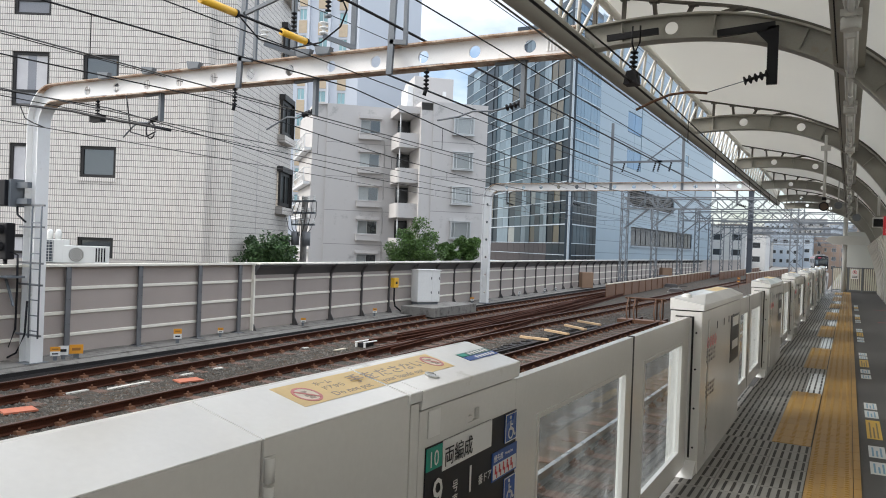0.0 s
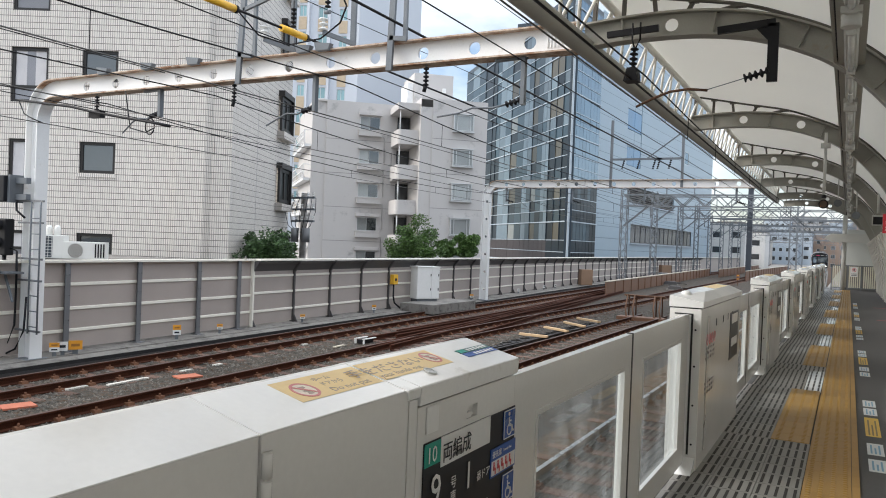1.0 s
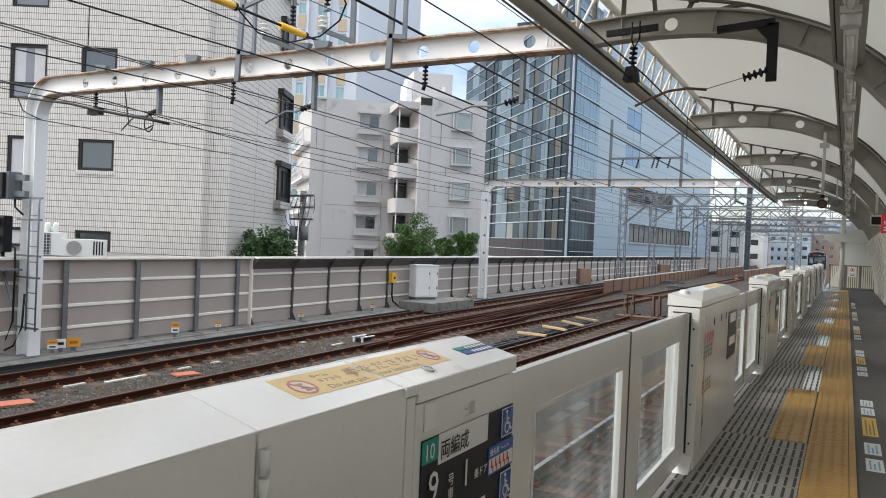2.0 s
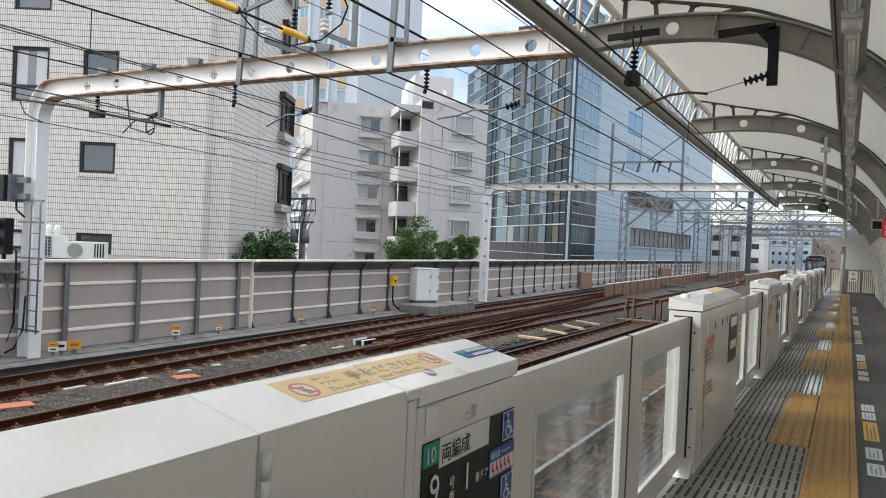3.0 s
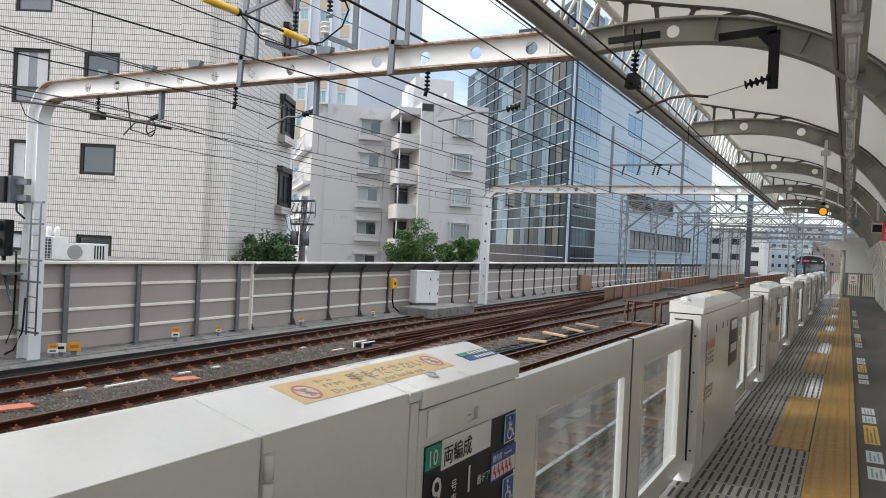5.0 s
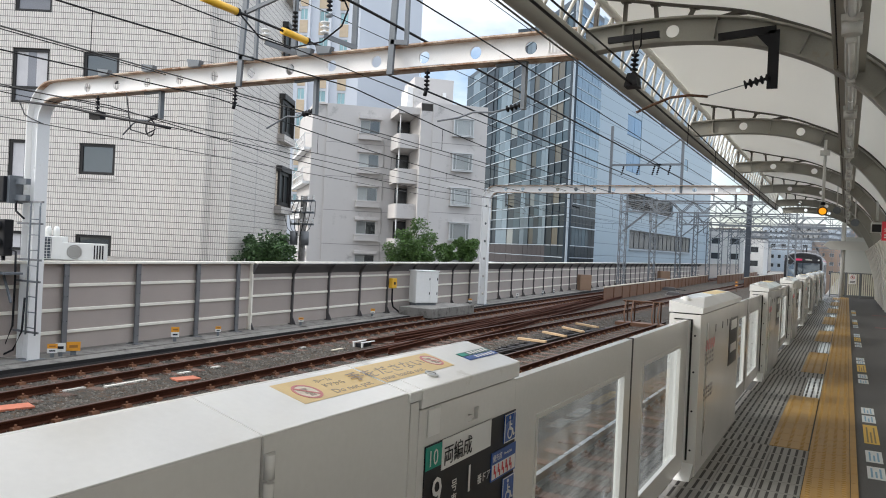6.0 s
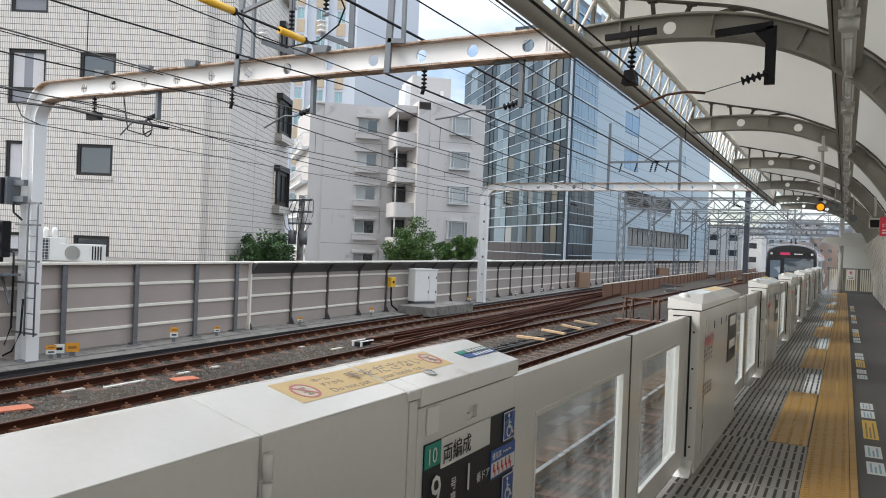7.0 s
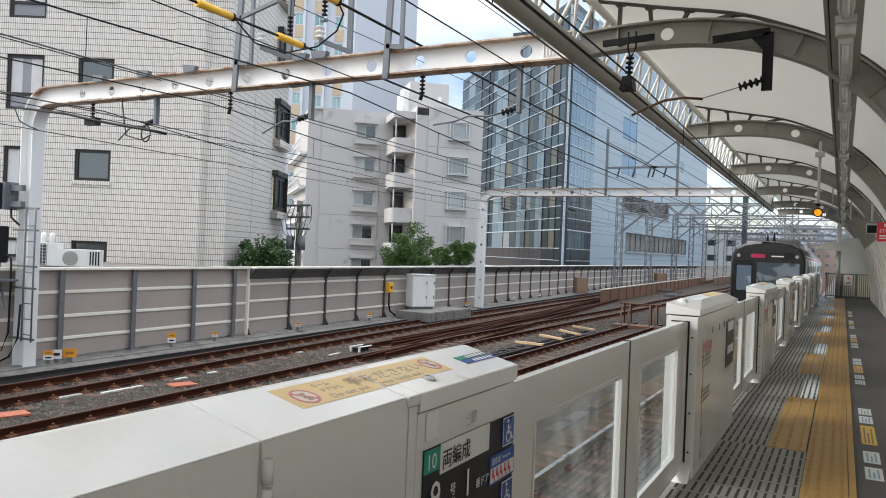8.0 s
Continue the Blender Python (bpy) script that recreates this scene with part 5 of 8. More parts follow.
def make_far_buildings():
    rnd = random.Random(12)
    walls = [mat("far_wall_white", (0.58, 0.57, 0.55), 0.8), mat("far_wall_beige", (0.36, 0.29, 0.22), 0.8), mat("far_wall_grey", (0.26, 0.27, 0.28), 0.8),
             mat("far_wall_brown", (0.28, 0.20, 0.15), 0.8), mat("far_wall_bluegrey", (0.33, 0.38, 0.43), 0.8)]
    small_building(-25.0, 158, 7, 10, 7.6, 0, walls[0], 2, 4, "white rendered low building beyond the viaduct")
    small_building(-24, 176, 8, 10, 6.4, 0, walls[0], 2, 4, "white plastered block beside the railway")
    for i in range(60):
        y = 250 + 420 * (i / 60) + rnd.uniform(-10, 10)
        x = -y * rnd.uniform(-0.01, 0.15) - (8 if y < 330 else 0)
        top = 1.7 + y * rnd.uniform(0.012, 0.048)
        small_building(x, y, rnd.uniform(8, 16), rnd.uniform(8, 14), top, rnd.uniform(-14, 8), rnd.choice(walls), rnd.randint(3, 6), rnd.randint(3, 6),
                       "far town building beyond the railway curve")
# ---------------------------------------------------------------- lettering


def lettering(parent, text, m, size, material, align="LEFT", name="lettering", depth=0.0003, squeeze=1.0):
    cu = bpy.data.curves.new("lettering", "FONT")
    cu.body, cu.size, cu.align_x, cu.extrude = text, size, align, depth
    cu.resolution_u = 2
    ob = new("lettering", cu)
    dg = bpy.context.evaluated_depsgraph_get()
    me = bpy.data.meshes.new_from_object(ob.evaluated_get(dg))
    bpy.data.objects.remove(ob)
    me.materials.clear()
    me.materials.append(material)
    o2 = new(name, me)
    o2.parent = parent
    o2.matrix_basis = m @ Matrix.Diagonal((squeeze, 1, 1, 1))
    return o2


def on_face(y, z, lift=0.008):
    """Lettering pose on the platform side of the doors."""
    return pose(FACE_X + lift, y, z, 90, 0, 90)


def disc(bm, c, r, n=28, inner=0.0, h=0.002, plane="z"):
    """A flat disc or ring."""
    pts = []
    put = (lambda a, b, t: (c[0] + a, c[1] + b, c[2] + t)) if plane == "z" else (lambda a, b, t: (c[0] + t, c[1] + a, c[2] + b)) if plane == "x" else (lambda a, b, t: (c[0] + a, c[1] + t, c[2] + b))
    O = [[bm.verts.new(put(r * math.cos(math.tau * k / n), r * math.sin(math.tau * k / n), t)) for k in range(n)] for t in (0, h)]
    if inner:
        I = [[bm.verts.new(put(inner * math.cos(math.tau * k / n), inner * math.sin(math.tau * k / n), t)) for k in range(n)] for t in (0, h)]
    for k in range(n):
        j = (k + 1) % n
        bm.faces.new((O[0][k], O[0][j], O[1][j], O[1][k]))
        if inner:
            bm.faces.new((O[1][k], O[1][j], I[1][j], I[1][k]))
            bm.faces.new((I[0][k], I[1][k], I[1][j], I[0][j]))
    if not inner:
        bm.faces.new(O[1])


def wheelchair(parent, y, z, s):
    face_plate(parent, "access_plate", y, y + s, z, z + s, SIGNBLUE, 0.008)
    bm = bmesh.new()
    x = FACE_X + 0.0085
    disc(bm, (x, y + s * 0.47, z + s * 0.30), s * 0.22, 20, s * 0.17, 0.0015, "x")
    disc(bm, (x, y + s * 0.42, z + s * 0.85), s * 0.07, 12, 0, 0.0015, "x")
    for a, b, w in (((0.42, 0.74), (0.44, 0.42), 0.08), ((0.44, 0.44), (0.68, 0.40), 0.07), ((0.68, 0.42), (0.78, 0.18), 0.07), ((0.43, 0.60), (0.62, 0.58), 0.06), ((0.78, 0.18), (0.88, 0.22), 0.05)):
        beam(bm, (x + 0.001, y + a[0] * s, z + a[1] * s), (x + 0.001, y + b[0] * s, z + b[1] * s), w * s, 0.001, (1, 0, 0))
    part("access_symbol", bm, SIGNWHITE, parent)
    bm = bmesh.new()
    for a, b, c, d in ((0, 1, 0, 0.03), (0, 1, 0.97, 1), (0, 0.03, 0.03, 0.97), (0.97, 1, 0.03, 0.97)):
        box(bm, x - 0.001, x + 0.001, y + a * s, y + b * s, z + c * s, z + d * s)
    part("access_border", bm, SIGNWHITE, parent)


def make_first_housing():
    """The housing beside the camera: flat lid in three lengths, service hatch, hinge, car and door number panel."""
    t = thing("door_housing", "white enamel platform door housing with number panel and yellow warning sticker", "platform door", pose(0, 0, 0), "platform screen doors")
    x1, x0, y0, y1 = FACE_X, FACE_X - 0.345, -0.6, 2.355
    bm = bmesh.new()
    box(bm, x0 + 0.01, x1, y0, 1.098, 0.0, 1.2962)
    part("side_panel", bm, DOORGREY, t, soften=0.004)
    bm = bmesh.new()
    box(bm, x0 + 0.01, x1, 1.104, 1.651, 0.0, 1.2962)
    part("hatch_panel", bm, DOORGREY, t, soften=0.004)
    bm = bmesh.new()
    box(bm, x0 + 0.01, x1, 1.655, 1.697, 0.0, 1.268)
    part("edge_panel", bm, DOORGREY, t, soften=0.002)
    bm = bmesh.new()
    box(bm, x0 + 0.01, x1, 1.70, y1 - 0.005, 0.0, 1.243)
    fp = part("number_side", bm, DOORGREY, t, soften=0.004)
    cut = bmesh.new()
    box(cut, x1 - 0.03, x1 + 0.05, 1.99, 2.06, 1.160, 1.197)
    cutter(fp, cut)
    bm = bmesh.new()
    box(bm, x1 - 0.024, x1 - 0.014, 1.985, 2.065, 1.155, 1.2)
    box(bm, x1 - 0.016, x1 - 0.004, 1.99, 2.028, 1.16, 1.176)
    part("latch", bm, DOORGREY, t)
    bm = bmesh.new()
    box(bm, x0 + 0.03, x1 - 0.05, y0 + 0.02, y1 - 0.02, 0.02, 1.26)
    part("inner_frame", bm, DARKSEAM, t)
    # lid: slopes up from the platform side to a ridge
    lid_cut = [(x1 - 0.002, 1.2955), (x1 + 0.0006, 1.2965), (x1 - 0.001, 1.2985), (-1.16, 1.3445), (-1.175, 1.3445), (x0, 1.30), (x0, 1.2955)]
    for a, b in ((y0, 1.099), (1.103, 1.636)):
        bm = bmesh.new()
        prism(bm, lid_cut, "y", a, b)
        part("lid", bm, WHITE, t)
    bm = bmesh.new()
    prism(bm, [(x1 + 0.006, 1.249), (x1 + 0.008, 1.2965), (x1 + 0.005, 1.2995), (-1.16, 1.3465), (-1.175, 1.3465), (x0, 1.30), (x0, 1.249)], "y", 1.70, y1)
    prism(bm, [(x1 + 0.005, 1.273), (x1 + 0.007, 1.2955), (x1 + 0.004, 1.2990), (-1.16, 1.3460), (-1.175, 1.3460), (x0, 1.30), (x0, 1.273)], "y", 1.640, 1.6995)
    part("lid", bm, WHITE, t)
    # hinge
    bm = bmesh.new()
    for k in range(6):
        z = 1.262 - 0.055 * k
        tube(bm, [(x1 + 0.008, 1.113, z), (x1 + 0.008, 1.113, z - 0.048)], 0.011, 10)
    box(bm, x1, x1 + 0.004, 1.113, 1.135, 0.95, 1.262)
    part("hinge", bm, DOORGREY, t)
    # things stuck to the sloped lid: drawn flat, then tilted about its front edge
    slope = Matrix.Translation((FACE_X + 0.005, 0, 1.2995)) @ Matrix.Rotation(math.atan(0.2411), 4, "Y")
    near_slope = Matrix.Translation((FACE_X - 0.001, 0, 1.2985)) @ Matrix.Rotation(math.atan(0.2434), 4, "Y") @ Matrix.Translation((0.006, 0, 0.0))
    bm = bmesh.new()
    disc(bm, (-0.057, 1.845, 0.0012), 0.020, 20, 0.013, 0.004)
    disc(bm, (-0.057, 1.845, 0.0012), 0.011, 16, 0, 0.003)
    part("lid_lock", bm, STAINLESS, t, at=slope)
    # number panel
    face_plate(t, "number_panel", 1.733, 2.348, 0.62, 1.1395, SIGNBLACK, 0.004, "black car and door number panel")
    face_plate(t, "panel_step", 1.733, 2.15, 1.1385, 1.142, SIGNBLACK, 0.0045)
    face_plate(t, "green_plate", 1.735, 1.823, 1.076, 1.138, SIGNGREEN, 0.006)
    face_plate(t, "white_plate", 1.826, 2.148, 1.058, 1.142, SIGNWHITE, 0.006)
    face_plate(t, "white_plate", 1.826, 2.148, 0.80, 0.885, SIGNWHITE, 0.006)
    face_plate(t, "small_sticker", 1.742, 1.808, 1.165, 1.238, SIGNWHITE, 0.004)
    lettering(t, "10", on_face(1.742, 1.085), 0.062, SIGNWHITE, squeeze=0.95)
    lettering(t, "両編成", on_face(1.832, 1.073), 0.060, SIGNBLACK)
    lettering(t, "9", on_face(1.768, 0.955), 0.135, SIGNWHITE, squeeze=0.95)
    lettering(t, "1", on_face(1.972, 0.955), 0.115, SIGNWHITE)
    lettering(t, "号", on_face(1.885, 0.985), 0.038, SIGNWHITE)
    lettering(t, "車", on_face(1.885, 0.944), 0.038, SIGNWHITE)
    lettering(t, "番ドア", on_face(2.056, 0.962), 0.032, SIGNWHITE)
    wheelchair(t, 2.25, 1.044, 0.092)
    wheelchair(t, 2.255, 0.835, 0.092)
    face_plate(t, "priority_plate", 2.157, 2.352, 0.940, 1.031, SIGNBLUE, 0.008)
    face_plate(t, "priority_field", 2.163, 2.346, 0.946, 0.992, SIGNWHITE, 0.009)
    lettering(t, "優先席", on_face(2.165, 1.003, 0.0095), 0.024, SIGNWHITE)
    lettering(t, "Priority Seat", on_face(2.25, 1.008, 0.0095), 0.013, SIGNWHITE)
    for k in range(5):
        bm = bmesh.new()
        y = 2.170 + k * 0.031
        x = FACE_X + 0.0095
        disc(bm, (x, y + 0.008, 0.985), 0.0045, 8, 0, 0.001, "x")
        box(bm, x, x + 0.001, y + 0.004, y + 0.013, 0.962, 0.980)
        box(bm, x, x + 0.001, y + 0.013, y + 0.022, 0.962, 0.969)
        box(bm, x, x + 0.001, y + 0.017, y + 0.022, 0.949, 0.963)
        part("seat_symbol", bm, SIGNRED, t)
    # warning sticker on the lid
    for ya, yb in ((1.31, 1.634), (1.641, 2.02)):
        bm = bmesh.new()
        box(bm, -0.182, -0.074, ya, yb, 0.0004, 0.0008)
        part("warning_sticker", bm, STICKER, t, "yellow sticker saying not to put hands out", at=slope if ya > 1.5 else near_slope)
    top = lambda q, y: (slope if y > 1.5 else near_slope) @ pose(-q, y, 0.0010, 0, 0, 90)
    lettering(t, "手をださない", top(0.118, 1.555), 0.050, STICKERINK, squeeze=1.25)
    lettering(t, "ホーム", top(0.150, 1.44), 0.022, STICKERINK)
    lettering(t, "ドアから", top(0.122, 1.44), 0.022, STICKERINK)
    lettering(t, "Do not put", top(0.086, 1.44), 0.030, STICKERINK, squeeze=1.15)
    lettering(t, "your hands out.", top(0.086, 1.648), 0.030, STICKERINK, squeeze=1.15)
    for q, cy in ((0.122, 1.373), (0.130, 1.972)):
        bm = bmesh.new()
        disc(bm, (-q, cy, 0.0010), 0.038, 32, 0.031, 0.0006)
        beam(bm, (-q - 0.023, cy - 0.023, 0.0018), (-q + 0.023, cy + 0.023, 0.0018), 0.007, 0.0005)
        part("prohibition_ring", bm, mat("sticker_red", (0.62, 0.22, 0.22), 0.4), t, at=slope if cy > 1.5 else near_slope)
        bm = bmesh.new()
        disc(bm, (-q, cy, 0.0008), 0.031, 28, 0, 0.0004)
        part("ring_field", bm, mat("sticker_pale", (0.74, 0.66, 0.56), 0.4), t, at=slope if cy > 1.5 else near_slope)
        bm = bmesh.new()
        for a, b in (((-0.013, -0.012), (-0.013, 0.012)), ((0.006, -0.012), (0.008, 0.012)), ((-0.013, 0.0), (0.019, 0.0)), ((0.019, -0.008), (0.019, 0.009))):
            beam(bm, (-q + a[0], cy + a[1], 0.0014), (-q + b[0], cy + b[1], 0.0014), 0.008, 0.0004)
        part("ring_symbol", bm, STICKERINK, t, at=slope if cy > 1.5 else near_slope)
    # stop-position plates at the end of the lid
    for q, mt in ((0.108, SIGNGREEN), (0.079, SIGNBLUE)):
        bm = bmesh.new()
        box(bm, -q - 0.026, -q, 2.135, 2.352, 0.0006, 0.0016)
        part("lid_plate", bm, mt if mt is SIGNBLUE else mat("plate_dark_green", (0.03, 0.12, 0.11), 0.3), t, at=slope)
        bm = bmesh.new()
        for k in range(6):
            box(bm, -q - 0.021, -q - 0.005, 2.20 + 0.024 * k, 2.215 + 0.024 * k, 0.0016, 0.002)
        part("plate_bars", bm, SIGNWHITE, t, at=slope)
        bm = bmesh.new()
        box(bm, -q - 0.024, -q - 0.002, 2.14, 2.185, 0.0016, 0.002)
        part("plate_mark", bm, SIGNGREEN if mt is SIGNGREEN else SIGNBLUE, t, at=slope)
    return t


NOTICEGREY = mat("notice_grey", (0.26, 0.25, 0.25), 0.5)


def dress_housings(boxes):
    """Number panels, warning marks, bolts and vents on the other housings."""
    for i, b in enumerate(boxes[1:]):
        face_plate(b, "number_panel", 1.62, 2.20, 0.66, 1.11, SIGNBLACK, 0.004)
        face_plate(b, "white_plate", 1.72, 2.12, 1.00, 1.09, SIGNWHITE, 0.006)
        face_plate(b, "white_plate", 1.72, 2.12, 0.78, 0.86, SIGNWHITE, 0.006)
        for k in range(4):
            bm = bmesh.new()
            disc(bm, (FACE_X + 0.004, 0.30 + k * 0.12, 0.98), 0.045, 20, 0.036, 0.001, "x")
            beam(bm, (FACE_X + 0.005, 0.27 + k * 0.12, 0.95), (FACE_X + 0.005, 0.33 + k * 0.12, 1.01), 0.009, 0.001, (1, 0, 0))
            part("warning_mark", bm, SIGNRED, b)
            for z in (0.90, 0.62):
                for r in range(3):
                    face_plate(b, "notice_bar", 0.26 + k * 0.12, 0.34 + k * 0.12, z - 0.04 * r, z - 0.04 * r + 0.02, NOTICEGREY, 0.004)
        bm = bmesh.new()
        for y in (0.75, 1.15, 1.45, 1.75):
            box(bm, FACE_X - 0.001, FACE_X + 0.003, y, y + 0.025, 1.06, 1.12)
        part("slots", bm, SIGNBLACK, b)
        bm = bmesh.new()
        for z in (0.2, 0.5, 0.8, 1.08):
            tube(bm, [(FACE_X - 0.04, -0.004, z), (FACE_X - 0.04, 0.002, z)], 0.008, 8)
        part("bolt_heads", bm, SIGNBLACK, b)
        bm = bmesh.new()
        box(bm, FACE_X - 0.20, FACE_X - 0.06, -0.004, 0.0, 1.195, 1.205)
        box(bm, FACE_X - 0.075, FACE_X - 0.06, -0.004, 0.0, 0.12, 1.195)
        part("leaf_slot", bm, DARKSEAM, b)
        bm = bmesh.new()
        box(bm, -0.055, 0.055, 1.25, 2.05, 0.0, 0.0012)
        part("lid_sticker", bm, STICKER, b, at=pose(FACE_X - 0.145, 0, 1.3566, 0, math.degrees(math.atan(0.012 / 0.13)), 0))
        bm = bmesh.new()
        tube(bm, [(FACE_X - 0.17, 0.26, 1.30), (FACE_X - 0.17, 0.26, 1.352), (FACE_X - 0.17, 0.26, 1.366)], [0.05, 0.04, 0.015], 12)
        part("lid_sensor", bm, WHITE, b)


# ---------------------------------------------------------------- platform surface


def make_platform_surface():
    f = thing("tactile_paving", "platform edge paving of barred grey tiles and yellow tactile tiles", "paving", kind="structure")
    # grey barred tile 0.3 x 0.3
    s = 0.296

    def barred(name, base, w=s):
        bm = bmesh.new()
        box(bm, 0, w, 0, s, -0.012, 0.0)
        k0 = len(bm.faces)
        n = 5 if w > 0.25 else 3
        for k in range(n):
            x = w * (k + 0.5) / n
            box(bm, x - 0.010, x + 0.010, 0.02, s - 0.03, 0.0005, 0.0022)
        me = mesh_of(name, bm, [base, BARDARK])
        for i, p in enumerate(me.polygons):
            p.material_index = 1 if i >= k0 else 0
        return me

    def studded(name, base, w=s, cols=4):
        bm = bmesh.new()
        box(bm, 0, w, 0, s, -0.012, 0.0)
        k0 = len(bm.faces)
        for k in range(cols):
            x = w * (k + 0.5) / cols
            for r in range(5):
                y = s * (r + 0.5) / 5
                q = [bm.verts.new((x + a * 0.019, y + b * 0.019, 0)) for a, b in ((-1, -1), (1, -1), (1, 1), (-1, 1))]
                w2 = [bm.verts.new((x + a * 0.010, y + b * 0.010, 0.005)) for a, b in ((-1, -1), (1, -1), (1, 1), (-1, 1))]
                bm.faces.new(w2)
                for e in range(4):
                    bm.faces.new((q[e], q[(e + 1) % 4], w2[(e + 1) % 4], w2[e]))
        return mesh_of(name, bm, base)

    grey, white = barred("grey_tile", GREYTILE), barred("white_tile", WHITETILE, 0.19)
    yel = studded("yellow_tile", YELLOWTILE, 0.316, 4)
    yel2 = studded("yellow_wide_tile", YELLOWTILE, 0.318, 3)
    bm = bmesh.new()
    box(bm, 0, 0.05, 0, s, -0.012, 0.004)
    edge = mesh_of("yellow_border", bm, YELLOWTILE)
    rnd = random.Random(2)
    y = 3.6
    while y < 44.2:
        tilt = pose(0, 0, 0, rnd.uniform(-0.1, 0.1), rnd.uniform(-0.1, 0.1), 0)
        piece("yellow_tile", yel, f, pose(-0.233, y, 0.002) @ tilt)
        piece("yellow_border", edge, f, pose(0.088, y, 0.002))
        ph = (y - 7.2) % 5.5
        wide = y > 7.1 and ph < 3.1
        if wide:
            piece("yellow_tile", yel2, f, pose(-0.565, y, 0.002) @ tilt)
            piece("grey_tile", grey, f, pose(-0.865, y, 0.0))
        else:
            piece("white_tile" if y > 7 and ph < 5.1 else "grey_tile", white if y > 7 and ph < 5.1 else grey, f, pose(-0.43 if y > 7 and ph < 5.1 else -0.535, y, 0.0) @ tilt)
            piece("grey_tile", grey, f, pose(-0.735 if y > 7 and ph < 5.1 else -0.835, y, 0.0) @ tilt)
        piece("grey_tile", grey, f, pose(-1.165 if wide else -1.035 if y > 7 and ph < 5.1 else -1.135, y, -0.001))
        y += 0.3
    # stickers beside the yellow line
    bars = mat("sticker_blue_bars", (0.10, 0.28, 0.42), 0.4)
    dark = mat("sticker_dark_bars", (0.16, 0.12, 0.05), 0.5)
    for base in (6.9, 12.4, 17.9, 23.4, 28.9):
        for dy, ln, kind in ((0.0, 0.42, 0), (0.58, 0.46, 0), (1.35, 0.95, 1), (2.45, 0.42, 0), (2.98, 0.42, 0)):
            t = thing("floor_sticker", "yellow floor sticker with dark bars beside the tactile line" if kind else "white floor sticker with blue bars beside the tactile line", "floor sticker", pose(0.21, base + dy, 0), "floor stickers")
            bm = bmesh.new()
            box(bm, 0, 0.13, 0, ln, -0.011, -0.0095)
            part("sheet", bm, mat("sticker_white_floor", (0.62, 0.64, 0.63), 0.5) if not kind else mat("sticker_yellow_floor", (0.66, 0.42, 0.06), 0.5), t)
            for k in range(3):
                bm = bmesh.new()
                box(bm, 0.025 + 0.032 * k, 0.04 + 0.032 * k, 0.05, ln * (0.86 if k != 1 else 0.6), -0.0095, -0.0088)
                part("bar", bm, dark if kind else bars, t)
    for x, y, w in ((0.75, 24.0, 0.9), (0.8, 30.0, 0.9)):
        t = thing("queue_mark", "faded red queue marking painted on the asphalt", "floor marking", pose(x, y, 0))
        bm = bmesh.new()
        box(bm, 0, w, 0, 0.10, -0.0118, -0.0105)
        part("paint", bm, mat("red_floor_paint", (0.42, 0.06, 0.07), 0.7, 0, 0.2, 9), t)


# ---------------------------------------------------------------- canopy fittings and platform end
PALESTEEL = mat("pale_grey_steel", (0.55, 0.55, 0.52), 0.45, 0, 0.06, 2)
TUBEGLASS = mat("fluorescent_tube", (0.75, 0.75, 0.72), 0.25, 0, 0.02)


def make_lights():
    for k in range(9):
        y = 3.6 + 4.4 * k
        t = thing("strip_light", "unlit fluorescent strip light under the canopy trunking", "strip light", pose(-0.06, y, 3.93), "strip lights")
        bm = bmesh.new()
        prism(bm, [(-0.07, 0.0), (0.07, 0.0), (0.05, -0.07), (-0.05, -0.07)], "y", 0.0, 3.8)
        part("housing", bm, PALESTEEL, t)
        bm = bmesh.new()
        for s in (0.05, 2.0):
            tube(bm, [(0, s, -0.10), (0, s + 1.7, -0.10)], 0.03, 10)
        part("tube", bm, TUBEGLASS, t)
        for s in (0.03, 1.76, 1.98, 3.71):
            bm = bmesh.new()
            box(bm, -0.045, 0.045, s, s + 0.05, -0.15, -0.07)
            part("end_cap", bm, PALESTEEL, t)
        bm = bmesh.new()
        box(bm, -0.09, 0.09, 4.0, 4.2, -0.06, 0.0)
        tube(bm, [(0, 4.1, -0.06), (0, 4.1, -0.17)], 0.085, 16)
        part("detector", bm, PALESTEEL, t)
    t = thing("cable_trunking", "grey cable trunking running along the canopy", "trunking")
    bm = bmesh.new()
    box(bm, -0.19, 0.08, -10, 41, 3.93, 4.02)
    box(bm, -0.24, -0.21, -10, 41, 3.96, 4.0)
    part("tray", bm, CANOPY, t)
    bm = bmesh.new()
    for y in RIB_Y:
        for dx in (-0.19, 0.06):
            beam(bm, (dx, y, 4.0), (dx, y, 4.15), 0.03, 0.03, (1, 0, 0))
    for x in (-0.2, -0.14, 0.0):
        tube(bm, [(x, -10, 4.04), (x, 41, 4.04)], 0.014, 6)
    part("cables", bm, BLACK, t)


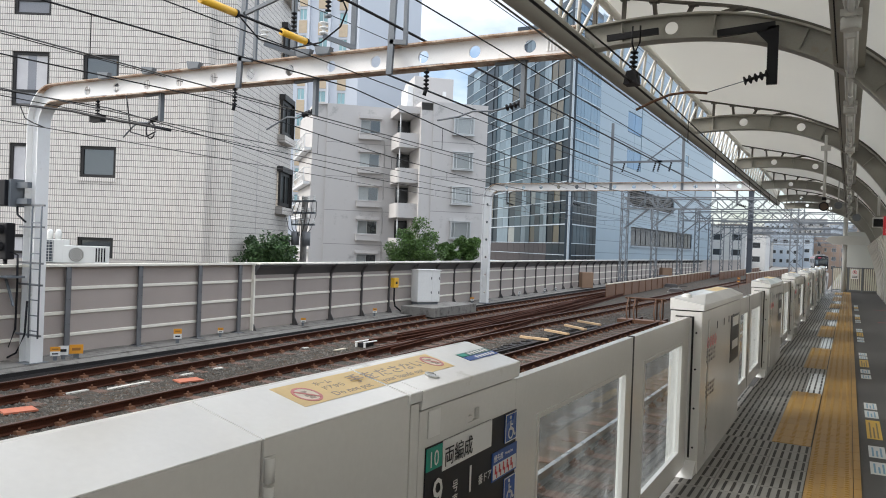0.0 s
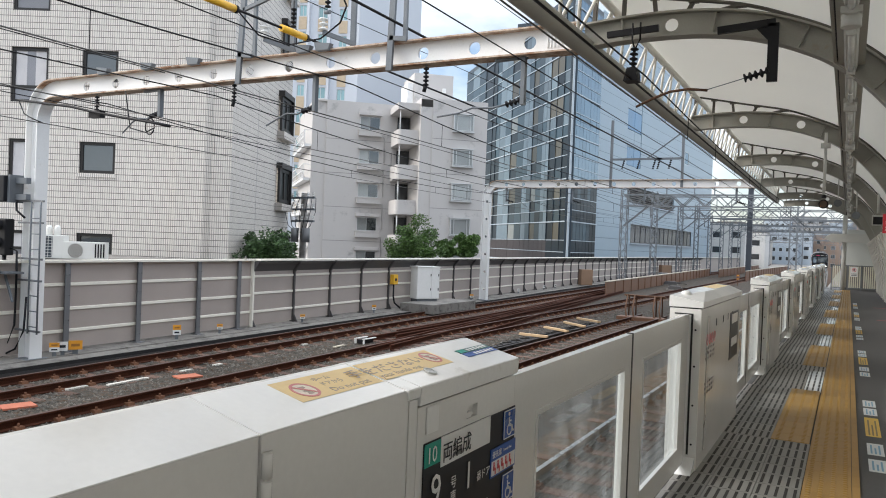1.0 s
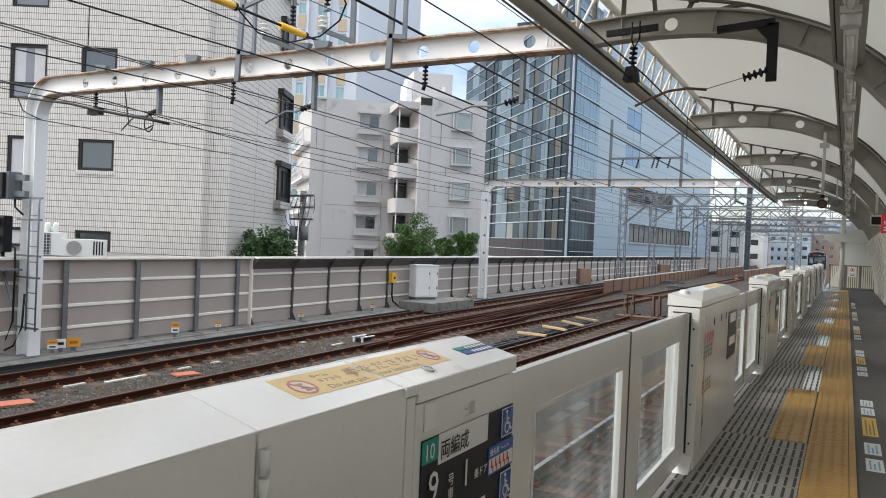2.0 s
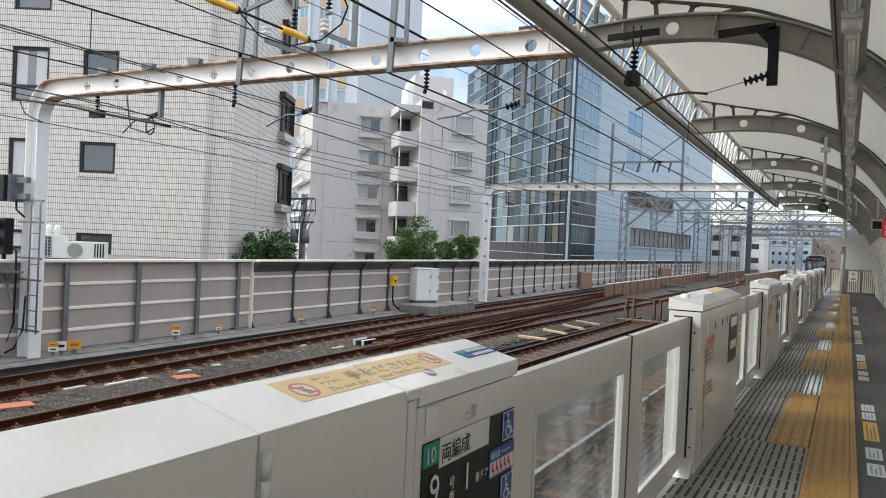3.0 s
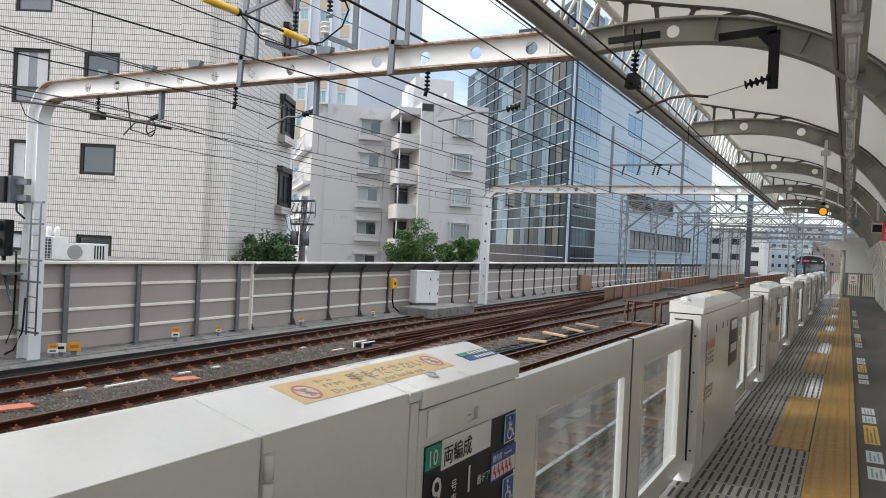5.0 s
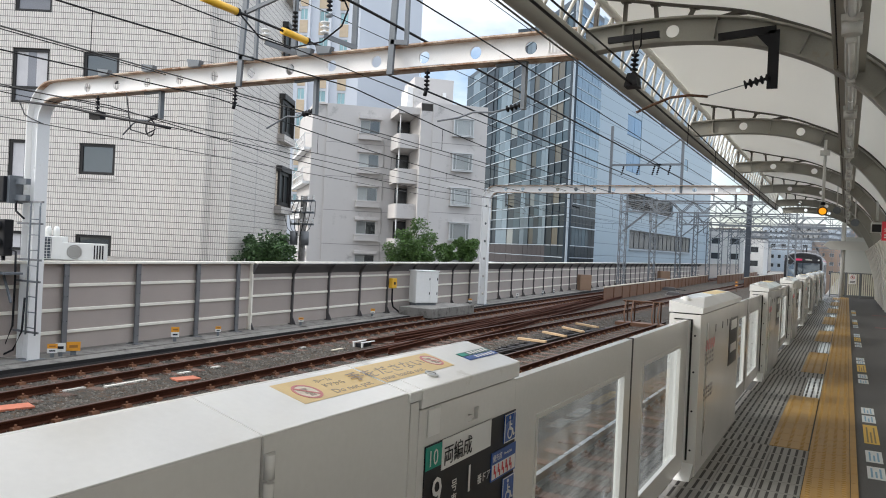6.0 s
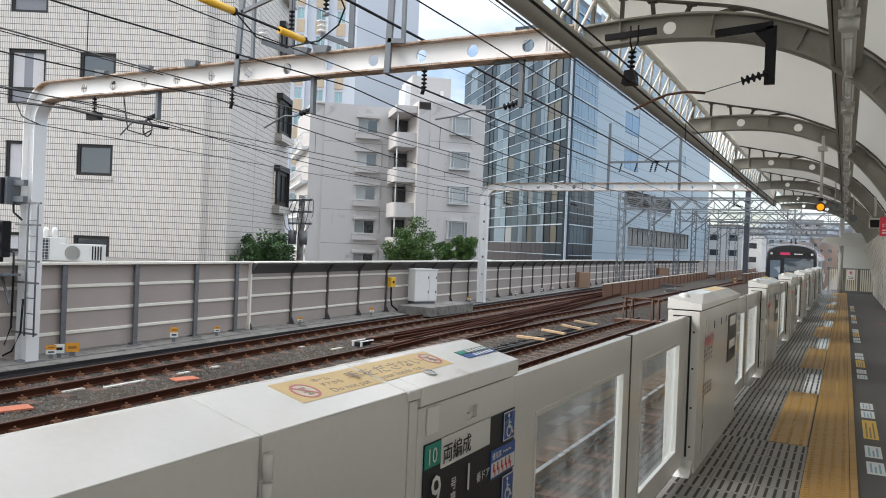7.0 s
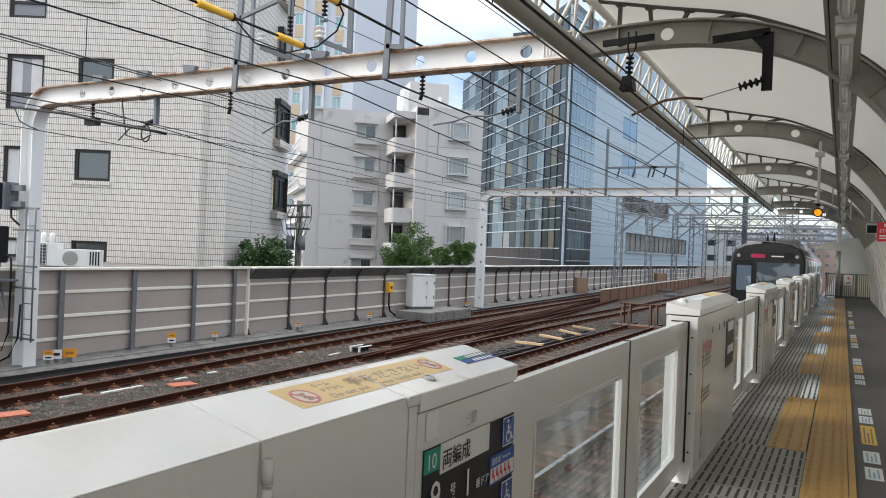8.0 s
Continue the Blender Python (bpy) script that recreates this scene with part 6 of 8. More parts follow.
def make_signal_lamp():
    t = thing("warning_lamp", "round amber train warning lamp in a black hood on a pole", "lamp", pose(-0.50, 17.35, -0.06))
    bm = bmesh.new()
    tube(bm, [(0, 0, 4.3), (0, 0, 2.98)], 0.03, 8)
    box(bm, -0.09, 0.09, -0.05, 0.05, 3.98, 4.08)
    part("pole", bm, PALESTEEL, t)
    bm = bmesh.new()
    tube(bm, [(0.0, 0.10, 2.83), (0, -0.02, 2.83), (0, -0.021, 2.83)], [0.08, 0.095, 0.072], 24, caps=False)
    disc(bm, (0, 0.10, 2.83), 0.08, 24, 0, 0.005, "y")
    tube(bm, [(0, 0, 2.96), (0, 0, 3.02)], 0.045, 8)
    part("hood", bm, BLACK, t)
    # added disc, one face glowing and one dark, stands in for the lamp switching on
    bm = bmesh.new()
    tube(bm, [(0, 0.0, 0), (0, -0.012, 0)], [0.071, 0.071], 24)
    fresh(bm)
    for fc in bm.faces:
        fc.material_index = 0 if fc.normal.y < 0.5 else 1
    lens = part("rotating_lens", bm, [mat("amber_lens_lit", (1.0, 0.36, 0.005), 0.4, 0, 0.04, emit=0.30), mat("amber_lens_dark", (0.06, 0.035, 0.02), 0.4)], t, at=pose(0, 0.0, 2.83))
    return lens


def make_canopy_fittings():
    t = thing("wire_bracket", "black steel bracket bolted under the canopy rib holding a pull-off arm", "bracket")
    bm = bmesh.new()
    beam(bm, (-1.53, 9.76, 4.42), (-0.87, 9.76, 4.46), 0.05, 0.09)
    beam(bm, (-0.89, 9.76, 4.45), (-0.89, 9.76, 3.75), 0.05, 0.12, (1, 0, 0))
    prism(bm, [(-1.1, 4.42), (-0.9, 4.42), (-0.9, 4.25), (-0.95, 4.25)], "y", 9.75, 9.77)
    part("frame", bm, BLACK, t)
    bm = bmesh.new()
    insulator(bm, (-0.92, 9.75, 3.88), (-1.2, 9.75, 3.81), 0.055)
    part("insulator", bm, BLACK, t)
    bm = bmesh.new()
    tube(bm, [(-1.2, 9.75, 3.81), (-1.66, 9.75, 3.69)], 0.006, 5)
    part("stay", bm, GALV, t)
    bm = bmesh.new()
    tube(bm, [(-1.62, 9.75, 3.69), (-1.85, 9.75, 3.72), (-2.08, 9.75, 3.70), (-2.3, 9.75, 3.62), (-2.5, 9.75, 3.53)], 0.017, 8)
    part("pull_off_arm", bm, RUST, t)
    t = thing("wire_hanger", "black insulated hanger clamped to the canopy rib carrying a feeder cable", "bracket")
    bm = bmesh.new()
    beam(bm, (-2.92, 9.76, 4.50), (-2.25, 9.76, 4.53), 0.05, 0.08)
    for dx in (-0.05, 0.05):
        tube(bm, [(-2.53 + dx, 9.74, 4.62), (-2.53 + dx, 9.74, 4.40), (-2.54 + dx * 0.2, 9.74, 4.30)], 0.012, 6)
    part("clamp", bm, BLACK, t)
    bm = bmesh.new()
    insulator(bm, (-2.545, 9.74, 4.30), (-2.56, 9.74, 4.02), 0.055)
    part("insulator", bm, BLACK, t)
    bm = bmesh.new()
    prism(bm, [(-2.66, 3.86), (-2.48, 3.86), (-2.5, 4.03), (-2.62, 4.03)], "y", 9.66, 9.86)
    part("cable_shoe", bm, BLACK, t)
    wire([(-2.57, -20, 3.9), (-2.57, 9.75, 3.89), (-2.8, 34.2, 3.95), (-3.0, 58, 4.0), (-3.4, 85, 4.0)], 0.016, "black feeder cable hung under the canopy edge")
    # pendants further along
    t = thing("platform_speaker", "small black monitor box hung from the canopy", "monitor", pose(0.7, 25, 0))
    bm = bmesh.new()
    tube(bm, [(0, 0, 3.0), (0, 0, 3.9)], 0.035, 8)
    part("pole", bm, PALESTEEL, t)
    bm = bmesh.new()
    box(bm, -0.14, 0.14, 0.0, 0.35, 2.66, 2.95)
    part("case", bm, PALESTEEL, t, soften=0.01)
    bm = bmesh.new()
    box(bm, -0.12, 0.12, -0.02, -0.002, 2.68, 2.90)
    part("screen", bm, BLACK, t)
    t = thing("stop_sign", "red emergency stop notice with white lettering hung over the platform", "sign", pose(0.60, 15.0, 0.80) @ Matrix.Scale(0.55, 4))
    bm = bmesh.new()
    box(bm, -0.19, 0.35, -0.01, 0.01, 2.42, 3.02)
    part("plate", bm, SIGNRED, t)
    lettering(t, "STOP", pose(-0.13, -0.012, 2.70, 90, 0, 0), 0.15, SIGNWHITE)
    bm = bmesh.new()
    for k in range(2):
        box(bm, -0.12, 0.25, -0.014, -0.011, 2.50 + 0.08 * k, 2.54 + 0.08 * k)
    disc(bm, (0.04, -0.011, 2.93), 0.05, 14, 0, -0.003, "y")
    part("bars", bm, SIGNWHITE, t)
    bm = bmesh.new()
    for dx in (-0.1, 0.25):
        tube(bm, [(dx, 0, 3.02), (dx, 0, 3.3)], 0.01, 6)
    part("rods", bm, GALV, t)
    # further hangers and a horn, seen under the far ribs
    for x, y, z in ((0.15, 25.3, 3.0), (-0.35, 26.0, 3.4)):
        t = thing("hanging_horn", "small grey loudspeaker hung from the canopy", "loudspeaker", pose(x, y, z))
        bm = bmesh.new()
        tube(bm, [(0, 0, 0), (0, 0, 0.7)], 0.02, 6)
        part("rod", bm, PALESTEEL, t)
        bm = bmesh.new()
        tube(bm, [(0, 0.1, -0.05), (0, -0.05, -0.05), (0, -0.14, -0.06)], [0.05, 0.07, 0.11], 14)
        part("horn", bm, GALV, t)


def make_platform_end():
    y = 44.6
    bm = bmesh.new()
    box(bm, -0.12, 1.9, y + 1.2, y + 1.35, 1.3, 3.2)
    solid("wall_end", bm, mat("pale_end_panel", (0.58, 0.60, 0.58), 0.5, 0, 0.05, 1.0), "pale metal sheet wall at the platform end", "wall", kind="structure")
    bm = bmesh.new()
    box(bm, -0.12, 1.9, y + 1.2, y + 1.35, -0.02, 1.296)
    solid("wall_end_base", bm, mat("dark_end_panel", (0.12, 0.12, 0.115), 0.6, 0, 0.08, 1.0), "dark metal base of the wall at the platform end", "wall", kind="structure")
    t = thing("end_beam", "pale grey boxed beam across the platform end", "beam")
    bm = bmesh.new()
    prism(bm, [(-1.15, 2.68), (-0.78, 2.48), (1.3, 2.48), (1.3, 2.93), (-0.78, 2.93), (-1.0, 2.85)], "y", y - 0.4, y - 0.1)
    part("box", bm, PALESTEEL, t)
    t = thing("column", "round white column at the platform end", "column")
    bm = bmesh.new()
    tube(bm, [(-0.22, y, -0.01), (-0.22, y, 3.9)], 0.11, 16)
    part("shaft", bm, PALESTEEL, t)
    t = thing("platform_gate", "grey steel end gate of upright cream slats on the platform", "gate")
    post = [(-0.75,), (0.0,), (0.62,), (1.38,)]
    for (x,) in post:
        bm = bmesh.new()
        beam(bm, (x, y, -0.01), (x, y, 1.32), 0.05, 0.05, (1, 0, 0))
        box(bm, x - 0.07, x + 0.07, y - 0.12, y + 0.12, -0.012, 0.006)
        part("post", bm, GALV, t)
    bm = bmesh.new()
    for z in (0.12, 1.28):
        beam(bm, (-0.75, y, z), (1.38, y, z), 0.04, 0.04)
    part("rail", bm, GALV, t)
    cream = mat("cream_slat", (0.62, 0.60, 0.50), 0.5, 0, 0.05)
    bm = bmesh.new()
    box(bm, -0.03, 0.03, -0.01, 0.01, 0.14, 1.26)
    me = mesh_of("slat", bm, cream)
    x = -0.68
    while x < 1.36:
        if all(abs(x - p[0]) > 0.04 for p in post):
            piece("slat", me, t, pose(x, y, 0))
        x += 0.095
    sg = thing("gate_sign", "white no entry notice with a red ring on the gate", "sign", pose(0.28, y - 0.05, 0))
    bm = bmesh.new()
    box(bm, -0.17, 0.17, -0.01, 0.01, 0.72, 1.22)
    part("plate", bm, SIGNWHITE, sg)
    bm = bmesh.new()
    disc(bm, (0, -0.011, 1.07), 0.10, 20, 0.08, -0.004, "y")
    beam(bm, (-0.06, -0.014, 1.13), (0.06, -0.014, 1.01), 0.02, 0.003, (0, 1, 0))
    part("ring", bm, SIGNRED, sg)
    bm = bmesh.new()
    box(bm, -0.03, 0.03, -0.014, -0.011, 1.03, 1.12)
    for k in range(2):
        box(bm, -0.12, 0.12, -0.014, -0.011, 0.78 + 0.07 * k, 0.81 + 0.07 * k)
    part("bars", bm, SIGNBLACK, sg)
    # curved white side panels
    t = thing("side_panels", "curved white translucent lower panels of the canopy side", "panels", kind="structure")
    prof = dense(RIB)
    cut = [p for p in prof if p[1] < 2.6]
    inn, out = offset_line(cut, -0.24), offset_line(cut, -0.20)
    yy = -9.0
    while yy < 44.4:
        bm = bmesh.new()
        strip_xz(bm, inn, out, yy + 0.03, yy + 1.87)
        strip_xz(bm, offset_line(cut, -0.27), offset_line(cut, -0.24), yy + 1.80, yy + 1.87)
        part("panel", bm, CLOTH, t)
        yy += 1.9

# ---------------------------------------------------------------- gantry fittings and trackside things
PORCELAIN = mat("white_porcelain", (0.72, 0.72, 0.70), 0.2, 0, 0.03)


def make_gantry_fittings(y=9.9):
    # upright frames standing on the beam
    for x, lean, z1 in ((-9.42, 0.22, 8.2), (-6.32, 0.14, 8.2)):
        t = thing("feeder_mast", "grey galvanised angle-steel mast standing on the gantry beam", "mast", pose(x, y - 0.16, 0), "feeder masts")
        bm = bmesh.new()
        beam(bm, (0, 0, 4.28), (lean, 0, z1), 0.10, 0.05, (0, 1, 0))
        part("leg", bm, GALV, t)
        bm = bmesh.new()
        beam(bm, (lean + 0.12, 0.02, 4.72), (lean + 0.12, 0.02, z1), 0.05, 0.06, (1, 0, 0))
        part("back_leg", bm, GALV, t)
        bm = bmesh.new()
        beam(bm, (0.0, 0.0, 4.78), (0.3, 0, 4.74), 0.05, 0.07)
        part("bracket", bm, GALV, t)
        bm = bmesh.new()
        beam(bm, (0.08, 0.0, 5.55), (0.9, 0.0, 5.75), 0.05, 0.06)
        part("strut", bm, GALV, t)
    for x in (-8.45, -7.20):
        t = thing("feeder_post", "slim grey steel post carrying a white insulator above the gantry beam", "post", pose(x, y + 0.1, 0), "feeder posts")
        bm = bmesh.new()
        beam(bm, (0, 0, 4.70), (0.0, 0, 8.2), 0.09, 0.05, (0, 1, 0))
        part("post", bm, GALV, t)
        bm = bmesh.new()
        beam(bm, (0.05, 0, 4.82), (-0.42, -0.25, 5.0), 0.06, 0.07)
        part("arm", bm, GALV, t)
        bm = bmesh.new()
        insulator(bm, (-0.42, -0.25, 5.02), (-0.42, -0.25, 5.22), 0.075, 2)
        part("insulator", bm, PORCELAIN, t)
    t = thing("mast_crossbeam", "grey steel crossbeam joining the masts above the gantry", "beam")
    bm = bmesh.new()
    beam(bm, (-9.4, y - 0.14, 8.12), (-5.9, y - 0.14, 8.12), 0.1, 0.1)
    part("bar", bm, GALV, t)
    # hanging insulators above
    for x, z in ((-8.25, 5.05), (-7.55, 5.3), (-6.9, 5.6)):
        t = thing("suspension_insulator", "dark ribbed insulator hanging over a feeder cable", "insulator", pose(x, y - 0.14, z), "suspension insulators")
        bm = bmesh.new()
        insulator(bm, (0, 0, 0.42), (0, 0, 0.1), 0.05)
        part("insulator", bm, BLACK, t)
        bm = bmesh.new()
        tube(bm, [(0, 0, 0.42), (0, 0, 8.1 - z)], 0.012, 6)
        tube(bm, [(-0.05, 0, 0.02), (0.05, 0, 0.02)], 0.035, 8)
        part("rod", bm, GALV, t)
    # thick feeders with yellow guards, and thin wires
    f1 = lambda q: (-8.15 - 0.004 * (q - 9), q, 5.02)
    f2 = lambda q: (-6.2 - 0.004 * (q - 9), q, 5.0)
    for f, guards in ((f1, ((7.62, 8.3), (9.35, 9.95))), (f2, ((7.75, 8.25),))):
        wire([f(-25), f(0), f(9.9), f(34), f(58), f(85), f(120)], 0.022, "thick black feeder cable strung along the tracks")
        for a, b in guards:
            t = thing("cable_guard", "yellow plastic guard tube on a feeder cable", "cable guard", group="cable guards")
            bm = bmesh.new()
            tube(bm, [f(a), f(b)], 0.058, 14)
            part("sleeve", bm, YELLOWTUBE, t)
            bm = bmesh.new()
            tube(bm, [f(b), f(b + 0.05)], 0.062, 14)
            part("collar", bm, BLACK, t)
    c1, c2 = f1(8.35), f2(8.3)
    wire([c1, (c1[0] + 0.12, 8.7, 4.72), (-7.6, 8.9, 4.58), (-7.0, 8.9, 4.62), (-6.5, 8.7, 4.75), (-6.25, 8.5, 4.9), c2], 0.013, "looping black jumper cable between two feeders")
    for pts in (
        [(-6.95, -25, 4.35), (-6.95, 9.9, 4.35), (-7.1, 34, 4.4), (-7.4, 85, 4.4)],
        [(-13.2, -25, 3.95), (-13.0, 9.9, 4.0), (-14.7, 34, 4.0), (-16.3, 85, 4.2)],
        [(-4.1, -25, 4.25), (-4.1, 9.9, 4.25), (-4.2, 34, 4.3), (-4.4, 85, 4.4)],
        [(-11.4, -25, 4.6), (-11.4, 9.9, 4.65), (-11.9, 34, 4.6), (-12.2, 85, 4.6)],
        [(-9.6, -25, 6.3), (-9.6, 9.9, 6.3), (-9.8, 34, 6.9), (-10, 85, 7.0)],
        [(-6.5, -25, 6.6), (-6.5, 9.9, 6.6), (-6.6, 34, 6.8), (-6.8, 85, 7.0)],
    ):
        wire(pts, 0.009)
    # hanging fittings below the beam
    for x, hh in ((-13.25, 0.32), (-9.6, 0.34), (-5.72, 0.32)):
        t = thing("wire_suspension", "dark insulator suspension hanging below the gantry beam", "insulator", pose(x, y - 0.05, 4.36), "wire suspensions")
        bm = bmesh.new()
        insulator(bm, (0, 0, -0.05), (0.0, 0, -hh), 0.045)
        part("insulator", bm, BLACK, t)
        bm = bmesh.new()
        if x < -12:
            box(bm, -0.17, 0.17, -0.06, 0.06, -hh - 0.16, -hh - 0.02)
        else:
            tube(bm, [(0, 0, -hh), (-0.03, 0, -hh - 0.1)], 0.03, 8)
        part("clamp", bm, BLACK, t)
        bm = bmesh.new()
        box(bm, -0.3, 0.3, -0.05, 0.05, 0.0, 0.03)
        tube(bm, [(0, 0, 0.02), (0, 0, -0.08)], 0.015, 6)
        part("plate", bm, GALV, t)
    for x, z0, dx in ((-11.5, 3.88, -0.9), (-7.85, 3.80, -0.9), (-4.15, 3.72, -1.2)):
        t = thing("registration_arm", "grey dropper bracket with insulator and bent registration arm", "bracket", pose(x, y, 0), "registration arms")
        bm = bmesh.new()
        beam(bm, (0, 0, 4.36), (0, 0, z0 - 0.05), 0.06, 0.09, (0, 1, 0))
        beam(bm, (0.05, 0, 4.35), (-0.45, 0, 4.33), 0.06, 0.05)
        part("drop_post", bm, GALV, t)
        bm = bmesh.new()
        insulator(bm, (-0.03, 0, z0 + 0.02), (-0.25, 0, z0 - 0.03), 0.05, 3)
        part("insulator", bm, BLACK, t)
        bm = bmesh.new()
        tube(bm, [(-0.25, 0, z0 - 0.03), (0.4 * dx, 0, z0 - 0.07), (0.65 * dx, 0, z0 - 0.05), (0.85 * dx, 0, z0 - 0.12), (1.15 * dx, 0, 3.56)], 0.015, 7)
        part("arm", bm, GALV, t)
    t = thing("heavy_feed_cable", "black feed cable looped under the gantry near the post", "cable")
    bm = bmesh.new()
    tube(bm, [(-15.65, y - 0.16, 4.35), (-13.91, y - 0.16, 4.12), (-13.21, y - 0.16, 3.98), (-12.46, y - 0.16, 3.85), (-11.58, y - 0.16, 3.71), (-11.05, y - 0.16, 3.61)], 0.026, 7)
    part("cable", bm, BLACK, t)
    bm = bmesh.new()
    pts = [(-12.28, y - 0.16, 4.32), (-12.19, y - 0.16, 3.91), (-12.12, y - 0.16, 3.62), (-11.69, y - 0.16, 3.52), (-11.45, y - 0.16, 3.60)]
    tube(bm, pts, 0.013, 6)
    part("drop", bm, BLACK, t)
    bm = bmesh.new()
    tube(bm, [(-11.58 + 0.12 * math.cos(a), y - 0.16, 3.63 + 0.15 * math.sin(a)) for a in [k * math.tau / 14 for k in range(14)]], 0.013, 6)
    part("loop", bm, BLACK, t)
    bm = bmesh.new()
    tube(bm, [(-15.61, y - 0.16, 4.31), (-15.43, y - 0.16, 4.05), (-15.19, y - 0.16, 3.95), (-14.77, y - 0.16, 3.82)], 0.013, 6)
    part("tail", bm, BLACK, t)
    t = thing("roof_clamps", "grey clamps along the top of the gantry beam", "clamp")
    for x in (-12.95, -11.7, -10.5, -8.0, -7.6):
        bm = bmesh.new()
        prism(bm, [(x - 0.12, 4.70), (x + 0.12, 4.70), (x + 0.16, 4.80), (x - 0.16, 4.84)], "y", y - 0.2, y - 0.1)
        part("clamp_plate", bm, GALV, t)
    # masts and arms on the second gantry
    for x in (-9.8, -6.6):
        t = thing("feeder_mast", "grey steel mast with crossarm standing on the second gantry", "mast", pose(x, 34.2, 0), "feeder masts")
        bm = bmesh.new()
        beam(bm, (0, 0, 4.5), (0, 0, 7.6 if x < -8 else 7.2), 0.11, 0.11, (0, 1, 0))
        part("leg", bm, GALV, t)
        bm = bmesh.new()
        beam(bm, (0, 0, 5.8), (2.3 if x < -8 else -1.2, 0, 5.8), 0.09, 0.09)
        beam(bm, (2.2 if x < -8 else -1.6, 0, 5.8), (0, 0, 7.0), 0.05, 0.05)
        part("crossarm", bm, GALV, t)
        bm = bmesh.new()
        for dx in (0.6, 1.3, 2.0) if x < -8 else (-0.5, -1.0):
            insulator(bm, (dx, 0, 5.75), (dx - 0.1, 0, 5.35), 0.05)
        part("insulators", bm, BLACK, t)
    for x in (-15.0, -11.6, -8.2, -4.3):
        t = thing("registration_arm", "grey dropper bracket with insulator and bent registration arm", "bracket", pose(x, 34.2, 0), "registration arms")
        bm = bmesh.new()
        beam(bm, (0, 0, 4.5), (0, 0, 3.8), 0.06, 0.09, (0, 1, 0))
        part("drop_post", bm, GALV, t)
        bm = bmesh.new()
        insulator(bm, (0, 0, 3.9), (0.35, 0, 3.8), 0.05)
        part("insulator", bm, BLACK, t)
        bm = bmesh.new()
        tube(bm, [(0.35, 0, 3.8), (0.8, 0, 3.78), (1.1, 0, 3.56)], 0.015, 6)
        part("arm", bm, GALV, t)


def make_left_pole(y=9.9):
    """What is fixed to the near gantry post."""
    t = thing("post_ladder", "grey steel ladder strapped to the gantry post", "ladder")
    for x in (-14.93, -14.62):
        bm = bmesh.new()
        tube(bm, [(x, y - 0.25, -0.55), (x, y - 0.25, 2.1), (x - 0.06, y - 0.2, 2.2)], 0.018, 8)
        part("stile", bm, GALV, t)
    bm = bmesh.new()
    tube(bm, [(-14.93, y - 0.25, 0), (-14.62, y - 0.25, 0)], 0.012, 6)
    me = mesh_of("rung", bm, GALV)
    for k in range(8):
        piece("rung", me, t, pose(0, 0, -0.4 + 0.32 * k))
    bm = bmesh.new()
    for z in (-0.5, 0.55, 1.0, 1.75, 2.2):
        box(bm, -15.42, -14.6, y - 0.22, y - 0.18, z - 0.02, z + 0.02)
    part("straps", bm, WALLPOST, t)
    t = thing("control_box", "black equipment box bolted to the gantry post", "equipment box")
    bm = bmesh.new()
    box(bm, -16.3, -15.5, y - 0.5, y - 0.05, 2.18, 2.72)
    part("case", bm, mat("dark_grey_case", (0.014, 0.015, 0.018), 0.6, spec=0.2), t, soften=0.02)
    bm = bmesh.new()
    for z in (2.28, 2.62):
        box(bm, -15.5, -15.05, y - 0.3, y - 0.2, z - 0.06, z + 0.06)
    box(bm, -15.5, -15.42, y - 0.42, y - 0.1, 2.16, 2.74)
    part("mount", bm, GALV, t)
    t = thing("railway_signal", "black two-aspect railway signal with hoods beside the post", "signal", pose(-15.65, y - 0.35, 0))
    bm = bmesh.new()
    box(bm, -0.16, 0.14, -0.08, 0.12, 1.05, 1.82)
    part("head", bm, BLACK, t, soften=0.03)
    for z in (1.68, 1.32):
        bm = bmesh.new()
        tube(bm, [(-0.02, -0.08, z), (-0.06, -0.36, z + 0.02)], [0.10, 0.11], 14, caps=False)
        part("visor", bm, BLACK, t)
    bm = bmesh.new()
    tube(bm, [(0, 0, -1.1), (0, 0, 1.05)], 0.045, 8)
    part("pole", bm, BLACK, t)
    bm = bmesh.new()
    box(bm, -0.6, 0.55, -0.3, 0.1, 0.68, 0.72)
    beam(bm, (-0.5, -0.1, 0.1), (-0.2, -0.1, 0.68), 0.04, 0.04)
    beam(bm, (0.5, -0.1, 0.1), (0.2, -0.1, 0.68), 0.04, 0.04)
    part("shelf", bm, GALV, t)
    for pts in ([(-15.45, y - 0.25, 2.2), (-15.35, y - 0.3, 2.0), (-15.1, y - 0.28, 1.85)], [(-15.5, y - 0.3, 1.2), (-15.3, y - 0.3, 1.15), (-15.28, y - 0.3, 0.6), (-15.3, y - 0.3, -0.4), (-15.5, y - 0.35, -0.9), (-15.9, y - 0.4, -1.05)],
                [(-15.08, y - 0.2, 0.2), (-15.1, y - 0.22, -0.5), (-15.25, y - 0.3, -0.9), (-15.6, y - 0.4, -1.08)]):
        bm = bmesh.new()
        tube(bm, pts, 0.022, 7)
        solid("post_cable", bm, BLACK, "black cable running down the gantry post", "cable", group="post cables")


